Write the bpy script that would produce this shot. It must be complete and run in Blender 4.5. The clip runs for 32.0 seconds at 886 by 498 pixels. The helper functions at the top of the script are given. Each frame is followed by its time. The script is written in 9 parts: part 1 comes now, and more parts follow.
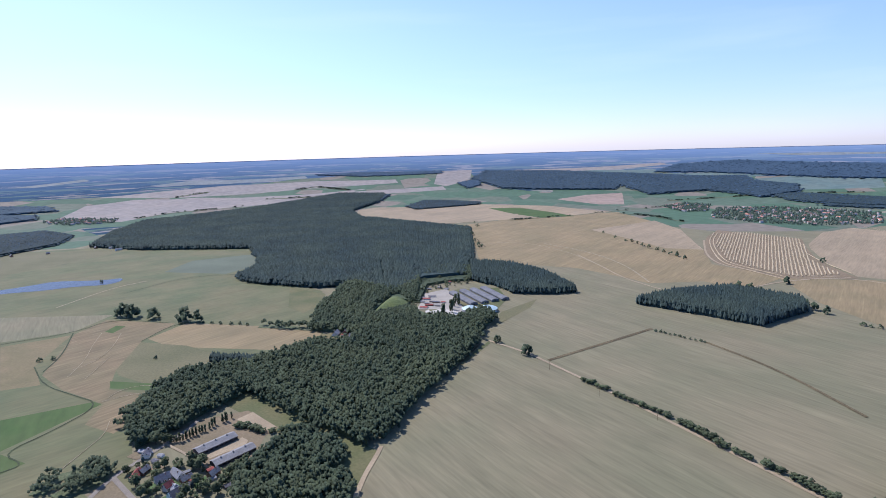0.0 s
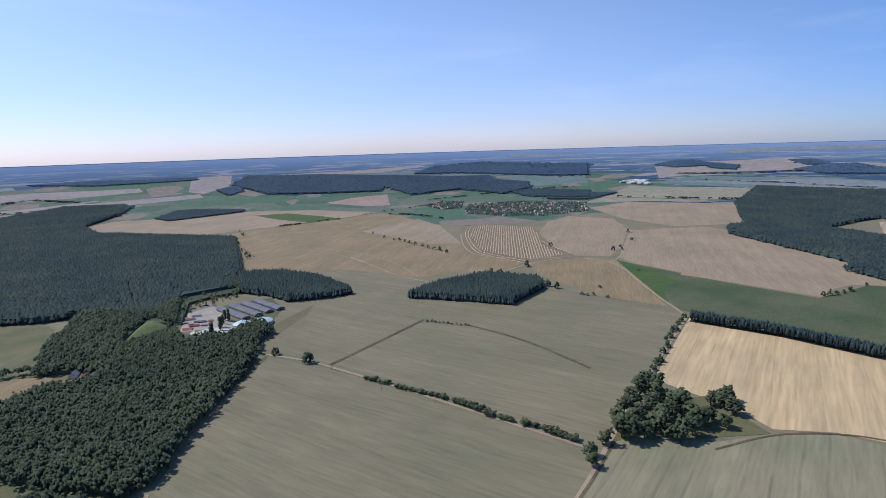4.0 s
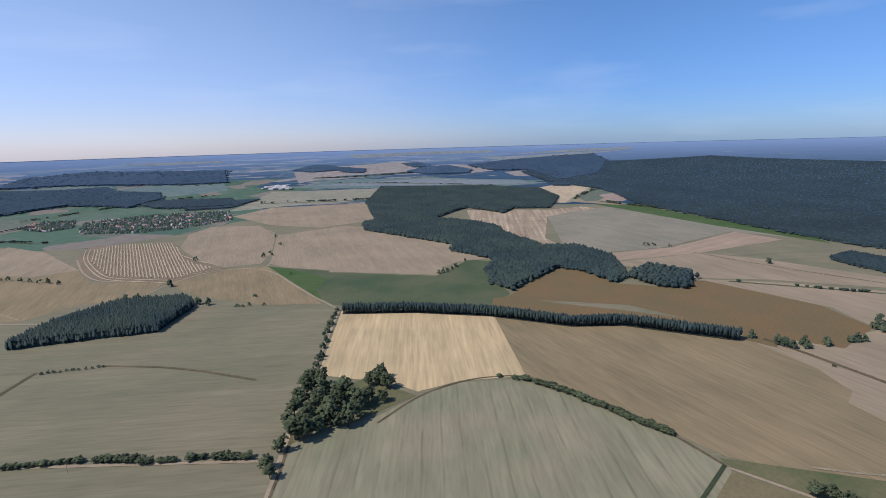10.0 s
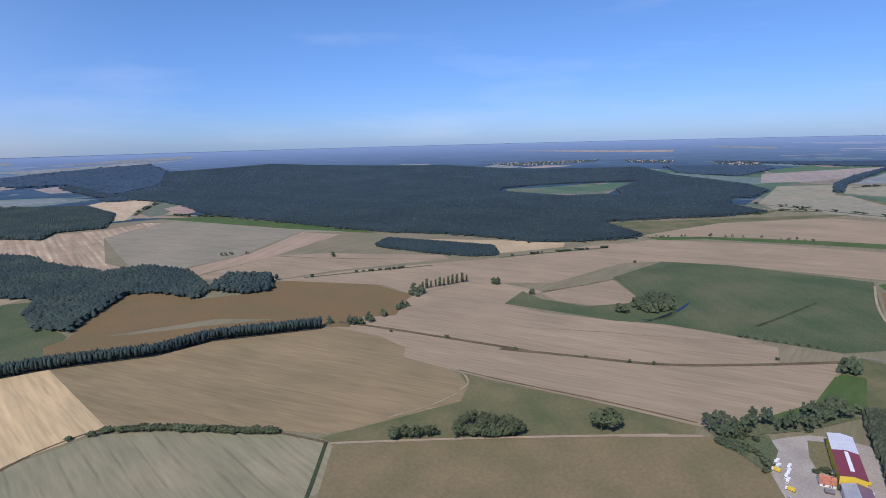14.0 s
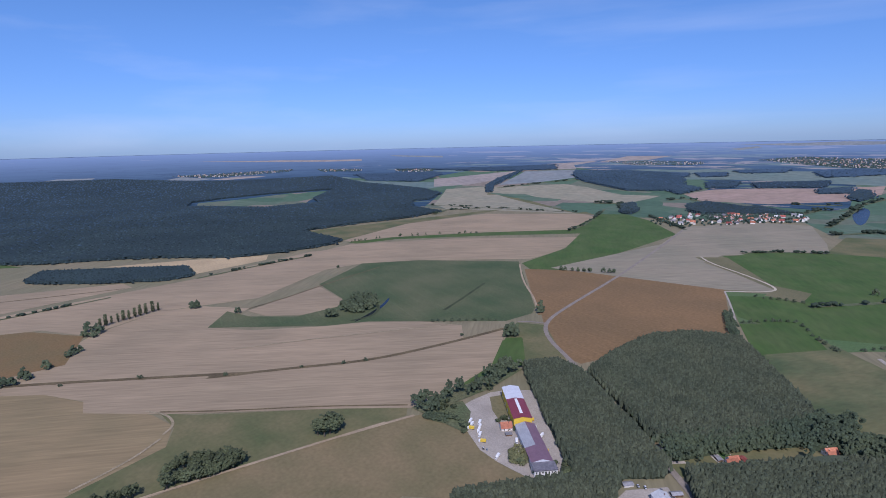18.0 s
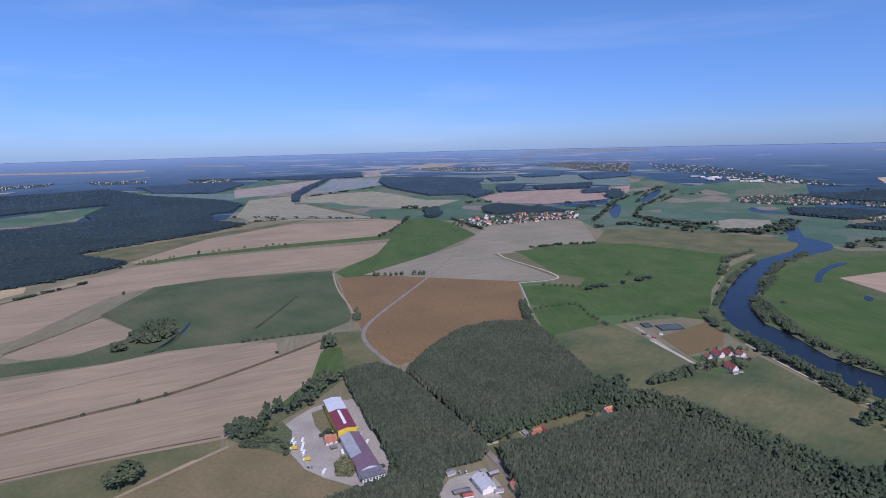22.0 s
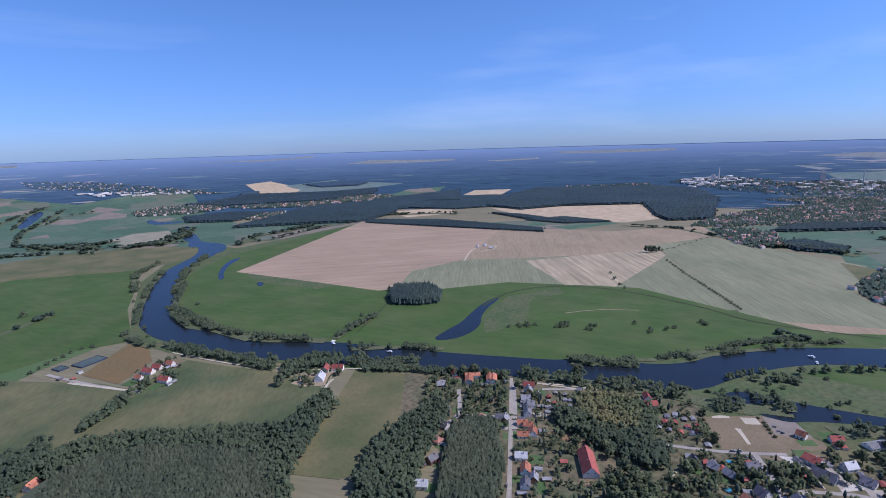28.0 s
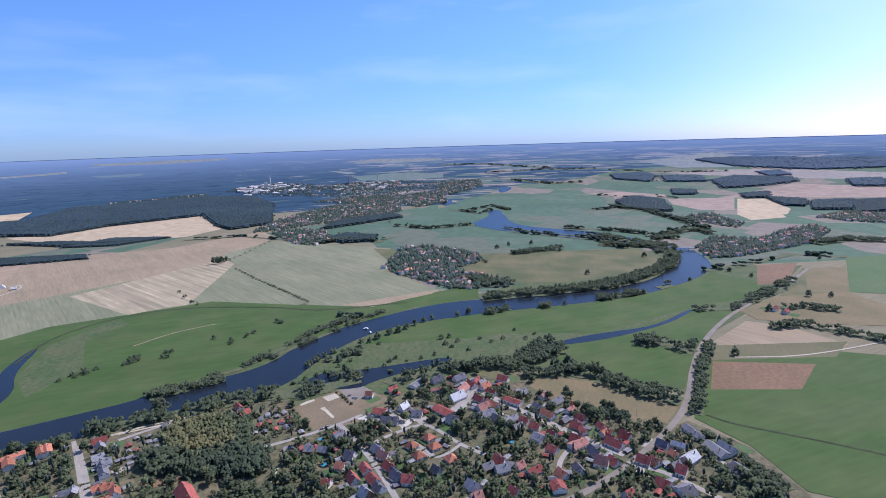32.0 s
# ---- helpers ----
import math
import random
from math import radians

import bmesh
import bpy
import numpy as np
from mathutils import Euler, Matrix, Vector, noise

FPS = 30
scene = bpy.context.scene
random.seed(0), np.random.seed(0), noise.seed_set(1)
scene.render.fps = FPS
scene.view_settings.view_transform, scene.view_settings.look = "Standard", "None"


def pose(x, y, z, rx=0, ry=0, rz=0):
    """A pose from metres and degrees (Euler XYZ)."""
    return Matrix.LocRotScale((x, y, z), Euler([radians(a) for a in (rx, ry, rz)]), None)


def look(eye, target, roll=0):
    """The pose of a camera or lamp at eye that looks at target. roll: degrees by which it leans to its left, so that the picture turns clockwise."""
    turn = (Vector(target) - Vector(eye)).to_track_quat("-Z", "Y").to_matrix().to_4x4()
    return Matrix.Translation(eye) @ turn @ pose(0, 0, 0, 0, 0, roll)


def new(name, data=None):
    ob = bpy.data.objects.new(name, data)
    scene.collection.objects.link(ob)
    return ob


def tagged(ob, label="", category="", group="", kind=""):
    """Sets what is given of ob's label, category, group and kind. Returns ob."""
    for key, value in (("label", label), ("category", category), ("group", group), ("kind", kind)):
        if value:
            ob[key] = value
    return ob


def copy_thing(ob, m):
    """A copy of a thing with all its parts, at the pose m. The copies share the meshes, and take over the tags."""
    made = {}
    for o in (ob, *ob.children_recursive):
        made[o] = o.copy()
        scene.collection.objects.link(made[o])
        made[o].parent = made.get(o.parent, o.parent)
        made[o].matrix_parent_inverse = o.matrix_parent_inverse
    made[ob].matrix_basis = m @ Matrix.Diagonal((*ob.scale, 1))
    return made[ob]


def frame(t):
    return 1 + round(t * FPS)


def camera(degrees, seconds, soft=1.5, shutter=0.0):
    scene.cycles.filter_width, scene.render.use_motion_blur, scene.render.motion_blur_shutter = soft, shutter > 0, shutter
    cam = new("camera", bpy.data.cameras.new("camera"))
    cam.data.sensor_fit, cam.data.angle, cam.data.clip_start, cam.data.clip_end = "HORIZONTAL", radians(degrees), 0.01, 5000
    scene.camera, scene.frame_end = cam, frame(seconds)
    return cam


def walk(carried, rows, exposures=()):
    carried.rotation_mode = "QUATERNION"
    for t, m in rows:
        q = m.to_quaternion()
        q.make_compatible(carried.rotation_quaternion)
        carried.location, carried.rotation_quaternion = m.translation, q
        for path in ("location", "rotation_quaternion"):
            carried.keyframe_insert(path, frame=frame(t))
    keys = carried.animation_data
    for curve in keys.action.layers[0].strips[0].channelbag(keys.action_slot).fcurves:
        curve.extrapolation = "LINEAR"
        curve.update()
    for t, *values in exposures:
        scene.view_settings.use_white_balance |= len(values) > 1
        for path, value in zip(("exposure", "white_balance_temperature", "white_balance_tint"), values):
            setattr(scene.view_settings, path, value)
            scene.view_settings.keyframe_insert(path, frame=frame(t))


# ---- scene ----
cam = camera(79.28, 32.0, 0.9)
PATH = [
    (0, 0.00, -10.55, 1.61),
    (0.5, -2.06, -10.57, 1.51),
    (1, -4.60, -10.63, 1.55),
    (1.5, -7.35, -10.66, 1.50),
    (2, -10.42, -10.68, 1.48),
    (2.5, -13.52, -10.72, 1.51),
    (3, -16.71, -10.77, 1.51),
    (3.5, -20.38, -10.82, 1.61),
    (4, -24.46, -10.87, 1.73),
    (4.5, -27.88, -10.93, 1.65),
    (6.5, -38.62, -11.07, 1.70),
    (7, -41.21, -11.12, 1.76),
    (7.5, -43.84, -11.13, 1.70),
    (8, -46.87, -11.16, 1.66),
    (8.5, -50.08, -11.21, 1.67),
    (9, -53.43, -11.23, 1.72),
    (9.5, -57.10, -11.28, 1.65),
    (10, -61.36, -11.31, 1.64),
    (10.5, -66.17, -11.35, 1.63),
    (11, -71.26, -11.38, 1.61),
    (11.5, -76.63, -11.43, 1.53),
    (12, -82.10, -11.48, 1.44),
    (12.5, -87.08, -11.49, 1.45),
    (13, -92.67, -11.52, 1.47),
    (13.5, -98.99, -11.55, 1.46),
    (14, -105.26, -11.59, 1.49),
    (14.5, -111.42, -11.59, 1.49),
    (16.5, -126.31, -11.50, 1.25),
    (17, -129.76, -11.43, 1.35),
    (17.5, -133.40, -11.39, 1.31),
    (18, -136.82, -11.32, 1.27),
    (18.5, -140.01, -11.27, 1.20),
    (19, -142.85, -11.22, 1.26),
    (19.5, -145.66, -11.16, 1.23),
    (20, -148.44, -11.12, 1.29),
    (20.5, -151.10, -11.08, 1.29),
    (21, -153.66, -11.03, 1.36),
    (21.5, -154.75, -10.96, 1.32),
    (22, -157.15, -10.94, 1.35),
    (22.5, -162.16, -10.91, 1.37),
    (23, -167.81, -10.92, 1.46),
    (23.5, -173.21, -10.95, 1.50),
    (24, -178.25, -10.96, 1.52),
    (24.5, -182.51, -10.99, 1.54),
    (25, -186.94, -10.94, 1.60),
    (25.5, -191.32, -11.04, 1.53),
    (27.5, -210.76, -11.13, 1.49),
    (28, -216.25, -11.12, 1.59),
    (28.5, -221.76, -11.18, 1.54),
    (29, -227.43, -11.21, 1.57),
    (29.5, -233.40, -11.24, 1.58),
    (30, -239.82, -11.27, 1.68),
    (30.5, -246.46, -11.37, 1.75),
    (31, -252.90, -11.45, 1.80),
    (31.5, -257.62, -11.49, 1.79),
    (32, -261.21, -11.44, 1.76),
]

H = 310.0  # height of the camera over the plain
walk(cam, [(t, pose(0, 0, H, 90 + p, r, w)) for t, w, p, r in PATH],
     [(0, 0.42, 5900, 15), (2, 0.20, 5900, 14), (4, 0.0, 5950, 13), (9, -0.05, 6220, 13), (13, 0.05, 6180, 16), (17, -0.06, 5850, 21), (19, -0.09, 5820, 22), (23, 0.0, 5780, 23), (25, 0.15, 5720, 23), (28, 0.08, 5720, 22), (30, 0.18, 5800, 22), (32, 0.38, 5860, 20)])

# ---- daylight ----
SUN_YAW, SUN_ELEV = 48.0, 50.0
world = bpy.data.worlds.new("sky")
scene.world = world
world.use_nodes = True
wn = world.node_tree.nodes
sky = wn.new("ShaderNodeTexSky")
sky.sky_type, sky.sun_disc = "NISHITA", False
sky.sun_elevation, sky.sun_rotation = radians(SUN_ELEV), radians(-SUN_YAW)
sky.altitude, sky.air_density, sky.dust_density, sky.ozone_density = 2000, 1.1, 1.4, 3.5
wn["Background"].inputs["Strength"].default_value = 0.113
cool = wn.new("ShaderNodeMix")
cool.data_type, cool.blend_type = "RGBA", "MULTIPLY"
cool.inputs[0].default_value, cool.inputs[7].default_value = 1.0, (0.89, 0.91, 1.11, 1)
rich = wn.new("ShaderNodeHueSaturation")
rich.inputs["Saturation"].default_value = 1.1
world.node_tree.links.new(sky.outputs[0], cool.inputs[6])
world.node_tree.links.new(cool.outputs[2], rich.inputs["Color"])


def sky_shift(colour, way, low, high, one, two):
    """The clear sky's colour drifts with height (a deeper blue low down) and towards the hazy side round the sun."""
    coords = wn.new("ShaderNodeTexCoord")
    dot = wn.new("ShaderNodeVectorMath")
    dot.operation, dot.inputs[1].default_value = "DOT_PRODUCT", way
    ramp = wn.new("ShaderNodeMapRange")
    ramp.interpolation_type = "SMOOTHSTEP"
    ramp.inputs[1].default_value, ramp.inputs[2].default_value = low, high
    tone, both = wn.new("ShaderNodeMix"), wn.new("ShaderNodeMix")
    tone.data_type = both.data_type = "RGBA"
    both.blend_type = "MULTIPLY"
    both.inputs[0].default_value = 1.0
    tone.inputs[6].default_value, tone.inputs[7].default_value = (*one, 1), (*two, 1)
    ln = world.node_tree.links
    ln.new(coords.outputs["Generated"], dot.inputs[0]), ln.new(dot.outputs["Value"], ramp.inputs[0]), ln.new(ramp.outputs[0], tone.inputs[0])
    ln.new(colour, both.inputs[6]), ln.new(tone.outputs[2], both.inputs[7])
    return both.outputs[2]


blue = sky_shift(rich.outputs[0], (0, 0, 1), -0.03, 0.26, (0.53, 0.675, 0.92), (1.07, 1.07, 1.01))
hazy = sky_shift(blue, (-math.sin(radians(4)), math.cos(radians(4)), 0), 0.1, 0.85, (0.95, 1.02, 1.0), (2.12, 1.57, 1.22))
# thin veils of high cloud
veil = wn.new("ShaderNodeTexNoise")
drawn = wn.new("ShaderNodeMapping")
drawn.inputs["Rotation"].default_value, drawn.inputs["Scale"].default_value = (0.1, 0.12, 0.5), (1.2, 3.5, 16)
veil.inputs["Scale"].default_value, veil.inputs["Detail"].default_value = 1.0, 7
thin = wn.new("ShaderNodeMapRange")
thin.inputs[1].default_value, thin.inputs[2].default_value, thin.inputs[4].default_value = 0.52, 0.80, 0.20
cloud = wn.new("ShaderNodeMix")
cloud.data_type, cloud.inputs[7].default_value = "RGBA", (6.5, 7.2, 8.4, 1)
for a, b in ((wn.new("ShaderNodeTexCoord").outputs["Generated"], drawn.inputs[0]), (drawn.outputs[0], veil.inputs["Vector"]), (veil.outputs["Fac"], thin.inputs[0]), (thin.outputs[0], cloud.inputs[0]), (hazy, cloud.inputs[6]), (cloud.outputs[2], wn["Background"].inputs[0])):
    world.node_tree.links.new(a, b)
sun = new("sun", bpy.data.lights.new("sun", "SUN"))
sun.data.energy, sun.data.angle, sun.data.color = 3.7, radians(0.6), (1.0, 0.945, 0.875)
sa, se = radians(SUN_YAW), radians(SUN_ELEV)
sun.matrix_world = look((-math.sin(sa) * math.cos(se) * 900, math.cos(sa) * math.cos(se) * 900, 900 * math.sin(se)), (0, 0, 0))

# ---- materials ----


def mat(name, colour, rough=0.9, spread=0.12, scale=0.02, fine=0.8, bump=0.0, island=0.0, second=None, stretch=None, angle=0.0, metal=0.0, obj_random=0.0, tram=None, leafy=0.0):
    """A surface with broad stains (scale, per metre), fine grain (fine, per metre), and colour drifting to second."""
    m = bpy.data.materials.new(name)
    m.use_nodes = True
    n, l = m.node_tree.nodes, m.node_tree.links
    b = n["Principled BSDF"]
    b.inputs["Roughness"].default_value, b.inputs["Metallic"].default_value = rough, metal
    b.inputs["Specular IOR Level"].default_value = 0.3 if rough > 0.6 else 0.5
    geo = n.new("ShaderNodeNewGeometry")
    src = geo.outputs["Position"]
    if stretch:
        mp = n.new("ShaderNodeMapping")
        mp.vector_type = "TEXTURE"
        mp.inputs["Rotation"].default_value[2] = radians(angle)
        mp.inputs["Scale"].default_value = stretch
        l.new(src, mp.inputs[0])
        srcs = mp.outputs[0]
    else:
        srcs = src
    broad = n.new("ShaderNodeTexNoise")
    broad.inputs["Scale"].default_value, broad.inputs["Detail"].default_value = scale, 6
    l.new(src, broad.inputs["Vector"])
    grain = n.new("ShaderNodeTexNoise")
    grain.inputs["Scale"].default_value, grain.inputs["Detail"].default_value = fine, 4
    l.new(srcs, grain.inputs["Vector"])
    ramp = n.new("ShaderNodeMapRange")
    ramp.inputs[1].default_value, ramp.inputs[2].default_value = 0.35, 0.65
    l.new(broad.outputs["Fac"], ramp.inputs[0])
    mix = n.new("ShaderNodeMix")
    mix.data_type = "RGBA"
    sec = second or tuple(c * (1 - 1.6 * spread) for c in colour)
    mix.inputs[6].default_value, mix.inputs[7].default_value = (*colour, 1), (*sec, 1)
    l.new(ramp.outputs[0], mix.inputs[0])
    hsv = n.new("ShaderNodeHueSaturation")
    l.new(mix.outputs[2], hsv.inputs["Color"])
    val = n.new("ShaderNodeMapRange")
    val.inputs[1].default_value, val.inputs[2].default_value = 0.3, 0.7
    val.inputs[3].default_value, val.inputs[4].default_value = 1 - 1.3 * spread, 1 + 1.3 * spread
    l.new(grain.outputs["Fac"], val.inputs[0])
    last = val.outputs[0]
    if stretch:
        streak = n.new("ShaderNodeTexNoise")
        streak.inputs["Scale"].default_value, streak.inputs["Detail"].default_value = fine * 0.16, 5
        l.new(srcs, streak.inputs["Vector"])
        wide = n.new("ShaderNodeMapRange")
        wide.inputs[1].default_value, wide.inputs[2].default_value = 0.32, 0.68
        wide.inputs[3].default_value, wide.inputs[4].default_value = 1 - 0.8 * spread, 1 + 0.8 * spread
        both = n.new("ShaderNodeMath")
        both.operation = "MULTIPLY"
        l.new(streak.outputs["Fac"], wide.inputs[0]), l.new(wide.outputs[0], both.inputs[0]), l.new(last, both.inputs[1])
        last = both.outputs[0]
    patch = n.new("ShaderNodeTexNoise")
    patch.inputs["Scale"].default_value, patch.inputs["Detail"].default_value = scale * 2.3, 4
    l.new(src, patch.inputs["Vector"])
    for turn, gap, width, change in tram or ():
        dot = n.new("ShaderNodeVectorMath")
        dot.operation = "DOT_PRODUCT"
        a = radians(turn + 90)
        dot.inputs[1].default_value = (math.cos(a) / gap, math.sin(a) / gap, 0)
        l.new(src, dot.inputs[0])
        wob = n.new("ShaderNodeMath")
        wob.operation = "MULTIPLY_ADD"
        wob.inputs[1].default_value = 0.25
        l.new(broad.outputs["Fac"], wob.inputs[0]), l.new(dot.outputs["Value"], wob.inputs[2])
        fr = n.new("ShaderNodeMath")
        fr.operation = "PINGPONG"
        fr.inputs[1].default_value = 0.5
        l.new(wob.outputs[0], fr.inputs[0])
        line = n.new("ShaderNodeMapRange")
        line.inputs[1].default_value, line.inputs[2].default_value = width / gap, width / gap * 1.8
        line.inputs[4].default_value = 1.0
        fade = n.new("ShaderNodeMapRange")
        fade.inputs[1].default_value, fade.inputs[2].default_value = 0.38, 0.6
        fade.inputs[3].default_value, fade.inputs[4].default_value = 1 + 0.1 * change, 1 + 1.7 * change
        l.new(patch.outputs["Fac"], fade.inputs[0]), l.new(fade.outputs[0], line.inputs[3])
        l.new(fr.outputs[0], line.inputs[0])
        lay = n.new("ShaderNodeMath")
        lay.operation = "MULTIPLY"
        l.new(last, lay.inputs[0]), l.new(line.outputs[0], lay.inputs[1])
        last = lay.outputs[0]
    if island or obj_random:
        rnd = n.new("ShaderNodeMapRange")
        k = island or obj_random
        rnd.inputs[3].default_value, rnd.inputs[4].default_value = 1 - k, 1 + k
        if island:
            l.new(geo.outputs["Random Per Island"], rnd.inputs[0])
        else:
            l.new(n.new("ShaderNodeObjectInfo").outputs["Random"], rnd.inputs[0])
        mul = n.new("ShaderNodeMath")
        mul.operation = "MULTIPLY"
        l.new(last, mul.inputs[0]), l.new(rnd.outputs[0], mul.inputs[1])
        last = mul.outputs[0]
    l.new(last, hsv.inputs["Value"])
    l.new(hsv.outputs[0], b.inputs["Base Color"])
    if leafy:
        thin = n.new("ShaderNodeBsdfTranslucent")
        l.new(hsv.outputs[0], thin.inputs["Color"])
        both = n.new("ShaderNodeMixShader")
        both.inputs[0].default_value = leafy
        l.new(b.outputs[0], both.inputs[1]), l.new(thin.outputs[0], both.inputs[2])
        l.new(both.outputs[0], n["Material Output"].inputs["Surface"])
    if bump:
        bp = n.new("ShaderNodeBump")
        bp.inputs["Strength"].default_value, bp.inputs["Distance"].default_value = 1.0, bump
        l.new(grain.outputs["Fac"], bp.inputs["Height"])
        l.new(bp.outputs[0], b.inputs["Normal"])
    return m


GREY2 = mat("pale_green_stubble", (0.262, 0.226, 0.138), second=(0.206, 0.200, 0.116), scale=0.009, fine=0.25, spread=0.09, stretch=(1, 12, 1), angle=-60, tram=((30, 21, 0.9, -0.12), (30, 64, 5, 0.05)))
GREY = mat("pale_stubble", (0.212, 0.181, 0.108), second=(0.172, 0.160, 0.092), scale=0.007, fine=0.25, spread=0.1, stretch=(1, 12, 1), angle=35, tram=((-58, 21, 0.7, -0.06), (-58, 67, 3, 0.03)))
TAN = mat("tan_stubble", (0.318, 0.242, 0.152), second=(0.265, 0.207, 0.130), scale=0.006, fine=0.25, spread=0.1, stretch=(1, 14, 1), angle=-43, tram=((-133, 30, 0.8, 0.05),))
TANB = mat("brown_stubble", (0.262, 0.194, 0.102), second=(0.212, 0.166, 0.086), scale=0.008, fine=0.25, spread=0.1, stretch=(1, 14, 1), angle=-39, tram=((-129, 18, 0.7, 0.07),))
PINK = mat("reddish_stubble", (0.36, 0.26, 0.175), second=(0.31, 0.23, 0.15), scale=0.006, fine=0.2, spread=0.08, stretch=(1, 14, 1), angle=65, tram=((155, 36, 6, -0.05), (155, 90, 12, 0.05)))
RED = mat("red_soil", (0.215, 0.128, 0.074), second=(0.178, 0.112, 0.062), scale=0.015, fine=0.2, spread=0.16)
WHEAT = mat("wheat_straw", (0.53, 0.39, 0.205), second=(0.46, 0.345, 0.185), scale=0.01, fine=0.2, spread=0.12, stretch=(1, 18, 1), angle=-58, tram=((33, 26, 0.8, -0.09), (33, 8, 1.0, 0.03)))
SWATHW = mat("late_wheat", (0.46, 0.35, 0.2), scale=0.01, fine=0.2)
SWATH = mat("swath_straw", (0.225, 0.165, 0.100), second=(0.19, 0.145, 0.088), scale=0.01, fine=0.2)
OCHRE = mat("ochre_grass", (0.185, 0.118, 0.05), second=(0.155, 0.115, 0.05), scale=0.012, fine=0.3)
BROWN = mat("bare_soil", (0.205, 0.126, 0.056), second=(0.17, 0.11, 0.05), scale=0.008, fine=0.2, tram=((-15, 24, 0.8, 0.08),))
OLIVE = mat("olive_grass", (0.086, 0.102, 0.040), second=(0.160, 0.140, 0.066), scale=0.013, fine=0.2, spread=0.08)
DRY = mat("dry_grass", (0.16, 0.142, 0.072), second=(0.122, 0.118, 0.056), scale=0.01, fine=0.3)
MARSH = mat("marsh_grass", (0.066, 0.102, 0.036), second=(0.104, 0.114, 0.050), scale=0.025, fine=0.15, spread=0.18)
GREEN = mat("green_grass", (0.050, 0.096, 0.020), second=(0.076, 0.108, 0.032), scale=0.014, fine=0.12, spread=0.09, stretch=(1, 5, 1), angle=30)
DARKGREEN = mat("dark_clover", (0.056, 0.084, 0.034), second=(0.104, 0.112, 0.054), scale=0.009, fine=0.3, spread=0.16, tram=((-20, 24, 0.8, 0.1),))
WET = mat("wet_grass", (0.13, 0.15, 0.10), scale=0.01, fine=0.3)
DIRT = mat("dry_dirt", (0.36, 0.28, 0.18), scale=0.03, fine=0.5)
GRAVEL = mat("gravel", (0.37, 0.33, 0.275), scale=0.03, fine=0.6)
ASPHALT = mat("asphalt", (0.25, 0.215, 0.175), scale=0.05, fine=1.0)
PINE = mat("pine_needles", (0.040, 0.066, 0.068), second=(0.062, 0.090, 0.076), scale=0.008, fine=0.7, island=0.26, spread=0.2, leafy=0.28)
HEDGE = mat("hedge_leaves", (0.058, 0.085, 0.055), fine=0.7, island=0.3, spread=0.2, scale=0.02, leafy=0.28)
MIXED = mat("broad_leaves", (0.094, 0.118, 0.064), second=(0.064, 0.090, 0.054), scale=0.012, fine=0.7, island=0.28, spread=0.2, leafy=0.28)
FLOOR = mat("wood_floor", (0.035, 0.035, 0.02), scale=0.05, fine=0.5)


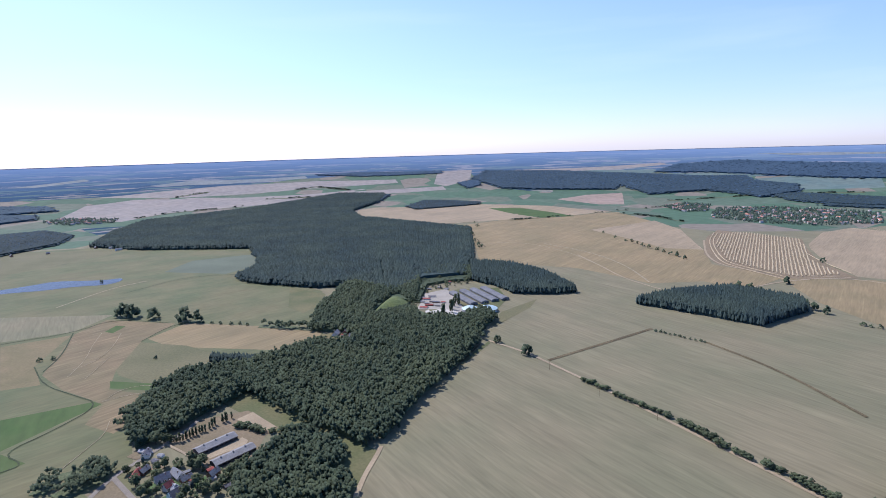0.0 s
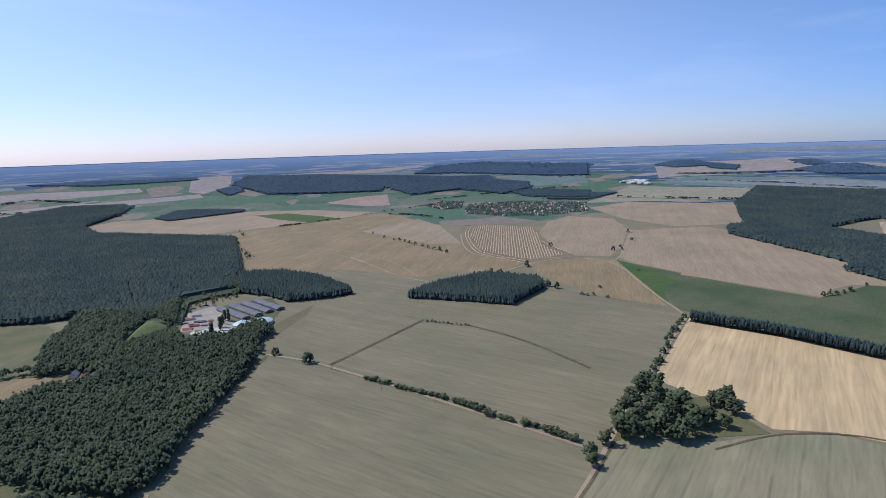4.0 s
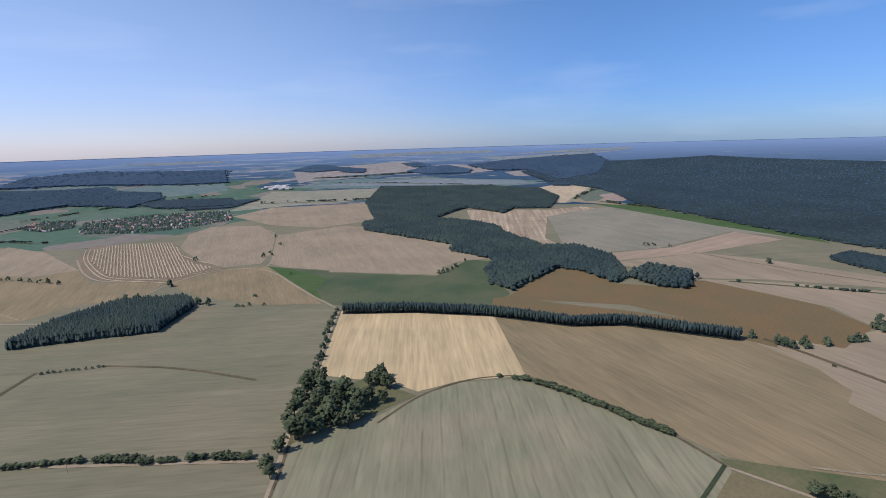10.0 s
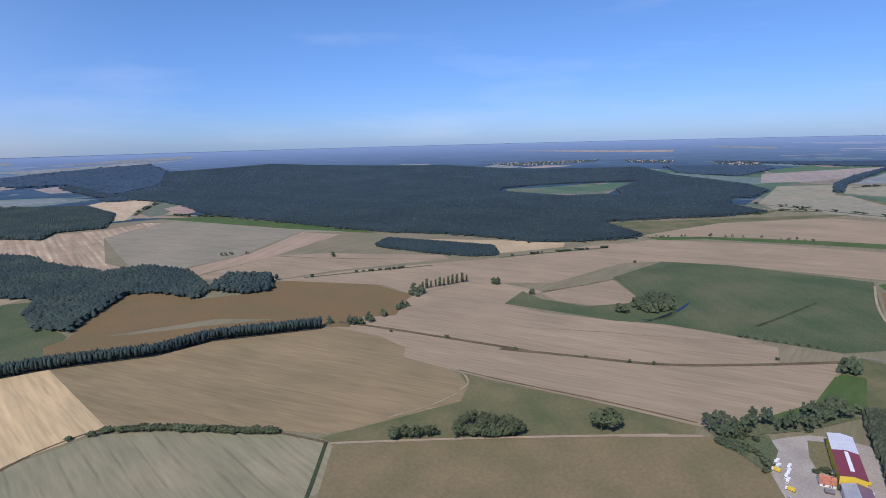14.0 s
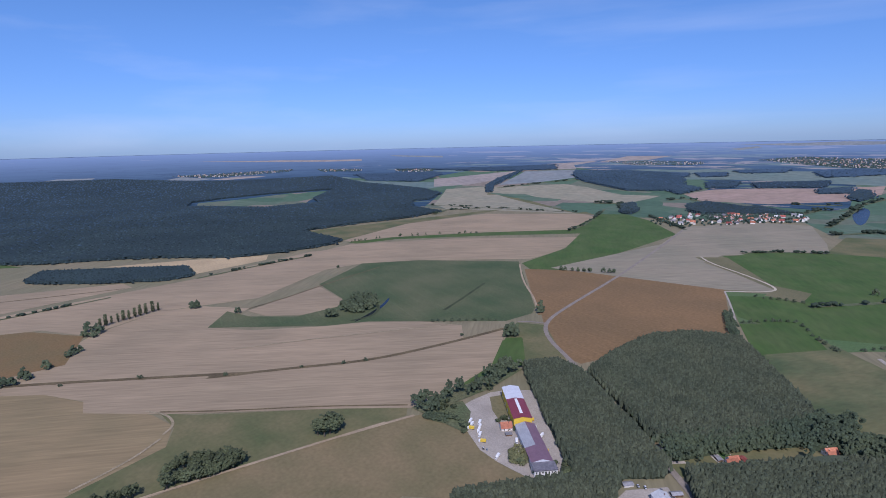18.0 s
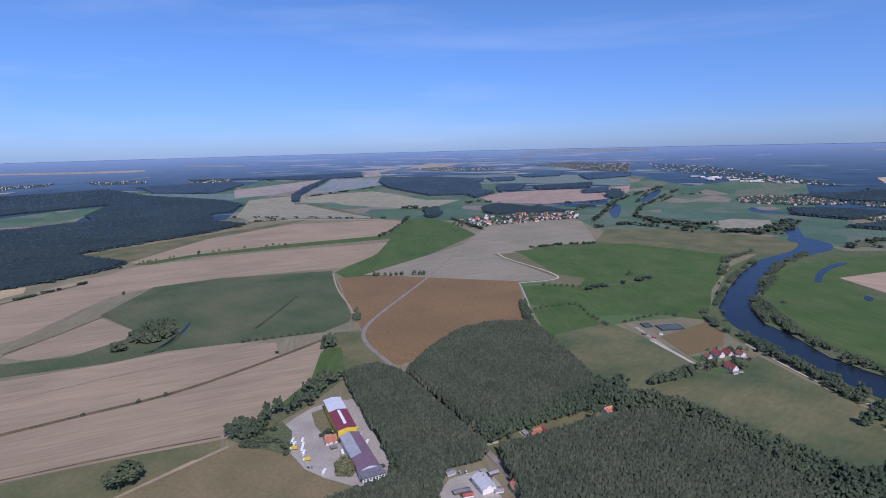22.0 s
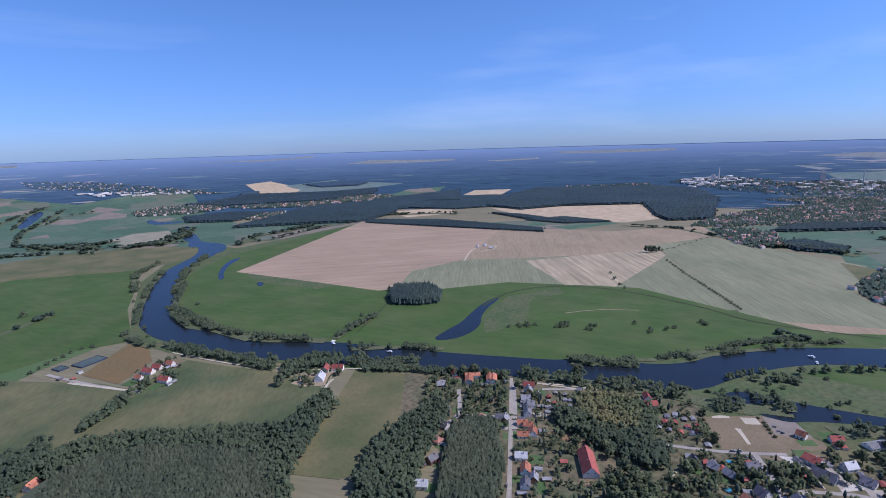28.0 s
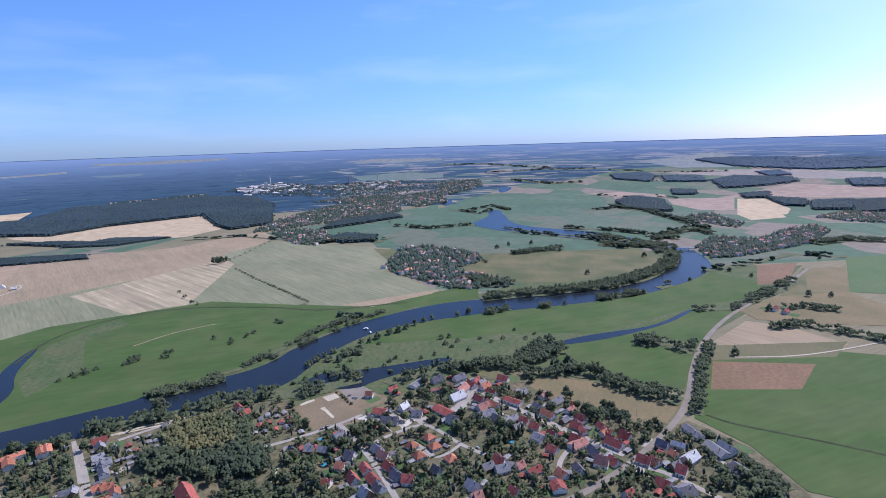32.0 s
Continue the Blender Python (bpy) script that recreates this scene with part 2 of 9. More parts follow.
def distance_material(name):
    """The plain far behind the fields: woods with thin pale clearings, haze put into the colour, bluer and paler
    towards the horizon.
    """
    m = bpy.data.materials.new(name)
    m.use_nodes = True
    n, l = m.node_tree.nodes, m.node_tree.links
    b = n["Principled BSDF"]
    b.inputs["Roughness"].default_value = 1.0
    b.inputs["Specular IOR Level"].default_value = 0.0
    geo = n.new("ShaderNodeNewGeometry")
    flat = n.new("ShaderNodeVectorMath")
    flat.operation = "MULTIPLY"
    flat.inputs[1].default_value = (1, 1, 0)
    l.new(geo.outputs["Position"], flat.inputs[0])
    reach = n.new("ShaderNodeVectorMath")
    reach.operation = "LENGTH"
    l.new(flat.outputs[0], reach.inputs[0])
    unit = n.new("ShaderNodeVectorMath")
    unit.operation = "NORMALIZE"
    l.new(flat.outputs[0], unit.inputs[0])

    woody = None
    for yaw in (-104, -214):
        side = n.new("ShaderNodeVectorMath")
        side.operation = "DOT_PRODUCT"
        side.inputs[1].default_value = (-math.sin(radians(yaw)), math.cos(radians(yaw)), 0)
        l.new(unit.outputs[0], side.inputs[0])
        soft = n.new("ShaderNodeMapRange")
        soft.inputs[1].default_value, soft.inputs[2].default_value = 0.72, 0.92
        l.new(side.outputs["Value"], soft.inputs[0])
        if woody:
            both = n.new("ShaderNodeMath")
            both.operation = "MAXIMUM"
            l.new(woody, both.inputs[0]), l.new(soft.outputs[0], both.inputs[1])
            woody = both.outputs[0]
        else:
            woody = soft.outputs[0]

    def bands(wide, deep, seed, lo, hi):
        """Noise drawn out along the horizon: wide and deep in metres."""
        around = n.new("ShaderNodeVectorMath")
        around.operation = "SCALE"
        around.inputs["Scale"].default_value = 3600 / wide
        l.new(unit.outputs[0], around.inputs[0])
        depth = n.new("ShaderNodeMath")
        depth.operation = "MULTIPLY_ADD"
        depth.inputs[1].default_value, depth.inputs[2].default_value = 1 / deep, seed
        l.new(reach.outputs["Value"], depth.inputs[0])
        up = n.new("ShaderNodeCombineXYZ")
        l.new(depth.outputs[0], up.inputs[2])
        add = n.new("ShaderNodeVectorMath")
        l.new(around.outputs[0], add.inputs[0]), l.new(up.outputs[0], add.inputs[1])
        t = n.new("ShaderNodeTexNoise")
        t.inputs["Scale"].default_value, t.inputs["Detail"].default_value = 1.0, 4
        l.new(add.outputs[0], t.inputs["Vector"])
        c = n.new("ShaderNodeMapRange")
        if lo is None:
            c.inputs[1].default_value, c.inputs[2].default_value = hi, hi + 0.02
            less = n.new("ShaderNodeMath")
            less.operation = "MULTIPLY_ADD"
            less.inputs[1].default_value = -0.15
            l.new(woody, less.inputs[0]), l.new(t.outputs["Fac"], less.inputs[2])
            l.new(less.outputs[0], c.inputs[0])
        else:
            c.inputs[1].default_value, c.inputs[2].default_value = lo, hi
            l.new(t.outputs["Fac"], c.inputs[0])
        return c.outputs[0]

    def blend(fac, one, two):
        x = n.new("ShaderNodeMix")
        x.data_type = "RGBA"
        l.new(fac, x.inputs[0])
        if isinstance(one, tuple):
            x.inputs[6].default_value = one
        else:
            l.new(one, x.inputs[6])
        x.inputs[7].default_value = two
        return x.outputs[2]

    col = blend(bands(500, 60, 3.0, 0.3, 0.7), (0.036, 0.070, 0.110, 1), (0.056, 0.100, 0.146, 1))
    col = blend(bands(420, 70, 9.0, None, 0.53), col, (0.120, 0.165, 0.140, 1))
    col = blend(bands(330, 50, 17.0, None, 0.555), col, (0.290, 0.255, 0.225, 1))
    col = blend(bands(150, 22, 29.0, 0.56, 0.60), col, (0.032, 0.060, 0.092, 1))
    # Haze blended into the base colour, stronger towards the horizon.
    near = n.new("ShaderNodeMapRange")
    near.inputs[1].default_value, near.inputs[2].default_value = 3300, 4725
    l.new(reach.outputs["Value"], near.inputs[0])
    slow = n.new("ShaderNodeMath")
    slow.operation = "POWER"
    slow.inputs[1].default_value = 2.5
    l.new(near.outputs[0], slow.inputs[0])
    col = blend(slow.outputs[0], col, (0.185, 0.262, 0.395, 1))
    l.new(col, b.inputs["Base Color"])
    return m


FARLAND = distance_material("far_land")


def patchwork(name, colours, size):
    """Distant farmland: irregular plots, each with one of the colours, over the broad stains of mat()."""
    m = mat(name, colours[0], second=tuple(c * 0.8 for c in colours[0]), scale=0.006, fine=0.03)
    n, l = m.node_tree.nodes, m.node_tree.links
    b = n["Principled BSDF"]
    hsv = b.inputs["Base Color"].links[0].from_node
    geo = n.new("ShaderNodeNewGeometry")
    cells = n.new("ShaderNodeTexVoronoi")
    cells.inputs["Scale"].default_value = 1 / size
    l.new(geo.outputs["Position"], cells.inputs["Vector"])
    ramp = n.new("ShaderNodeValToRGB")
    ramp.color_ramp.interpolation = "CONSTANT"
    e = ramp.color_ramp.elements
    while len(e) < len(colours):
        e.new(0.5)
    for k, c in enumerate(colours):
        e[k].position, e[k].color = k / len(colours), (*c, 1)
    split = n.new("ShaderNodeSeparateColor")
    l.new(cells.outputs["Color"], split.inputs[0]), l.new(split.outputs[0], ramp.inputs[0])
    l.new(ramp.outputs[0], hsv.inputs["Color"])
    return m


# Distant field colours, shifted towards blue to carry haze in the base colour.
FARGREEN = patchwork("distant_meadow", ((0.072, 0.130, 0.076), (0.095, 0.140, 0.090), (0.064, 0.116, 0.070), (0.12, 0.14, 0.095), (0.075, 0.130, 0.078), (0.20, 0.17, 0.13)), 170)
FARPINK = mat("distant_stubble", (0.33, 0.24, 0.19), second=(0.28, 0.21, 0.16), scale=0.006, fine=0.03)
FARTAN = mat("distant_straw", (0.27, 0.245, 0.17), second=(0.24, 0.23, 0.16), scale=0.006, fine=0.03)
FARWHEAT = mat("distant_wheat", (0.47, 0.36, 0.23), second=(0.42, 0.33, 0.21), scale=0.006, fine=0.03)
# Farthest fields: greyer, bluer copies of these, with haze painted into the colour.
HAZEPINK = mat("hazed_stubble", (0.285, 0.245, 0.212), second=(0.250, 0.222, 0.200), scale=0.006, fine=0.03)
HAZETAN = mat("hazed_straw", (0.205, 0.222, 0.220), second=(0.175, 0.200, 0.205), scale=0.006, fine=0.03)
HAZEGREEN = mat("hazed_meadow", (0.112, 0.165, 0.152), second=(0.138, 0.178, 0.155), scale=0.006, fine=0.03)
# Conifers in three distance steps, each bluer: haze painted into the leaf colour.
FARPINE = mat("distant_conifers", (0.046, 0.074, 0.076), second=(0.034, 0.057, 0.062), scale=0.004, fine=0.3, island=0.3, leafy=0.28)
LASTPINE = mat("pale_hazed_conifers", (0.078, 0.130, 0.190), second=(0.064, 0.112, 0.168), scale=0.004, fine=0.3, island=0.2, leafy=0.35)
HORIZONPINE = mat("hazed_conifers", (0.054, 0.092, 0.120), second=(0.043, 0.076, 0.102), scale=0.004, fine=0.3, island=0.25, leafy=0.28)
PLANT = mat("young_pine", (0.096, 0.112, 0.068), second=(0.074, 0.092, 0.058), scale=0.02, fine=0.7, island=0.3, spread=0.2, leafy=0.28)
AUTUMN = mat("yellowing_leaves", (0.200, 0.185, 0.085), second=(0.105, 0.140, 0.068), scale=0.02, fine=0.7, island=0.35, spread=0.2, leafy=0.28)
TREELEAF = mat("tree_leaves", (0.120, 0.146, 0.074), fine=1.2, island=0.35, spread=0.25, scale=0.05, leafy=0.28)
BARK = mat("bark", (0.10, 0.08, 0.06), fine=4)
GREYG = mat("grey_beige_stubble", (0.262, 0.226, 0.156), second=(0.214, 0.196, 0.134), scale=0.006, fine=0.25, spread=0.1, stretch=(1, 14, 1), angle=-40, tram=((50, 24, 0.8, -0.08), (50, 9, 1.2, 0.05)))
OLIVESTUBBLE = mat("olive_stubble", (0.220, 0.218, 0.130), second=(0.178, 0.190, 0.108), scale=0.008, fine=0.25, spread=0.1, stretch=(1, 14, 1), angle=-40, tram=((50, 24, 0.8, -0.1), (50, 9, 1.2, 0.06)))
STRIPE = mat("striped_stubble", (0.36, 0.28, 0.18), second=(0.30, 0.22, 0.14), scale=0.01, fine=0.08, spread=0.2, stretch=(1, 30, 1), angle=-66, tram=((24, 22, 3, 0.16),))
SWATH2 = mat("pale_straw", (0.36, 0.29, 0.19), second=(0.30, 0.255, 0.16), scale=0.01, fine=0.12, spread=0.18, stretch=(1, 25, 1), angle=-32, tram=((58, 18, 2.5, 0.12),))
OCHRE2 = mat("dry_pasture", (0.204, 0.156, 0.080), second=(0.158, 0.134, 0.064), scale=0.02, fine=0.25, spread=0.09)
BROWN2 = mat("brown_soil", (0.25, 0.16, 0.09), scale=0.02, fine=0.3)
GREEN2 = mat("pasture_green", (0.075, 0.13, 0.045), second=(0.10, 0.14, 0.055), scale=0.01, fine=0.3)
LIME = mat("lime_grass", (0.12, 0.145, 0.045), second=(0.09, 0.12, 0.045), scale=0.05, fine=0.3, spread=0.25)
DITCH = mat("dry_weeds", (0.15, 0.115, 0.06), scale=0.03, fine=0.4, spread=0.25)
DITCHG = mat("ditch_reeds", (0.055, 0.07, 0.03), scale=0.03, fine=0.4, spread=0.25)
BANK = mat("rough_bank_grass", (0.085, 0.108, 0.050), second=(0.115, 0.118, 0.060), scale=0.03, fine=0.4, spread=0.25)
STREAK = mat("pale_trodden_straw", (0.33, 0.27, 0.175), second=(0.24, 0.20, 0.12), scale=0.06, fine=0.5, spread=0.2)
SUNBURNT = mat("sunburnt_meadow", (0.158, 0.142, 0.070), second=(0.108, 0.122, 0.056), scale=0.009, fine=0.2, spread=0.1, stretch=(1, 6, 1), angle=-50)
DRYSTUBBLE = mat("ochre_stubble", (0.205, 0.152, 0.082), second=(0.165, 0.134, 0.070), scale=0.014, fine=0.22, spread=0.14, stretch=(1, 8, 1), angle=-38, tram=((52, 17, 0.8, 0.14),))
PADDOCK = mat("olive_paddock", (0.098, 0.110, 0.044), second=(0.135, 0.125, 0.056), scale=0.02, fine=0.3, spread=0.12)
PATCHY = mat("patchy_meadow", (0.150, 0.138, 0.064), second=(0.070, 0.096, 0.040), scale=0.011, fine=0.2, spread=0.1, stretch=(1, 3, 1), angle=-30)
BASINWALL = mat("dark_blue_panels", (0.05, 0.06, 0.10), rough=0.6, fine=1.0)
FARMROOF = mat("weathered_grey_sheet", (0.25, 0.24, 0.235), rough=0.8, fine=1.0, spread=0.14, scale=0.15)
SAND = mat("pale_sand", (0.50, 0.44, 0.33), scale=0.05, fine=0.6)
DIRT2 = mat("trodden_ground", (0.215, 0.162, 0.10), second=(0.175, 0.138, 0.08), scale=0.03, fine=0.4)
CONC = mat("pale_concrete_yard", (0.52, 0.48, 0.42), scale=0.05, fine=0.8)
STREET = mat("grey_paving", (0.36, 0.325, 0.28), scale=0.05, fine=0.8)
GARDEN = mat("garden_ground", (0.092, 0.100, 0.050), second=(0.158, 0.128, 0.076), scale=0.03, fine=0.15, spread=0.3)
WATER = mat("river_water", (0.016, 0.022, 0.028), rough=0.25, scale=0.02, fine=0.6, spread=0.1, bump=0.02)
WATER.node_tree.nodes["Principled BSDF"].inputs["Specular IOR Level"].default_value = 0.2

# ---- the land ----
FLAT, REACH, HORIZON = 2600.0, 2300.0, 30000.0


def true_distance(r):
    """Beyond FLAT the land is drawn together and raised to fit the camera's view, so that the far plain ends in the
    horizon.
    """
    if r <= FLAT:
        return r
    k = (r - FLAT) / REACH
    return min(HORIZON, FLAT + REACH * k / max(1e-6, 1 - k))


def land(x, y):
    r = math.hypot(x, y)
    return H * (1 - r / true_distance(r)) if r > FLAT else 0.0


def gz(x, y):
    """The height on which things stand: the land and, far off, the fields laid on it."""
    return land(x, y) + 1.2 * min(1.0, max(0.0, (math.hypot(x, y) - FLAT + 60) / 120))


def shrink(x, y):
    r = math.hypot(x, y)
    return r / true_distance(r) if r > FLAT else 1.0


def mesh_object(name, verts, faces, material, smooth=False, parent=None):
    me = bpy.data.meshes.new(name)
    me.from_pydata(verts, [], faces)
    me.materials.append(material)
    if smooth:
        me.shade_smooth()
    ob = new(name, me)
    if parent:
        ob.parent = parent
    return ob


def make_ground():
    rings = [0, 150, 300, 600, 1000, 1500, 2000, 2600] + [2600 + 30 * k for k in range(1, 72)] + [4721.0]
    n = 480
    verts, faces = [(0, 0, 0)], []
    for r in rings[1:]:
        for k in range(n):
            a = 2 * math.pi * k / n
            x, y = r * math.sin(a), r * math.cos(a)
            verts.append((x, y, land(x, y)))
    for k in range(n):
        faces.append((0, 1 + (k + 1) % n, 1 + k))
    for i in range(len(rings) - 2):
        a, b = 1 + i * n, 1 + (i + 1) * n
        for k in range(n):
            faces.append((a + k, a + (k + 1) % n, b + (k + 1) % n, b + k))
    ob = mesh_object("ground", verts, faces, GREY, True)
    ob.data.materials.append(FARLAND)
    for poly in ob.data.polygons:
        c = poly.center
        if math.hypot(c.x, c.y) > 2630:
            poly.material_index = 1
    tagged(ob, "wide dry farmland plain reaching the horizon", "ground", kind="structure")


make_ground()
from mathutils import geometry

LAYER = [0]
FARLEVELS = []


def inside(px, py, poly):
    """Which of the points lie in the polygon (numpy)."""
    hit = np.zeros(len(px), bool)
    j = len(poly) - 1
    for i in range(len(poly)):
        (xi, yi), (xj, yj) = poly[i], poly[j]
        if yi != yj:
            hit ^= ((yi > py) != (yj > py)) & (px < (xj - xi) * (py - yi) / (yj - yi) + xi)
        j = i
    return hit


def beyond(p):
    return min(1.0, max(0.0, (math.hypot(p.x, p.y) - FLAT + 60) / 120))


def sheet(name, outline, material, lift, holes=()):
    far = max(math.hypot(x, y) for x, y in outline) > FLAT - 60
    step = 45 if far else 1e9
    edge = []
    for (x0, y0), (x1, y1) in zip(outline, outline[1:] + outline[:1]):
        k = max(1, int(math.hypot(x1 - x0, y1 - y0) / step))
        edge += [Vector((x0 + (x1 - x0) * i / k, y0 + (y1 - y0) * i / k)) for i in range(k)]
    coords = list(edge)
    if far:
        xs, ys = [p[0] for p in outline], [p[1] for p in outline]
        gx, gy = np.meshgrid(np.arange(min(xs), max(xs), 42.0), np.arange(min(ys), max(ys), 42.0))
        gx, gy = gx.ravel(), gy.ravel()
        ok = inside(gx, gy, outline)
        coords += [Vector((float(a), float(b))) for a, b in zip(gx[ok], gy[ok])]
    loop = [(i, (i + 1) % len(edge)) for i in range(len(edge))]
    for ring in holes:
        base = len(coords)
        coords += [Vector(p) for p in ring]
        loop += [(base + i, base + (i + 1) % len(ring)) for i in range(len(ring))]
    v, _, f, _, _, _ = geometry.delaunay_2d_cdt(coords, loop, [], 1, 0.01)
    if holes:
        mx = np.array([sum(v[i].x for i in q) / len(q) for q in f])
        my = np.array([sum(v[i].y for i in q) / len(q) for q in f])
        keep = inside(mx, my, outline)
        for ring in holes:
            keep &= ~inside(mx, my, ring)
        f = [q for q, ok in zip(f, keep) if ok]
    high = 0.0
    if far:
        xs, ys = [p[0] for p in outline], [p[1] for p in outline]
        span = (min(xs), max(xs), min(ys), max(ys))
        level = 1 + max([k for a, b, c, d, k in FARLEVELS if a < span[1] and b > span[0] and c < span[3] and d > span[2]] or [0])
        FARLEVELS.append((*span, level))
        high = 0.12 + 0.05 * level - lift
    verts = [(p.x, p.y, land(p.x, p.y) + lift + high * beyond(p)) for p in v]
    return mesh_object(name, verts, [tuple(q) for q in f], material, True)


STREETS = []


def rounded(line, closed, times=2):
    """Cut the corners of a line, so that banks and roads run in bends."""
    for _ in range(times):
        pairs = list(zip(line, line[1:] + line[:1])) if closed else list(zip(line, line[1:]))
        out = [] if closed else [line[0]]
        for (ax, ay), (bx, by) in pairs:
            out += [(ax * 0.75 + bx * 0.25, ay * 0.75 + by * 0.25), (ax * 0.25 + bx * 0.75, ay * 0.25 + by * 0.75)]
        line = out if closed else out + [line[-1]]
    return line


def field(name, material, outline, label=""):
    LAYER[0] += 1
    ob = sheet(name, outline, material, 0.002 * LAYER[0])
    return tagged(ob, label or name.replace("_", " ") + " of " + material.name.replace("_", " ") + " on the plain", "field", kind="structure")


def water(name, outline):
    LAYER[0] += 1
    return tagged(sheet(name, rounded(outline, True), WATER, 0.002 * LAYER[0]), "dark blue still " + name + " between grassy banks", "water", kind="structure")


def road(name, material, width, line):
    LAYER[0] += 1
    if "street" in name or "road" in name:
        STREETS.extend(zip(line, line[1:]))
    if len(line) > 2:
        line = rounded(line, False)
    left, right = [], []
    for i, (x, y) in enumerate(line):
        a, b = line[max(0, i - 1)], line[min(len(line) - 1, i + 1)]
        d = Vector((b[0] - a[0], b[1] - a[1])).normalized() * width / 2 * shrink(x, y)
        left.append((x - d.y, y + d.x)), right.append((x + d.y, y - d.x))
    return tagged(sheet(name, left + right[::-1], material, 0.002 * LAYER[0]), "narrow " + material.name.replace("_", " ") + " road between fields", "road", kind="structure")


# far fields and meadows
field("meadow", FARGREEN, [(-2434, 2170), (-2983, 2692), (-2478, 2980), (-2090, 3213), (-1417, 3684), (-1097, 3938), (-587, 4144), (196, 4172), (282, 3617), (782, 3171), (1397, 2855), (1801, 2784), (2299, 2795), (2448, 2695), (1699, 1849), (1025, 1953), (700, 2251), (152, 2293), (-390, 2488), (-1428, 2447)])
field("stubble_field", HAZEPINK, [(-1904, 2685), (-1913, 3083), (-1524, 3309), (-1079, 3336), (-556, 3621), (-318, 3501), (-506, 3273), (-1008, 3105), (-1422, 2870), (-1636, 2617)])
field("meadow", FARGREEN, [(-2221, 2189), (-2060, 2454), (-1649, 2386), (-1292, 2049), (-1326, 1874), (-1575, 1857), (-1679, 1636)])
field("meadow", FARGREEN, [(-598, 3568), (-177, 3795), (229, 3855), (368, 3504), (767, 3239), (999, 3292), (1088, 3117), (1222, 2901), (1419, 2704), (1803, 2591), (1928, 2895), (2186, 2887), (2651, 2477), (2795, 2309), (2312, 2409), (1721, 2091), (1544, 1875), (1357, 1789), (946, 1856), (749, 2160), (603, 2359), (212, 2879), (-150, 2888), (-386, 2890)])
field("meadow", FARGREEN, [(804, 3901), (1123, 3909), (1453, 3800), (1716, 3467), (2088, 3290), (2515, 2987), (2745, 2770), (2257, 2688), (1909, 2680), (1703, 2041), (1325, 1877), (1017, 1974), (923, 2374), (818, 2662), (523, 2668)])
field("stubble_field", FARTAN, [(1783, 2200), (2377, 2506), (2727, 2052), (2733, 1946), (2515, 1812), (2274, 1869), (2035, 2066)])
field("stubble_field", FARTAN, [(3160, 1024), (3282, 759), (3140, 711), (2601, 716), (2556, 784)])
field("stubble_field", TAN, [(2643, 727), (2841, 721), (2843, 485), (2703, 519), (2521, 380)])
field("meadow", HAZEGREEN, [(3017, -2015), (3097, -2271), (2694, -2431), (2610, -2358), (2810, -2162)])
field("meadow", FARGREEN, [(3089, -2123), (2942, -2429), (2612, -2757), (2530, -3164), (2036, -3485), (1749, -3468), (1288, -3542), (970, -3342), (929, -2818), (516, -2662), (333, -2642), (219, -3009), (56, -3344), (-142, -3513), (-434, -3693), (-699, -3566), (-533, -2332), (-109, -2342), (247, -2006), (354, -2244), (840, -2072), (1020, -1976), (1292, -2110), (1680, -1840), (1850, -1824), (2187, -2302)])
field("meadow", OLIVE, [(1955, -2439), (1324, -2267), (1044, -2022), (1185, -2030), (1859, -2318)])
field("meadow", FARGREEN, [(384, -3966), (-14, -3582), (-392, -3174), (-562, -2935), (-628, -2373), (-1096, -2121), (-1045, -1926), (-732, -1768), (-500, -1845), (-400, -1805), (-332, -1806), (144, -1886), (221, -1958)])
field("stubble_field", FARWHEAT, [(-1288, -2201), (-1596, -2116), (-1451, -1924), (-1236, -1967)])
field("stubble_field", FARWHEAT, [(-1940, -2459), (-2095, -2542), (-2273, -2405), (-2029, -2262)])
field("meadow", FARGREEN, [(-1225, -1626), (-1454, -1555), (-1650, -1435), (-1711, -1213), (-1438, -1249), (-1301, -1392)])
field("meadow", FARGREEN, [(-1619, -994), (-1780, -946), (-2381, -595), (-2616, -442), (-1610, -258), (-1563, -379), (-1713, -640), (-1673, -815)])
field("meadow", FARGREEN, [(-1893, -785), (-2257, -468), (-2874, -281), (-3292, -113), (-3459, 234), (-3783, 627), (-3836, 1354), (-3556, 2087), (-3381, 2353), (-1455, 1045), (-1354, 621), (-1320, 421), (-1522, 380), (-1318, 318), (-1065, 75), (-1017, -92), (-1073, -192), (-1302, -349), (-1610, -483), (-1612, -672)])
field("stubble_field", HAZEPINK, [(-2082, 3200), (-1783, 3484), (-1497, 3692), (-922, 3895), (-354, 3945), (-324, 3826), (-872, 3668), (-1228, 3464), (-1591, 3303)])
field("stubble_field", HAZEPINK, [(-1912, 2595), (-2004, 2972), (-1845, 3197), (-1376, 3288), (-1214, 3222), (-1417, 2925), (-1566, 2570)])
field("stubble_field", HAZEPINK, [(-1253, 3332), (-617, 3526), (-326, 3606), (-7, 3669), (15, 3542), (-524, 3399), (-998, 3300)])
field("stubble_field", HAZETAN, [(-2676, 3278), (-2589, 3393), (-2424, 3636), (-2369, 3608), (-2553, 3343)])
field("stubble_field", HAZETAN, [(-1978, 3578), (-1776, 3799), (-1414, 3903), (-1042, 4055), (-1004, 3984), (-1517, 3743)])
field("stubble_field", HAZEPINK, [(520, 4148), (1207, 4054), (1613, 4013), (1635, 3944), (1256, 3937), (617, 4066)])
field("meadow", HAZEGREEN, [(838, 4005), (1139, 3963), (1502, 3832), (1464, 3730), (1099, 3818)])
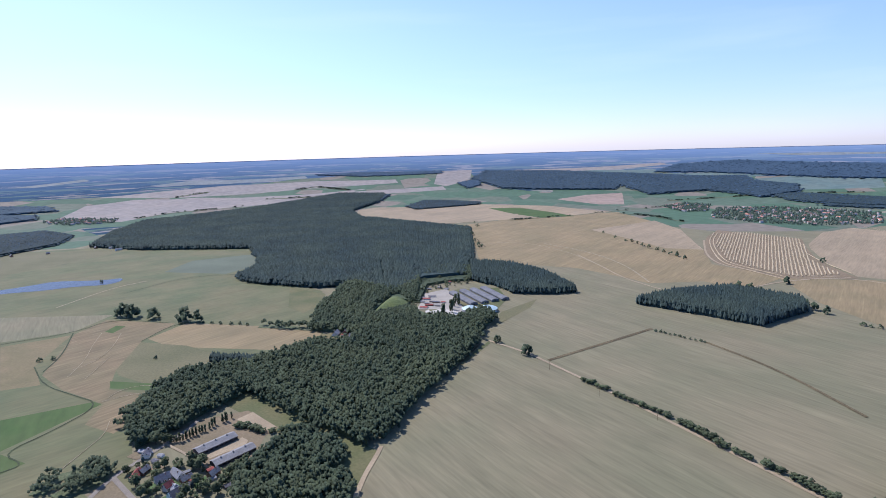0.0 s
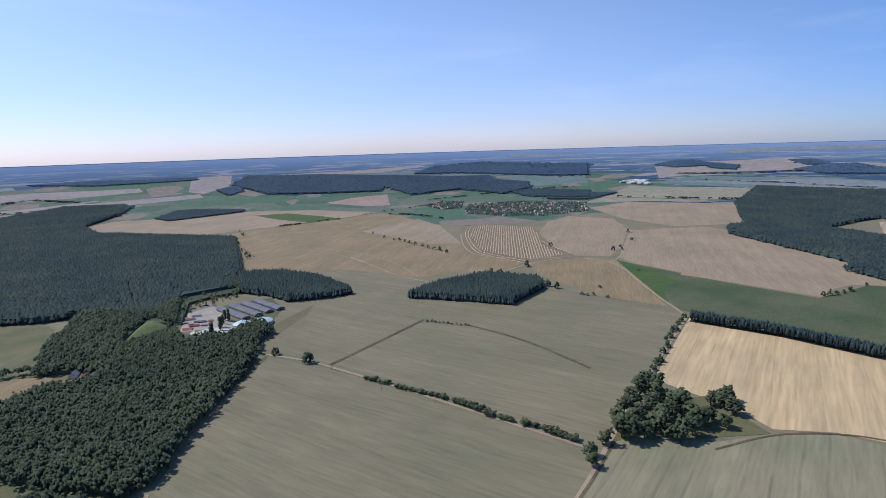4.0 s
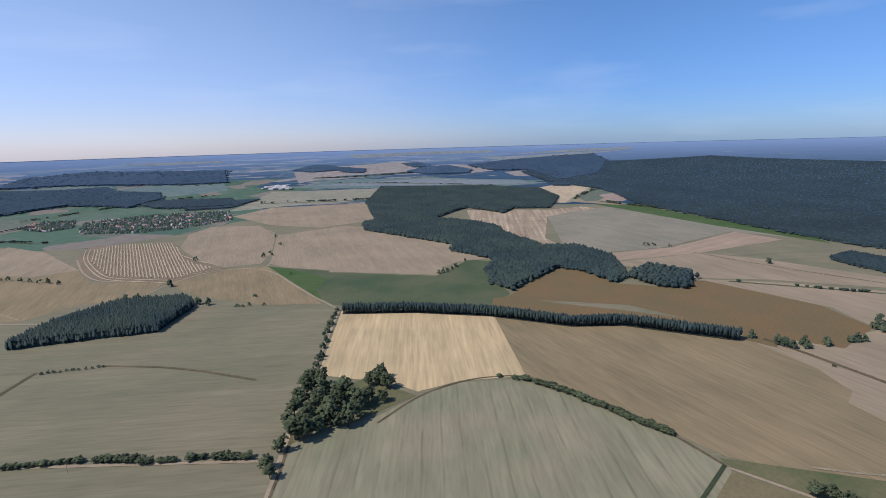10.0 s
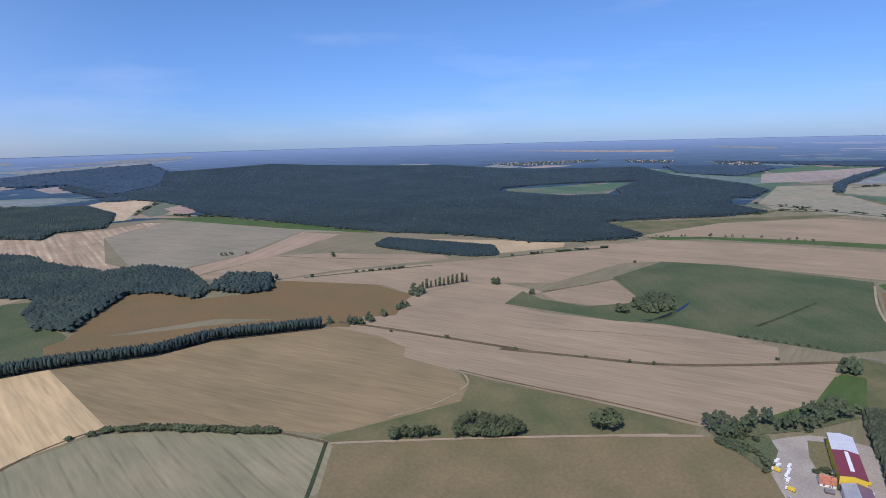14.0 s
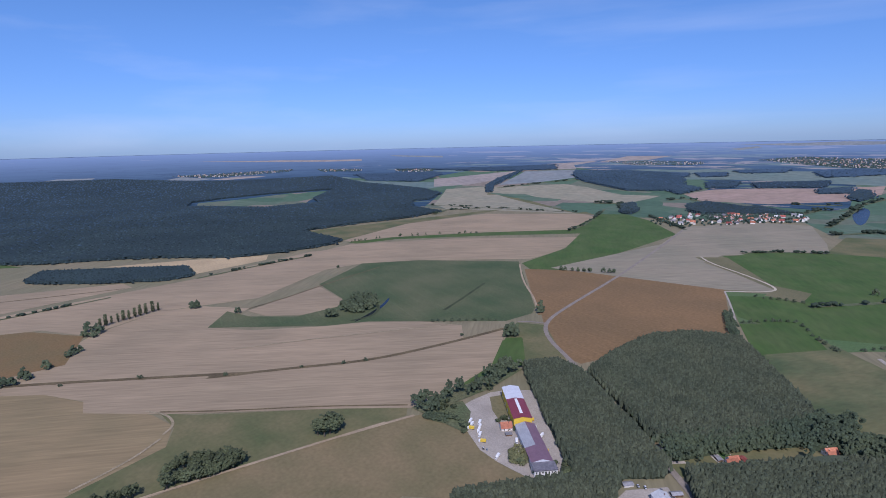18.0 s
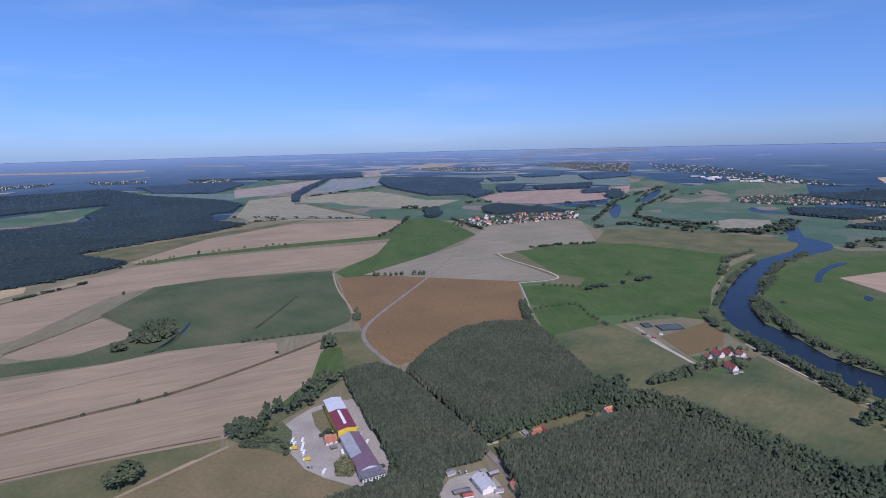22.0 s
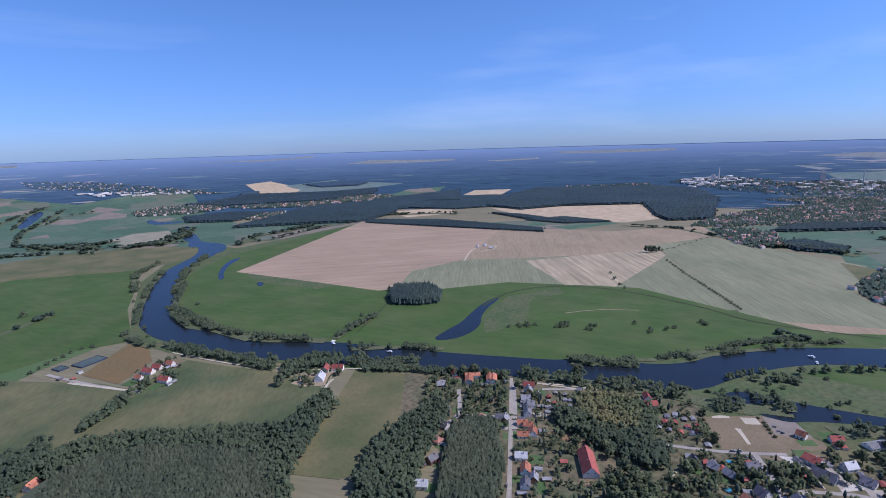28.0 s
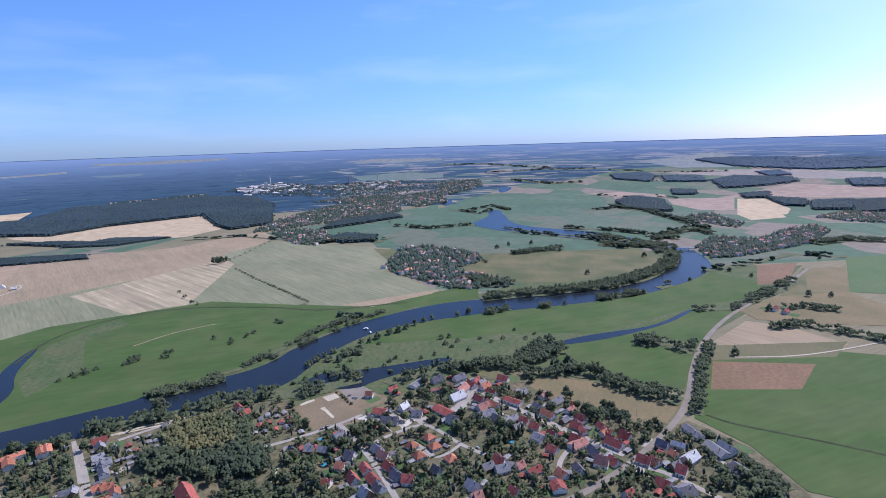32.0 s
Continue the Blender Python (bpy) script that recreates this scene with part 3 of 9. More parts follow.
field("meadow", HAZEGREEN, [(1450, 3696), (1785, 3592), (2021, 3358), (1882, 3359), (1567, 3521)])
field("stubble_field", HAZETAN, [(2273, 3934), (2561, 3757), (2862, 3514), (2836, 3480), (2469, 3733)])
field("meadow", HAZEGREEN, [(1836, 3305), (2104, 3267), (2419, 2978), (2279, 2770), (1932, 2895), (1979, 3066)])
field("stubble_field", FARPINK, [(637, 3038), (844, 3154), (1079, 3163), (1112, 2937), (1172, 2681), (807, 2790)])
field("meadow", FARGREEN, [(928, 2755), (1093, 3306), (1161, 3113), (1387, 2964), (1381, 2820), (1122, 2697)])
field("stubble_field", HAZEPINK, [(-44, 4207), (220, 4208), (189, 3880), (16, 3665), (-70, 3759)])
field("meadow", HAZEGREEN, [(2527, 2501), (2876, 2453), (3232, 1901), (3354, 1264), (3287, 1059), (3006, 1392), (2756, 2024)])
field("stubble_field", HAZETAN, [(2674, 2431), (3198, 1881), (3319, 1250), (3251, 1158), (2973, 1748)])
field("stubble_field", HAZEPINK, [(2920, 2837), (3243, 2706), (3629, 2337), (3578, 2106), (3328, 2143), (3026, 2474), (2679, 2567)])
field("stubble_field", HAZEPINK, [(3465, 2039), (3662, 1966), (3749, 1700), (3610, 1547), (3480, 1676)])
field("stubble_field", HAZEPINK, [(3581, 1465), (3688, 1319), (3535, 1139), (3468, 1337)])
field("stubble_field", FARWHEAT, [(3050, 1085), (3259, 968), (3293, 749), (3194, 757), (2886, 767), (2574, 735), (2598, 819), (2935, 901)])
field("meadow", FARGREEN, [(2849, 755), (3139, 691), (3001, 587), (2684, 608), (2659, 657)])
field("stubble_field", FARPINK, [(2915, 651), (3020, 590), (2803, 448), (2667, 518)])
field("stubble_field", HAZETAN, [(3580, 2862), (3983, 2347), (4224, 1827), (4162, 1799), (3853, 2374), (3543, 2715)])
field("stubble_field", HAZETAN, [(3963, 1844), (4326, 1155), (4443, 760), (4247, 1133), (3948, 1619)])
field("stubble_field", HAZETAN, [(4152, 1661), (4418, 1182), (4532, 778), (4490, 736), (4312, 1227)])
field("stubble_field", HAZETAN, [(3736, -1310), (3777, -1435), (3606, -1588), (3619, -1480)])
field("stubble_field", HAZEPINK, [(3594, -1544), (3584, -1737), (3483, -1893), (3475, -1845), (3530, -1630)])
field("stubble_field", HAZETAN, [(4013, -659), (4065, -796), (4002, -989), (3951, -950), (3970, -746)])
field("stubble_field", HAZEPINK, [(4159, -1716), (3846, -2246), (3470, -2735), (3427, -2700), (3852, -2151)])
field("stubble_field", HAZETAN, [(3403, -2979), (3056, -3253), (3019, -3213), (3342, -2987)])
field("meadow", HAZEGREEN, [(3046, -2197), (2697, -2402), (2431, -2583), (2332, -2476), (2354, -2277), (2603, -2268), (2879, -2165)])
field("stubble_field", FARTAN, [(2169, -2331), (2110, -2578), (1736, -2951), (1558, -2908), (1275, -2754), (1084, -2809), (1120, -2425), (1505, -2447), (1892, -2465)])
field("stubble_field", FARTAN, [(1890, -1937), (2242, -2410), (2090, -2642), (1901, -2382), (1852, -2413), (1136, -2028), (1529, -1907), (1712, -1838)])
field("meadow", FARGREEN, [(1879, -2447), (1731, -2515), (1111, -2181), (1145, -2044), (1556, -2312)])
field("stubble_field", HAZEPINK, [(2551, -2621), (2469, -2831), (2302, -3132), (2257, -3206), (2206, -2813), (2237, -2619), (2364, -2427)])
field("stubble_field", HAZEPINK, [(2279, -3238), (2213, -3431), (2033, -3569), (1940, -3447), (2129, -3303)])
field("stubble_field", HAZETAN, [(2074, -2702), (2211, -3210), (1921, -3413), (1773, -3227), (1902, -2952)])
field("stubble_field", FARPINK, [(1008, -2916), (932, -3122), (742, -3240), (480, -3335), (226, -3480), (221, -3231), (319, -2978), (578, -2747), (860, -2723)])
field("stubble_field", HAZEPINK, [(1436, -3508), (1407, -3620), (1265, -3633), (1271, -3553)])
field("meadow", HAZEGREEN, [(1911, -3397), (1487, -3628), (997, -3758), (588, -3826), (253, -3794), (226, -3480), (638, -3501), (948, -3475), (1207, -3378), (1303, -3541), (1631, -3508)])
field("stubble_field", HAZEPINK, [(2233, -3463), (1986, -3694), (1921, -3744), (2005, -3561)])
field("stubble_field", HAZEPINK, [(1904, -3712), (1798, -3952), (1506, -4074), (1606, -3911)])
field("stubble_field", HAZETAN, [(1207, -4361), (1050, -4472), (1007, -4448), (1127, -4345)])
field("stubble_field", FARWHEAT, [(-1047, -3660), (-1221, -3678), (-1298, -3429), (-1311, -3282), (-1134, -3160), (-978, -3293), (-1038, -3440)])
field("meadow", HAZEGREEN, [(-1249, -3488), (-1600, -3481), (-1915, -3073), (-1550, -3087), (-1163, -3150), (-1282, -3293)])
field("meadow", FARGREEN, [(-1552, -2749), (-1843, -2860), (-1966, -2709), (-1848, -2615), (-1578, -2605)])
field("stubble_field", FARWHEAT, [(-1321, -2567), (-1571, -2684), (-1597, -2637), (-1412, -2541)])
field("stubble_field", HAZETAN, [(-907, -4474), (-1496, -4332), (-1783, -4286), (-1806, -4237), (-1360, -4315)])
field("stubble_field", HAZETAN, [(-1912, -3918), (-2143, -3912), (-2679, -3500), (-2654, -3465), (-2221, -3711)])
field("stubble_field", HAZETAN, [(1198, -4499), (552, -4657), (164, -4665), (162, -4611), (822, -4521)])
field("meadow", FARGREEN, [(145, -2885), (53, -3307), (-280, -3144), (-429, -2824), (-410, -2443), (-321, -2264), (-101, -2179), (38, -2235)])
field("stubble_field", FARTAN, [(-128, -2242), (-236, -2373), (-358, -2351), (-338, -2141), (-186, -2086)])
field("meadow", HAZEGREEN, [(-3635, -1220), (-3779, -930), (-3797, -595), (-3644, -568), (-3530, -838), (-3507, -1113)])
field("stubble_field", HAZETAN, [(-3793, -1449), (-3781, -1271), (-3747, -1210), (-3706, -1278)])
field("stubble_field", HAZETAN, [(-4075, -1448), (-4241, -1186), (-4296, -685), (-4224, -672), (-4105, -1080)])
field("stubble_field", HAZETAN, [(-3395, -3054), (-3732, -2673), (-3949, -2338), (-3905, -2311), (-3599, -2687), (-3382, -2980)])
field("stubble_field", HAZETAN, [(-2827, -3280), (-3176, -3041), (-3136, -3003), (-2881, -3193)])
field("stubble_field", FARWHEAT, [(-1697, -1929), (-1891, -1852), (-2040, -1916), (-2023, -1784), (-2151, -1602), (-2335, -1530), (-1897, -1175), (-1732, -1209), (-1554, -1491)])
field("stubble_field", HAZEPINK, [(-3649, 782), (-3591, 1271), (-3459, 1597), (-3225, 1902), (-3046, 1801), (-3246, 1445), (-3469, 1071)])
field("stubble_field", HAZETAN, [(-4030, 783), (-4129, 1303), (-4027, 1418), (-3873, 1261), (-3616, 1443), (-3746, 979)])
field("stubble_field", FARPINK, [(-2723, 898), (-3085, 1376), (-2878, 1706), (-2589, 1540), (-2667, 1196)])
field("stubble_field", FARPINK, [(-2719, 666), (-2711, 969), (-2301, 826), (-2311, 701), (-2511, 641)])
field("stubble_field", FARWHEAT, [(-2671, 968), (-2649, 1093), (-2318, 1043), (-2088, 924), (-2026, 787), (-2171, 791)])
field("stubble_field", FARPINK, [(-2814, -97), (-2935, 200), (-2999, 502), (-2860, 700), (-2719, 666), (-2765, 327)])
field("meadow", FARGREEN, [(-2161, 945), (-2214, 1077), (-1950, 1021), (-1919, 903)])
field("meadow", FARGREEN, [(-2151, -109), (-2309, 64), (-2305, 343), (-2287, 563), (-2007, 649), (-1882, 627), (-1745, 467), (-1697, 356), (-1829, 126), (-1959, -58)])
field("meadow", FARGREEN, [(-2660, -375), (-2878, -312), (-3035, -105), (-2904, 429), (-2576, 433), (-2300, 181), (-2403, 66), (-2684, -149)])
# the meadows west
field("dry_meadow", SUNBURNT, [(-531, 404), (-2194, 1872), (-1527, 1798), (-1193, 1887), (-652, 1793), (-527, 1488), (-273, 1159), (-222, 923), (-211, 811), (-290, 729), (-373, 574), (-295, 447), (-309, 396)])
field("meadow", DRY, [(-1864, 1579), (-1527, 1798), (-1285, 1814), (-1083, 1837), (-1109, 1719), (-1195, 1512), (-1228, 1432), (-1533, 1288)])
field("meadow", SUNBURNT, [(-1005, 1021), (-915, 1050), (-781, 1211), (-512, 1349), (-285, 1184), (-253, 1048), (-263, 942), (-499, 978), (-682, 1048), (-775, 879), (-806, 805)])
field("stubble_field", TANB, [(-523, 887), (-495, 971), (-221, 916), (-222, 859), (-276, 816), (-464, 845)])
field("mown_field", DRYSTUBBLE, [(-598, 738), (-675, 923), (-666, 1003), (-516, 970), (-527, 874), (-497, 752), (-466, 684), (-381, 658), (-378, 594), (-387, 564), (-435, 587), (-446, 640), (-531, 686)])
field("stubble_field", GREY, [(-906, 1038), (-675, 1037), (-686, 936), (-782, 888)])
field("dry_meadow", OCHRE2, [(-763, 865), (-677, 917), (-637, 776), (-575, 704), (-620, 689)])
field("dry_meadow", DRY, [(-497, 752), (-526, 871), (-437, 848), (-306, 772), (-397, 712), (-388, 679), (-481, 731)])
field("meadow", GREEN, [(-626, 931), (-626, 966), (-605, 961), (-606, 923)])
field("meadow", GREEN, [(-659, 575), (-549, 603), (-463, 647), (-448, 640), (-491, 532), (-556, 475)])
field("meadow", GREEN, [(-537, 457), (-486, 526), (-445, 508), (-456, 489), (-504, 424)])
field("meadow", GREEN, [(-481, 711), (-405, 698), (-402, 676), (-466, 687)])
field("meadow", WET, [(-776, 1432), (-767, 1583), (-608, 1667), (-539, 1489), (-588, 1390)])
field("meadow", PADDOCK, [(-288, 632), (-269, 668), (-97, 530), (-78, 515), (-87, 464), (-93, 423), (-116, 475), (-206, 565)])
field("farmyard", DIRT2, [(-307, 532), (-317, 561), (-305, 590), (-249, 612), (-199, 569), (-208, 551), (-207, 506), (-234, 483), (-267, 507)])
field("sandy_paddock", DIRT, [(-255, 591), (-242, 608), (-202, 571), (-213, 557)])
field("farm_yard", DIRT, [(-239, 540), (-233, 549), (-224, 542), (-223, 525), (-240, 520), (-252, 508), (-258, 515)])
field("yard", DIRT2, [(-346, 452), (-333, 475), (-295, 444), (-328, 440)])
field("meadow", OLIVE, [(-370, 1225), (-308, 1183), (-269, 1150), (-266, 1061), (-286, 1016), (-326, 1057)])
field("meadow", OLIVE, [(3, 729), (65, 829), (68, 822), (11, 721)])
field("meadow", DRY, [(74, 909), (103, 987), (186, 1070), (164, 1013), (83, 904)])
# fields ahead
field("stubble_field", TAN, [(-439, 2575), (-458, 2843), (-390, 2928), (-150, 2908), (217, 2942), (541, 2806), (782, 2502), (603, 2359), (254, 2319), (75, 2266), (-66, 2235), (-244, 2327)])
field("stubble_field", TANB, [(-64, 2090), (254, 2319), (805, 2484), (842, 2133), (854, 1922), (753, 1539), (684, 1345), (778, 1195), (630, 1091), (581, 1177), (456, 1171), (421, 1233), (335, 1345), (228, 1396), (94, 1479), (96, 1800)])
field("clover_field", GREEN, [(230, 2778), (390, 2763), (515, 2548), (581, 2375), (426, 2357), (328, 2519)])
field("stubble_field", TAN, [(544, 1969), (856, 2168), (854, 1922), (753, 1539), (659, 1578), (610, 1769)])
field("stubble_field", TAN, [(1682, 2037), (1976, 2091), (2298, 1712), (1801, 1309), (1554, 1397), (1541, 1637)])
field("stubble_field", TAN, [(1087, 1579), (1263, 1773), (1422, 1855), (1520, 1683), (1357, 1430), (1118, 1203), (1004, 1122), (931, 1179), (960, 1318), (1044, 1504)])
field("swath_field", SWATH, [(787, 1607), (869, 1755), (969, 1884), (1126, 1668), (1037, 1507), (962, 1355), (928, 1200), (927, 1162), (830, 1174), (771, 1155), (698, 1357), (724, 1473)])
field("stubble_field", TAN, [(1359, 1426), (1628, 1343), (1618, 1196), (1467, 839), (1306, 676), (1076, 612), (1031, 784), (994, 1022), (1011, 1095)])
field("stubble_field", TANB, [(756, 1185), (942, 1145), (987, 1077), (780, 711), (725, 818), (715, 992)])
field("clover_field", DARKGREEN, [(986, 1080), (989, 1017), (1022, 777), (1065, 610), (1256, 617), (1257, 546), (1099, 477), (992, 394), (903, 397), (788, 658), (784, 687)])
field("clover_field", GREEN, [(986, 1080), (989, 1017), (950, 844), (857, 796), (789, 711)])
field("wheat_stubble", WHEAT, [(761, 646), (866, 380), (642, 232), (627, 242), (586, 303), (534, 338), (540, 379), (518, 490)])
field("meadow", OLIVE, [(359, 389), (402, 428), (472, 442), (545, 423), (531, 375), (524, 333), (457, 358)])
field("stubble_field", GREY2, [(338, 385), (370, 396), (409, 391), (452, 350), (522, 333), (581, 300), (622, 237), (603, 157), (567, 44), (535, -4), (510, -21), (453, -7), (234, 311)])
field("stubble_field", TANB, [(859, 375), (903, 188), (912, -20), (821, -110), (653, -185), (611, -191), (570, -169), (549, -117), (544, -9), (570, 43), (638, 232)])
field("dry_meadow", OCHRE2, [(520, -14), (490, -140), (457, -270), (424, -380), (378, -446), (315, -381), (346, 27)])
field("meadow", OLIVE, [(652, -192), (617, -218), (443, -400), (426, -382), (526, -14), (539, -2), (570, -169), (604, -190)])
field("stubble_field", TAN, [(912, -20), (953, -138), (1036, -220), (1084, -345), (1052, -412), (964, -466), (914, -365), (841, -409), (764, -498), (721, -566), (653, -625), (581, -656), (406, -475), (443, -400), (621, -219), (658, -186), (821, -110)])
field("stubble_field", TAN, [(1544, 1201), (1439, 755), (1337, 697), (1290, 573), (1221, 634), (1070, 639), (1020, 813), (995, 876), (1610, 1379)])
field("fallow_field", OCHRE, [(962, 391), (1140, 390), (1245, 370), (1251, 306), (1158, 216), (1166, 73), (1245, 77), (1243, -45), (1134, -152), (1038, -206), (917, -153), (930, -52), (1009, 164)])
field("stubble_field", STRIPE, [(2191, 1082), (2237, 944), (2119, 874), (2271, 883), (2304, 733), (2461, 628), (2395, 512), (2324, 595), (2105, 673), (1631, 528), (1492, 423), (1506, 505), (1740, 724), (1841, 887)])
field("stubble_field", GREYG, [(2105, 673), (2356, 578), (2527, 486), (2045, 52), (1857, -211), (1940, 9), (1588, 179), (1473, 309), (1492, 423)])
field("meadow", GREEN, [(2576, 603), (2565, 386), (2101, -36), (1894, -215), (1813, -245), (2045, 52)])
field("stubble_field", PINK, [(1458, 306), (1609, 147), (1938, -2), (1836, -129), (1553, 76), (1364, 273)])
field("stubble_field", TAN, [(1351, 271), (1553, 76), (1527, -73), (1383, -368), (1328, -369), (1310, -76), (1262, 78)])
field("wheat_stubble", SWATHW, [(1635, -381), (1521, -590), (1408, -752), (1354, -716), (1344, -522), (1445, -545)])
field("stubble_field", TAN, [(1038, -208), (1084, -345), (1017, -514), (1141, -796), (1062, -988), (1193, -1205), (1351, -860), (1293, -503), (1293, -103), (1260, 64), (1132, -164)])
field("stubble_field", TAN, [(1646, -1079), (1573, -1442), (1512, -1388), (1418, -1063)])
field("meadow", OLIVE, [(1688, -1049), (1600, -1479), (1522, -1854), (1479, -1967), (1475, -1836), (1522, -1405), (1425, -1022)])
field("stubble_field", TAN, [(1425, -1033), (1522, -1405), (1452, -1807), (1103, -2032), (1024, -1974), (945, -1638), (1148, -1426), (1326, -1172), (1377, -1029)])
field("meadow", GREEN, [(1393, -1019), (1334, -1179), (1148, -1426), (945, -1638), (985, -1816), (1039, -2065), (876, -1595), (1106, -1373), (1303, -1150), (1338, -1020)])
field("stubble_field", TAN, [(1170, -478), (1178, -579), (1164, -745), (1316, -760), (1353, -1011), (1163, -1267), (844, -1537), (780, -1304), (786, -1167), (1015, -970), (1103, -854)])
field("clover_field", DARKGREEN, [(915, -363), (981, -429), (916, -442), (847, -499), (848, -596), (875, -622), (1012, -658), (1103, -854), (1015, -970), (792, -1123), (540, -819), (525, -787), (536, -723), (627, -645), (724, -563), (758, -507)])
field("stubble_field", TAN, [(952, -456), (1000, -649), (868, -618), (838, -582), (847, -510), (896, -463)])
field("ploughed_field", BROWN, [(721, -1070), (524, -1133), (308, -1162), (217, -884), (264, -859), (311, -805), (324, -696), (346, -642), (374, -649), (448, -713), (483, -759)])
field("ploughed_field", BROWN, [(733, -1063), (546, -1165), (495, -848), (511, -785)])
field("meadow", GREEN, [(774, -1110), (787, -1348), (876, -1595), (1039, -2065), (955, -2109), (809, -1998), (620, -1754), (632, -1440), (650, -1114), (721, -1070)])
field("stubble_field", GREYG, [(689, -1111), (596, -1565), (649, -1921), (514, -2158), (324, -2178), (231, -1834), (205, -1695), (412, -1506), (422, -1390), (229, -1240), (233, -1204), (308, -1162), (524, -1133)])
field("meadow", OLIVE, [(472, -748), (516, -729), (487, -656), (413, -597), (368, -640)])
field("meadow", GREEN, [(487, -656), (469, -674), (413, -597), (423, -555), (442, -541)])
field("meadow", GREEN, [(410, -1499), (205, -1695), (96, -1859), (-89, -1702), (-80, -1436), (42, -1358), (164, -1176), (250, -1286), (321, -1375)])
field("meadow", GREEN2, [(304, -1148), (229, -1185), (161, -1155), (21, -1308), (-80, -1436), (-66, -998), (-47, -1014), (50, -949), (91, -907), (151, -1034), (229, -963)])
field("meadow", PATCHY, [(229, -963), (149, -1027), (89, -923), (-36, -797), (-38, -763), (9, -713), (77, -666), (87, -693), (167, -815)])
field("meadow", GREEN, [(227, -957), (152, -1014), (99, -916), (164, -838), (127, -768), (167, -815)])
# river valley
field("reed_bank", MARSH, [(-72, -999), (-92, -1160), (-146, -1457), (-225, -1635), (-367, -1977), (-455, -1750), (-1012, -1962), (-877, -939), (-1024, -237), (-708, -154), (-636, -220), (-590, -293), (-531, -402), (-385, -558), (-115, -898)])
field("reed_bank", MARSH, [(-422, -681), (-553, -685), (-767, -923), (-966, -683), (-944, -404), (-1073, -180), (-1056, -95), (-1522, 365), (-1321, 446), (-1325, 633), (-974, 390), (-827, 263), (-634, 190), (-648, 177), (-629, -23), (-569, -197), (-576, -347), (-470, -491), (-380, -622)])
field("meadow", GREEN, [(395, -1487), (348, -1626), (212, -1685), (106, -1713), (-164, -1620), (-141, -1459), (-91, -1212), (-75, -999), (8, -1006), (132, -954), (239, -994), (293, -1117), (201, -1178), (237, -1229)])
field("meadow", OLIVE, [(212, -1685), (206, -1981), (-21, -2061), (-307, -1942), (-359, -1829), (-315, -1677), (-148, -1619), (106, -1713)])
field("dry_meadow", DRY, [(459, -1441), (395, -1487), (243, -1257), (170, -1236), (172, -1156), (238, -1164), (228, -1218)])
field("meadow", PATCHY, [(8, -682), (-59, -754), (-110, -794), (-126, -856), (-223, -705), (-253, -641), (-249, -614), (-177, -545), (-50, -626)])
field("meadow", PATCHY, [(82, -667), (9, -721), (-45, -762), (-8, -680), (28, -651)])
field("allotment", OCHRE, [(1, -886), (-71, -990), (-93, -958), (-88, -877), (-38, -818)])
field("meadow", PATCHY, [(1, -698), (-35, -778), (-129, -843), (-228, -708), (-244, -627), (-179, -537), (-111, -599), (-52, -624)])
field("meadow", OLIVE, [(-148, -470), (-194, -525), (-260, -593), (-313, -650), (-388, -575), (-364, -528), (-306, -481), (-206, -429), (-183, -431)])
field("meadow", PATCHY, [(83, -719), (94, -940), (-20, -834), (-49, -788), (6, -710)])
field("water_meadow", GREEN, [(-150, -1108), (-245, -1442), (-390, -1633), (-1012, -1962), (-1055, -1806), (-555, -988), (-655, -916), (-803, -860), (-972, -642), (-959, -447), (-970, -317), (-1018, -235), (-1135, -109), (-1021, -95), (-954, -219), (-689, -386), (-559, -482), (-322, -786), (-165, -1031)])
field("meadow", MARSH, [(-374, -1405), (-413, -1303), (-501, -1100), (-447, -1103), (-363, -1274)])
field("dry_meadow", MARSH, [(-603, -714), (-725, -777), (-857, -758), (-826, -715), (-745, -732), (-639, -641), (-549, -643)])
field("stubble_field", PINK, [(-357, -1405), (-1028, -1992), (-1223, -1736), (-1340, -1464), (-1066, -1216), (-877, -1117), (-702, -1101), (-581, -983), (-545, -996), (-472, -1160)])
field("stubble_field", TAN, [(-877, -1117), (-1340, -1464), (-1524, -1125), (-1838, -977), (-1708, -854), (-1370, -856), (-1161, -927), (-975, -1044)])
field("stubble_field", OLIVESTUBBLE, [(-595, -995), (-702, -1101), (-877, -1117), (-975, -1044), (-1161, -927), (-1370, -856), (-980, -437), (-959, -447), (-972, -642), (-803, -860), (-655, -916)])
field("stubble_field", SWATH2, [(-988, -992), (-1370, -856), (-1310, -784), (-945, -679), (-930, -711), (-877, -759)])
field("stubble_field", OLIVESTUBBLE, [(-1420, -893), (-1642, -833), (-1521, -405), (-1335, -324), (-1242, -348), (-1073, -180), (-1030, -220), (-956, -317), (-961, -429)])
field("stubble_field", TAN, [(-961, -364), (-1086, -182), (-1051, -195), (-957, -295)])
field("water_meadow", MARSH, [(-607, -269), (-775, -279), (-844, -232), (-904, -133), (-852, -107), (-831, -30), (-799, 40), (-716, -42), (-690, -120), (-628, -215)])
field("water_meadow", GREEN, [(-764, -257), (-838, -231), (-904, -133), (-948, -34), (-1009, 124), (-1064, 228), (-1253, 413), (-1125, 500), (-1063, 434), (-974, 282), (-841, 114), (-831, -30), (-800, -101)])
field("meadow", GREEN, [(-799, 40), (-816, 110), (-967, 285), (-979, 374), (-853, 279), (-738, 226), (-649, 191), (-648, 177), (-690, 95), (-723, 41)])
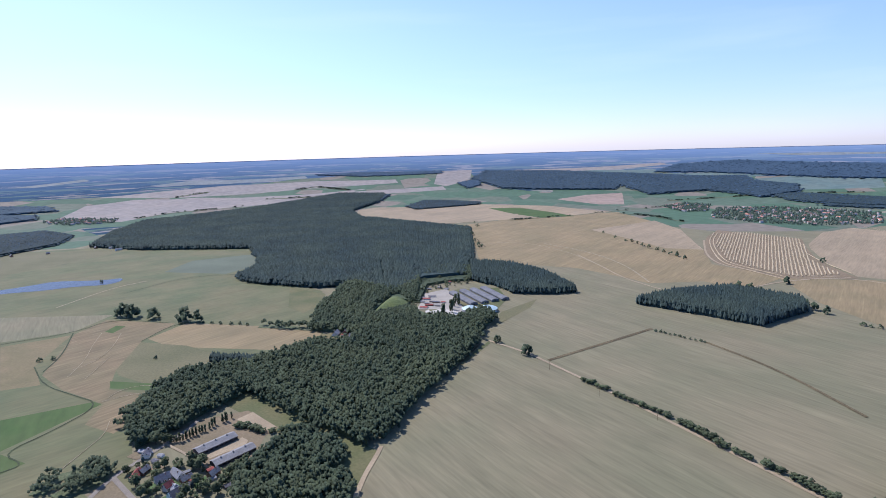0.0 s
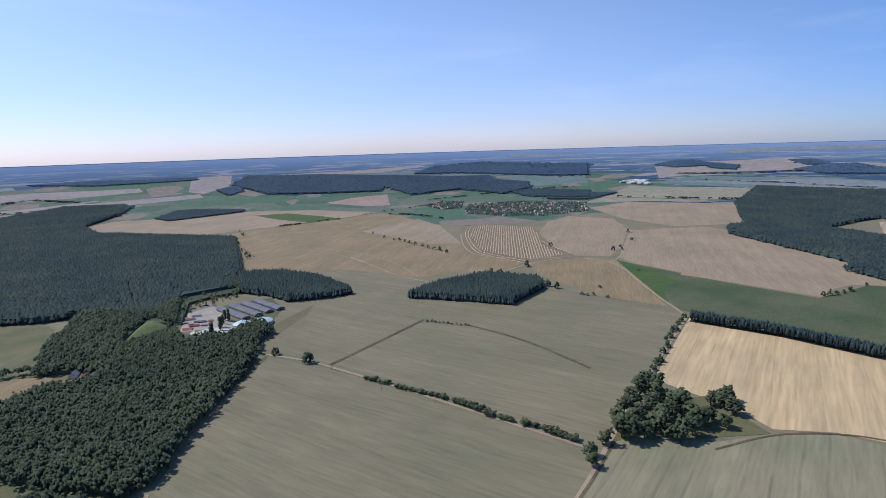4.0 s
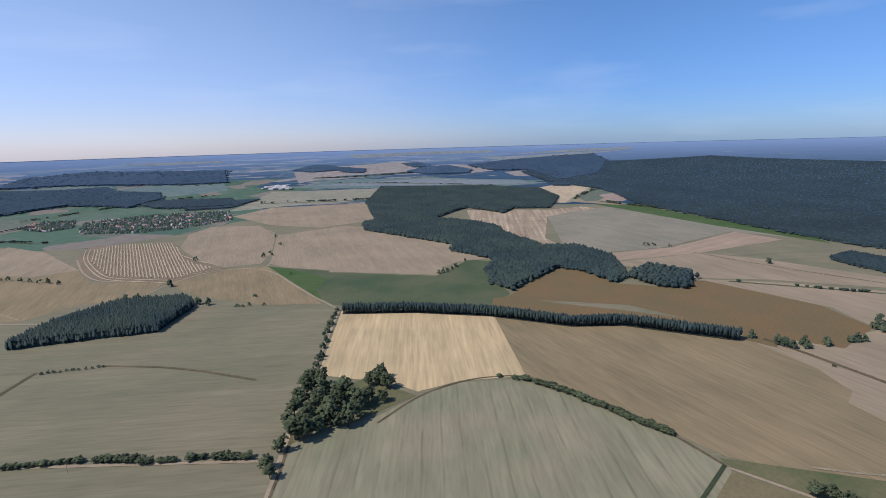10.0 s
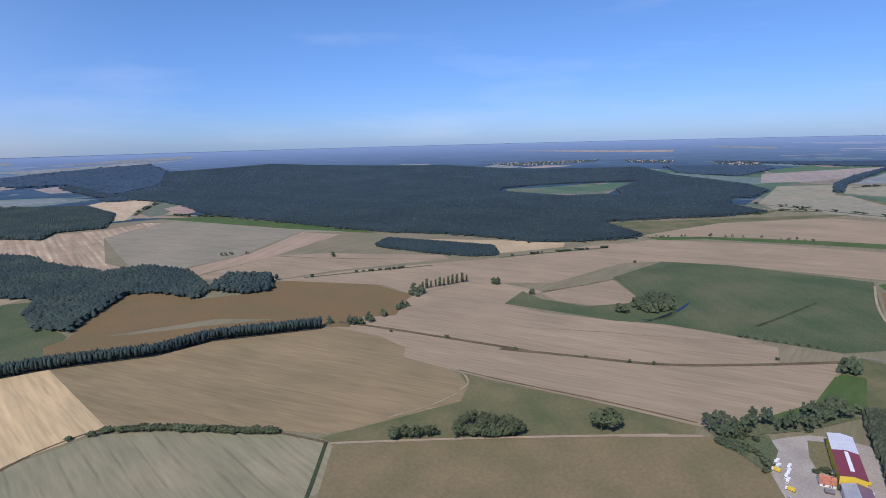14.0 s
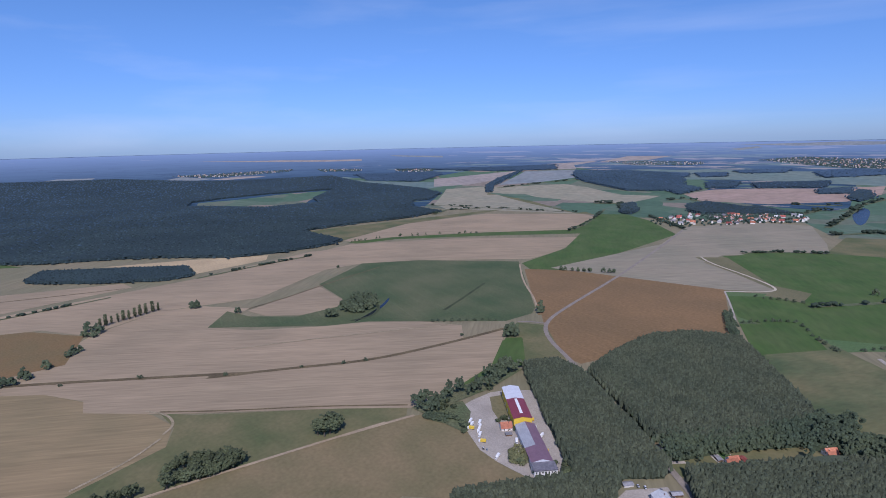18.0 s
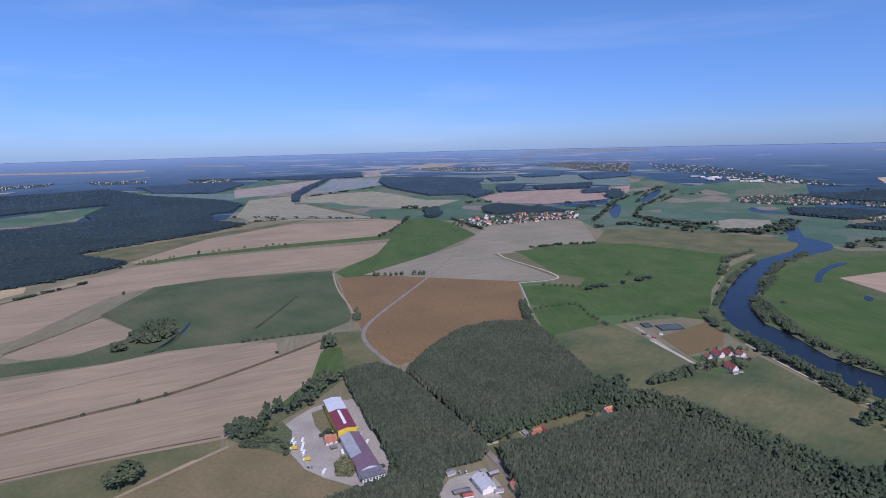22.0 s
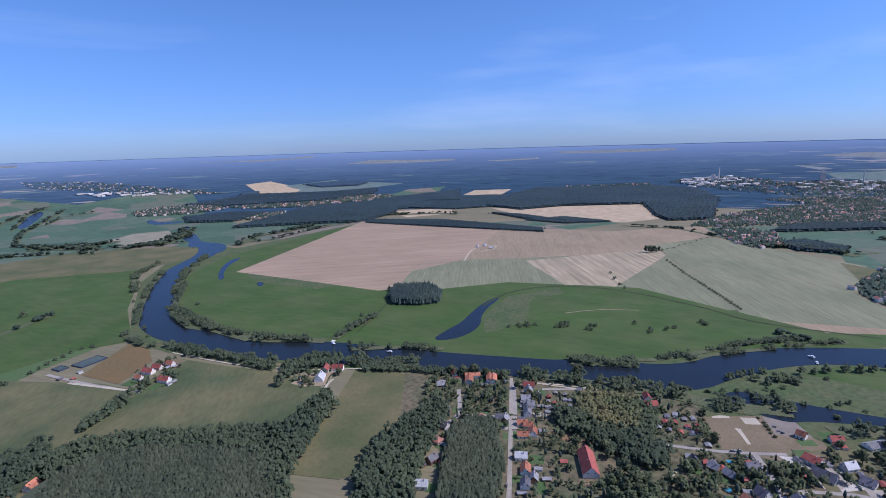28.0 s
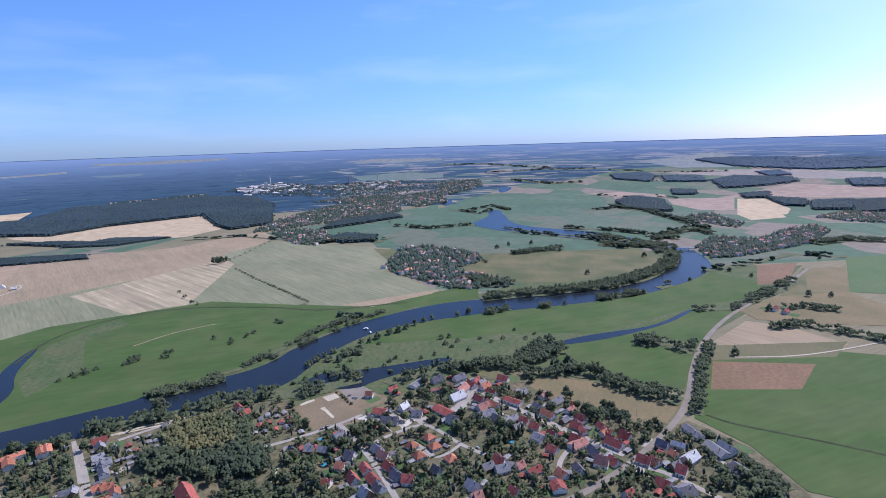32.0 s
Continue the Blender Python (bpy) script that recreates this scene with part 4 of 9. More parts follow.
field("dry_meadow", DRY, [(-666, -77), (-716, -42), (-677, 49), (-632, 173), (-626, 188), (-559, 155), (-572, 104), (-636, 47)])
field("meadow", OLIVE, [(-1521, -458), (-1443, -160), (-1522, 305), (-1413, 340), (-1289, 305), (-1152, 81), (-1146, -66), (-1248, -153), (-1189, -279)])
field("meadow", GREEN, [(-579, 183), (-739, 241), (-761, 258), (-794, 413), (-767, 572), (-674, 622), (-392, 385), (-442, 294), (-458, 242), (-527, 222)])
field("fallow_field", RED, [(-740, 253), (-742, 384), (-662, 330), (-652, 223)])
field("stubble_field", TAN, [(-816, 277), (-917, 361), (-888, 417), (-841, 451), (-819, 463), (-778, 427), (-759, 288)])
field("meadow", DRY, [(-800, 272), (-831, 469), (-770, 423), (-744, 249)])
field("fallow_field", RED, [(-1323, 534), (-1354, 634), (-1170, 535), (-1145, 466)])
field("meadow", OLIVE, [(-1297, 620), (-1299, 703), (-1090, 605), (-955, 592), (-949, 487), (-957, 384), (-1084, 488)])
field("reed_bank", MARSH, [(-388, -575), (-457, -490), (-531, -402), (-590, -293), (-636, -220), (-708, -154), (-772, -171), (-704, -247), (-646, -315), (-556, -385), (-470, -483)])
field("reed_bank", MARSH, [(-602, -329), (-648, -221), (-701, -105), (-716, -42), (-723, 41), (-690, 95), (-629, -23), (-658, -76), (-580, -157), (-610, -239), (-558, -278)])
field("stubble_field", TAN, [(807, -151), (726, -247), (636, -375), (581, -456), (540, -579), (511, -688), (484, -643), (438, -556), (430, -457), (432, -400), (500, -339), (646, -195), (724, -130)])
field("dry_meadow", OCHRE2, [(417, -386), (411, -398), (349, -400), (317, -383), (283, -377), (249, -376), (286, -309), (449, -183), (446, -286)])
field("meadow", GREEN, [(484, -643), (465, -671), (404, -591), (417, -547), (418, -444), (418, -405), (428, -455), (438, -556)])
# yards
field("village_ground", GARDEN, [(-231, -341), (-345, -484), (-388, -556), (-454, -487), (-531, -402), (-585, -325), (-571, -282), (-408, -201)])
field("village_ground", GARDEN, [(-287, -492), (-380, -622), (-436, -554), (-470, -491), (-523, -418), (-576, -347), (-558, -278), (-549, -190), (-580, -157), (-620, -123), (-661, -77), (-629, -23), (-591, 37), (-565, 103), (-563, 162), (-572, 173), (-562, 185), (-524, 221), (-456, 241), (-411, 249), (-374, 229)])
field("playground", DIRT2, [(-558, -278), (-574, -267), (-610, -239), (-569, -193), (-533, -189), (-522, -208), (-511, -234)])
field("playground", DIRT2, [(-610, -239), (-600, -177), (-580, -157), (-544, -175), (-569, -197)])
field("school_yard", GRAVEL, [(-543, -190), (-565, -168), (-561, -139), (-550, -120), (-517, -142), (-525, -176)])
field("yard", GRAVEL, [(392, -434), (392, -461), (388, -490), (376, -510), (351, -530), (266, -445), (229, -410), (242, -384), (257, -377), (291, -378), (317, -383), (351, -402)])
field("grass_plot", DRY, [(381, -480), (372, -496), (335, -459), (338, -443), (358, -456)])
field("rough_ground", BANK, [(408, -397), (413, -426), (400, -451), (375, -437), (349, -402), (381, -399)])
field("yard", GRAVEL, [(179, -392), (178, -419), (152, -448), (129, -427), (105, -395), (164, -353)])
field("works_yard", CONC, [(-44, 1006), (-16, 1043), (17, 1024), (28, 966), (13, 942), (-30, 961)])
field("works_yard", OLIVE, [(-50, 1080), (24, 1164), (115, 1169), (126, 1082), (93, 992), (33, 963), (-30, 983)])
field("house_plot", DIRT, [(-224, -665), (-272, -696), (-293, -669), (-260, -629), (-236, -643)])
field("allotment", BROWN2, [(-391, -363), (-409, -319), (-421, -321), (-408, -366)])
field("meadow", FARGREEN, [(-1352, -2607), (-1808, -2865), (-2063, -2789), (-1801, -2606), (-1565, -2603)])
field("works_yard", CONC, [(-47, 995), (-8, 1022), (37, 988), (16, 948), (-27, 962)])
field("car_park", ASPHALT, [(-607, -238), (-625, -214), (-602, -186), (-579, -213)])
field("beach", SAND, [(-587, -253), (-599, -241), (-589, -231), (-577, -242)])
field("beach", SAND, [(-560, -246), (-563, -241), (-541, -220), (-538, -222), (-553, -237)])
field("beach", SAND, [(-566, -274), (-575, -269), (-581, -262), (-577, -259), (-569, -266), (-563, -271)])
field("school_yard", CONC, [(-540, -194), (-550, -184), (-533, -159), (-526, -138), (-546, -134), (-543, -125), (-514, -141), (-530, -171)])
field("dry_meadow", DRY, [(-601, -163), (-619, -137), (-597, -129), (-567, -141), (-575, -163), (-567, -182)])
field("dry_meadow", OCHRE2, [(-598, 105), (-619, 151), (-601, 172), (-566, 151), (-573, 117)])
field("works_yard", GRAVEL, [(-60, 1019), (-48, 1136), (-1, 1169), (11, 1130), (32, 1022), (37, 981), (-2, 1013)])
field("fallow_field", OCHRE2, [(-1291, 620), (-1316, 718), (-1102, 615), (-1099, 540)])
field("meadow", GREEN2, [(-1412, 769), (-1467, 955), (-1078, 731), (-1102, 615)])
field("fallow_field", OCHRE2, [(-972, 370), (-1064, 468), (-1102, 607), (-988, 639), (-905, 589), (-908, 465), (-924, 381)])
field("meadow", OLIVE, [(193, -509), (172, -543), (100, -639), (43, -698), (27, -617), (69, -558), (115, -496), (153, -467)])
field("fallow_field", OCHRE, [(948, 413), (983, 385), (967, 291), (972, 177), (968, 44), (974, -72), (881, -68), (900, -20), (900, 75), (900, 154), (862, 231), (857, 376)])
field("village_ground", GARDEN, [(-670, -78), (-691, -4), (-673, 52), (-637, 131), (-539, 116), (-511, 62), (-547, 1), (-578, -54)])
field("dry_meadow", OCHRE2, [(-641, 3), (-683, 22), (-666, 52), (-660, 93), (-631, 130), (-570, 120), (-574, 93), (-596, 64), (-615, 30)])
field("grass_plot", OLIVE, [(-672, -68), (-698, -49), (-687, -27), (-666, -3), (-648, -20)])
PLOT_LAYER = LAYER[0] + 1
LAYER[0] += 12
water("pond", [(-1094, 1269), (-1049, 1319), (-1018, 1357), (-895, 1349), (-859, 1376), (-835, 1343), (-848, 1297), (-927, 1289), (-974, 1256), (-1066, 1235), (-1194, 1157), (-1254, 1219)])
water("river", [(-436, -1810), (-382, -1698), (-307, -1607), (-245, -1442), (-189, -1255), (-156, -1127), (-157, -1038), (-196, -954), (-256, -866), (-322, -786), (-390, -703), (-448, -617), (-530, -520), (-552, -494), (-607, -453), (-659, -374), (-769, -353), (-853, -306), (-974, -187), (-1017, -92), (-1065, 75), (-1134, 208), (-1178, 266), (-1284, 329), (-1407, 369), (-1522, 370), (-1588, 315), (-1689, 238), (-1773, 133), (-1810, -10), (-1911, -168), (-2106, -158), (-2344, -160), (-2266, -98), (-1958, -58), (-1840, 127), (-1781, 251), (-1650, 340), (-1596, 393), (-1538, 421)] + [(-1477, 448), (-1309, 439), (-1191, 363), (-1064, 232), (-1009, 124), (-948, -34), (-904, -133), (-844, -232), (-775, -279), (-694, -304), (-603, -314), (-542, -409), (-473, -485), (-411, -568), (-361, -622), (-249, -743), (-196, -815), (-143, -915), (-104, -989), (-92, -1095), (-111, -1215), (-154, -1380), (-212, -1556), (-319, -1701), (-384, -1888)])
water("backwater", [(-631, -295), (-660, -278), (-671, -228), (-690, -188), (-714, -140), (-727, -109), (-709, -106), (-684, -150), (-659, -177), (-636, -202), (-615, -214), (-609, -247), (-612, -283)])
water("backwater", [(-796, 40), (-841, 114), (-879, 208), (-981, 291), (-961, 288), (-889, 228), (-817, 128), (-780, 44)])
water("pond", [(-460, -676), (-508, -697), (-549, -711), (-588, -736), (-644, -770), (-708, -792), (-701, -777), (-640, -745), (-601, -716), (-566, -677), (-525, -658), (-488, -655)])
water("river", [(-298, -1665), (-362, -1820), (-361, -1959), (-357, -2138), (-436, -2460), (-449, -2415), (-389, -2166), (-392, -1969), (-454, -1868), (-410, -1713)])
water("ditch_water", [(-296, -1343), (-329, -1464), (-381, -1567), (-420, -1594), (-408, -1562), (-364, -1504), (-325, -1409), (-314, -1348)])
water("pond", [(-354, -1233), (-369, -1261), (-376, -1241), (-360, -1207)])
water("river", [(268, -2656), (246, -2822), (210, -2725), (188, -2273), (219, -2300)])
water("river", [(-329, -1874), (-377, -2045), (-401, -2247), (-426, -2221), (-384, -1874)])
water("river", [(150, -2997), (88, -3312), (53, -3371), (42, -3285), (82, -3052), (122, -2837)])
water("river", [(-321, -2710), (-352, -2795), (-376, -2653), (-470, -2634), (-462, -2589), (-337, -2568)])
water("river", [(-3193, -177), (-3292, -96), (-3164, -93), (-3018, -151)])
water("river", [(-2385, -183), (-2380, -120), (-2267, -103), (-2073, -105), (-1908, -67), (-1831, 51), (-1773, 141), (-1699, 221), (-1641, 312), (-1588, 365), (-1555, 350), (-1588, 271), (-1661, 183), (-1764, 49), (-1812, -83), (-1966, -215), (-2078, -183), (-2202, -151)])
water("river", [(-2779, -457), (-2840, -400), (-2615, -369), (-2528, -398)])
water("ditch_water", [(736, -533), (759, -603), (784, -654), (807, -687), (799, -684), (772, -647), (746, -593)])
road("road", ASPHALT, 7, [(649, -1921), (613, -1732), (544, -1276), (522, -1114), (495, -848), (480, -760), (441, -702), (367, -646), (322, -612), (244, -550), (180, -492), (148, -467), (117, -436), (90, -406)])
road("road", ASPHALT, 5, [(477, -755), (499, -748), (518, -732)])
road("road", ASPHALT, 7, [(-1297, 632), (-1104, 491), (-972, 362), (-827, 267), (-719, 220), (-634, 193), (-571, 164), (-495, 108), (-447, 64), (-420, 32)])
road("track", DIRT, 4.5, [(66, 834), (117, 781), (145, 737), (208, 631), (276, 508), (334, 402)])
road("ditch", DITCH, 6, [(147, 745), (239, 802), (347, 870)])
road("ditch", DITCH, 5, [(406, 801), (451, 693), (469, 557)])
road("track", DIRT, 5, [(262, 332), (306, 359), (398, 423), (557, 525), (759, 650)])
road("track", DITCH, 3, [(272, 336), (313, 360), (397, 416)])
road("track", DIRT, 5, [(764, 654), (834, 810), (976, 1069), (897, 1180), (755, 1160), (639, 1106)])
road("track", DIRT, 4, [(986, 1079), (1120, 1181), (1347, 1401), (1459, 1573), (1482, 1875)])
road("track", DIRT, 5, [(828, 1691), (717, 1447), (700, 1307), (807, 1211), (910, 1172)])
road("track", DIRT, 3.5, [(544, 1969), (856, 2168), (824, 1855), (753, 1539)])
road("track", DITCH, 4, [(-47, 2222), (141, 2290)])
road("track", DITCH, 4, [(108, 1849), (127, 1675)])
road("track", DIRT, 4, [(380, 1513), (403, 1365), (417, 1222), (463, 1116)])
road("track", DIRT, 5, [(-90, 427), (-85, 473), (-77, 507), (-75, 523)])
road("track", DITCH, 3, [(52, 822), (21, 749), (-4, 701)])
road("road", ASPHALT, 5, [(-338, 441), (-336, 479), (-322, 515), (-306, 558), (-301, 590)])
road("road", ASPHALT, 5, [(-336, 479), (-290, 439)])
road("track", DIRT, 3, [(-237, 484), (-280, 517), (-317, 541)])
road("ditch", DITCHG, 1.9, [(-801, 841), (-775, 879), (-682, 929), (-658, 1009), (-529, 974)])
road("ditch", DITCHG, 1.9, [(-635, 772), (-572, 704), (-504, 668), (-448, 640), (-464, 572), (-486, 526), (-444, 506), (-458, 491)])
road("ditch", DITCHG, 2.2, [(-682, 929), (-623, 816), (-605, 749)])
road("track", DIRT, 3, [(-836, 1102), (-815, 1266), (-766, 1329)])
road("ditch", DITCHG, 1.7, [(-753, 1208), (-683, 1369), (-524, 1382)])
road("ditch", DITCHG, 1.9, [(-527, 874), (-519, 953), (-495, 971)])
road("ditch", DITCH, 8, [(914, -51), (864, -115), (772, -217), (660, -341), (728, -247), (640, -377), (582, -458), (542, -581), (514, -693)])
road("hedge_bank", DITCH, 4, [(633, 230), (625, 179), (599, 105), (566, 43), (528, -8)])
road("hedge_bank", DITCHG, 4, [(528, -8), (464, 8), (408, 23)])
road("hedge_bank", DITCH, 3, [(447, 339), (526, 332), (588, 301), (622, 261), (634, 231)])
road("track", DIRT, 4, [(525, -11), (493, -141), (457, -270), (425, -380), (451, -289), (432, -349), (419, -388)])
road("track", DITCH, 3, [(656, -193), (603, -242), (517, -333), (443, -400)])
road("ditch", DITCH, 3, [(1555, 93), (1445, -85), (1330, -355)])
road("track", DITCH, 4, [(964, -466), (972, -548), (998, -654), (1034, -857)])
road("ditch", DITCHG, 6, [(859, -611), (867, -651), (822, -657), (765, -630), (740, -589), (749, -547)])
road("ditch", DITCHG, 6, [(662, -698), (683, -770), (725, -896)])
road("track", DIRT, 4, [(517, -793), (571, -866), (667, -962), (771, -1097)])
road("track", GRAVEL, 3.5, [(304, -1148), (269, -1061), (233, -961)])
road("track", SAND, 5, [(304, -1148), (232, -1199), (229, -1240), (306, -1315), (410, -1397), (450, -1456)])
road("road", GRAVEL, 6, [(-33, -804), (-3, -845), (41, -921)])
road("track", SAND, 3, [(-119, -895), (-185, -775), (-268, -684), (-328, -644), (-390, -578), (-457, -490)])
road("track", SAND, 4, [(-243, -607), (-262, -633), (-274, -641)])
road("track", SAND, 5, [(17, -866), (-59, -769)])
road("road", GRAVEL, 4.5, [(-462, -490), (-356, -379), (-281, -302)])
road("street", STREET, 5, [(-387, -508), (-348, -455), (-324, -450)])
road("street", STREET, 5, [(-348, -455), (-370, -436), (-385, -414)])
road("street", STREET, 5, [(-469, -441), (-534, -387)])
road("street", STREET, 9, [(-641, -75), (-615, -51), (-596, -32), (-573, -2), (-546, 32), (-521, 62), (-498, 95)])
road("street", STREET, 6, [(-526, -210), (-501, -185), (-472, -160), (-437, -134), (-404, -112)])
road("street", STREET, 5, [(-452, -304), (-492, -246), (-526, -210), (-549, -190)])
road("street", STREET, 5, [(-483, -171), (-511, -145), (-538, -116), (-523, -93), (-501, -71), (-484, -42)])
road("street", STREET, 4, [(-498, -69), (-482, -79), (-472, -90), (-487, -104), (-499, -118)])
road("street", STREET, 14, [(-564, -86), (-593, -72), (-625, -66)])
road("street", STREET, 6, [(-483, 95), (-476, 122), (-463, 139), (-449, 154), (-435, 170)])
road("street", STREET, 5, [(-527, 63), (-498, 38), (-468, 28), (-435, 33)])
road("path", SAND, 3, [(-480, -450), (-505, -413), (-533, -352)])
road("street", STREET, 5, [(-454, -478), (-418, -437), (-372, -389)])
road("ditch", DITCHG, 3, [(-587, 198), (-569, 221), (-553, 270), (-525, 342), (-499, 387)])
road("track", SAND, 3, [(-757, 287), (-765, 363), (-791, 433), (-835, 522)])
road("ditch", DITCHG, 5, [(-644, -761), (-751, -805), (-855, -773), (-929, -681), (-945, -482), (-920, -391), (-990, -234)])
road("track", DIRT, 3, [(-1594, -1018), (-1663, -853)])
road("field_path", DITCHG, 3, [(-383, -786), (-492, -880), (-562, -952)])
road("path", SAND, 4, [(-474, -460), (-501, -431), (-524, -396)])
road("track", SAND, 4, [(-870, -1104), (-994, -1224), (-1084, -1224), (-1048, -1171), (-979, -1167)])
road("path", SAND, 3, [(-396, -232), (-417, -238), (-439, -242)])
road("street", STREET, 4, [(-513, 180), (-490, 186), (-478, 194)])
road("tyre_tracks", STREAK, 1.0, [(-523, 720), (-531, 765), (-539, 806)])
road("tyre_tracks", STREAK, 1.0, [(-554, 729), (-569, 789), (-605, 866), (-627, 925)])
road("tyre_tracks", STREAK, 1.0, [(-590, 922), (-561, 849), (-550, 788), (-564, 756)])
road("tyre_tracks", STREAK, 1.0, [(-451, 657), (-448, 682), (-424, 695), (-406, 690)])
road("tyre_tracks", STREAK, 1.0, [(-452, 646), (-429, 664), (-407, 671)])
road("tyre_tracks", STREAK, 1.0, [(-399, 482), (-397, 511), (-397, 539), (-396, 562), (-410, 595)])
road("tyre_tracks", STREAK, 3, [(782, -346), (737, -430), (672, -532), (600, -645)])
road("tyre_tracks", STREAK, 3, [(598, -176), (611, -194), (643, -197), (671, -182)])
road("tyre_tracks", STREAK, 3, [(559, -80), (571, -135), (591, -171)])
road("tyre_tracks", STREAK, 3, [(100, 1743), (256, 1751), (361, 1574), (403, 1365)])
road("tyre_tracks", STREAK, 4, [(320, 1709), (425, 1553), (468, 1366), (461, 1182)])
road("tyre_tracks", STREAK, 3, [(-727, -628), (-791, -603), (-839, -552)])
road("road", ASPHALT, 5, [(184, -506), (166, -524), (146, -550)])

# ---- woods ----


def crown_templates(kind, count, detail):
    """Unit crowns: (verts, tris) with base at z 0 and top at z 1, width about 1."""
    rng = np.random.default_rng(5 if kind == "pine" else 9)
    out = []
    for _ in range(count):
        bm = bmesh.new()
        bmesh.ops.create_icosphere(bm, subdivisions=detail, radius=1)
        v = np.array([p.co[:] for p in bm.verts])
        fcs = np.array([[q.index for q in fc.verts] for fc in bm.faces])
        bm.free()
        z = (v[:, 2] + 1) / 2
        w = (1 - z) ** 0.3 if kind == "pine" else np.sqrt(np.clip(1 - (2 * z - 1) ** 2, 0, 1)) * 0.35 + 0.65
        rad = np.hypot(v[:, 0], v[:, 1]) + 1e-6
        base = rad * (w if kind != "pine" else (0.35 + 0.65 * w))
        jit = 1 + rng.normal(0, 0.16, len(v))
        p = np.stack([v[:, 0] / rad * base * jit * 0.5, v[:, 1] / rad * base * jit * 0.5, np.clip(z + rng.normal(0, 0.06, len(v)), 0, 1.1)], 1)
        out.append((p, fcs))
    return out


CROWNS = {("pine", 1): crown_templates("pine", 8, 1), ("broad", 1): crown_templates("broad", 8, 1), ("pine", 2): crown_templates("pine", 8, 2), ("broad", 2): crown_templates("broad", 8, 2)}


def octa_templates():
    rng = np.random.default_rng(3)
    v = np.array([(0.5, 0, 0.4), (0, 0.5, 0.35), (-0.5, 0, 0.4), (0, -0.5, 0.35), (0, 0, 1), (0, 0, 0)])
    f = np.array([(0, 1, 4), (1, 2, 4), (2, 3, 4), (3, 0, 4), (1, 0, 5), (2, 1, 5), (3, 2, 5), (0, 3, 5)])
    return [(v * rng.uniform(0.75, 1.15, v.shape), f) for _ in range(8)]


def clump_templates():
    """Ragged eight-sided leaf clumps at all tilts."""
    rng = np.random.default_rng(6)
    f = np.array([(0, 1, 4), (1, 2, 4), (2, 3, 4), (3, 0, 4), (1, 0, 5), (2, 1, 5), (3, 2, 5), (0, 3, 5)])
    out = []
    for _ in range(8):
        v = np.array([(1, 0, 0), (0, 1, 0), (-1, 0, 0), (0, -1, 0), (0, 0, 1), (0, 0, -1)]) * rng.uniform(0.38, 0.66, (6, 1))
        q, _ = np.linalg.qr(rng.normal(0, 1, (3, 3)))
        if np.linalg.det(q) < 0:
            q[:, 0] *= -1
        out.append((v @ q.T + np.array((0, 0, 0.5)), f))
    return out


CROWNS[("pine", 0)] = CROWNS[("broad", 0)] = octa_templates()
CROWNS[("pine", -1)] = CROWNS[("broad", -1)] = clump_templates()


def crowns_mesh(name, spots, kinds, material, seed, detail=1, heart=None):
    """One mesh of many crowns; spots are rows of x, y, z, height, width. Leaf normals lean upward, or outward from the heart."""
    rng = np.random.default_rng(seed)
    vs, fs, ns, base = [], [], [], 0
    which = rng.integers(0, 8, len(spots))
    kind_i = rng.random(len(spots)) < kinds
    for kd, mask in (("pine", kind_i), ("broad", ~kind_i)):
        for w in range(8):
            s = spots[mask & (which == w)]
            if not len(s):
                continue
            p, fcs = CROWNS[(kd, detail)][w]
            a = rng.random(len(s)) * 6.283
            c, sn = np.cos(a)[:, None], np.sin(a)[:, None]
            x = (p[None, :, 0] * c - p[None, :, 1] * sn) * s[:, 4:5] + s[:, 0:1]
            y = (p[None, :, 0] * sn + p[None, :, 1] * c) * s[:, 4:5] + s[:, 1:2]
            z = p[None, :, 2] * s[:, 3:4] + s[:, 2:3]
            vs.append(np.stack([x, y, z], 2).reshape(-1, 3))
            q = p - np.array((0, 0, 0.45))
            ns.append(np.stack([q[None, :, 0] * c - q[None, :, 1] * sn, q[None, :, 0] * sn + q[None, :, 1] * c, np.broadcast_to(q[None, :, 2], x.shape)], 2).reshape(-1, 3))
            fs.append((fcs[None] + (np.arange(len(s)) * len(p))[:, None, None] + base).reshape(-1, 3))
            base += len(s) * len(p)
    v, fc = np.concatenate(vs), np.concatenate(fs)
    me = bpy.data.meshes.new(name)
    me.vertices.add(len(v)), me.loops.add(len(fc) * 3), me.polygons.add(len(fc))
    me.vertices.foreach_set("co", v.astype(np.float32).ravel())
    me.loops.foreach_set("vertex_index", fc.astype(np.int32).ravel())
    me.polygons.foreach_set("loop_start", np.arange(0, len(fc) * 3, 3, dtype=np.int32))
    me.update(calc_edges=True)
    if detail < 1:
        away = np.array((0, 0, 0.55)) if heart is None else (v - np.array(heart)) * 1.6
        lean = np.concatenate(ns) + away
        lean /= np.linalg.norm(lean, axis=1, keepdims=True) + 1e-9
        me.normals_split_custom_set_from_vertices(lean.tolist())
    me.materials.append(material)
    return new(name, me)


WOODS = [0]
CLEAR, OPEN = [], []


def open_ground(outline):
    OPEN.append(outline)


def clearing(outline):
    CLEAR.append(outline)


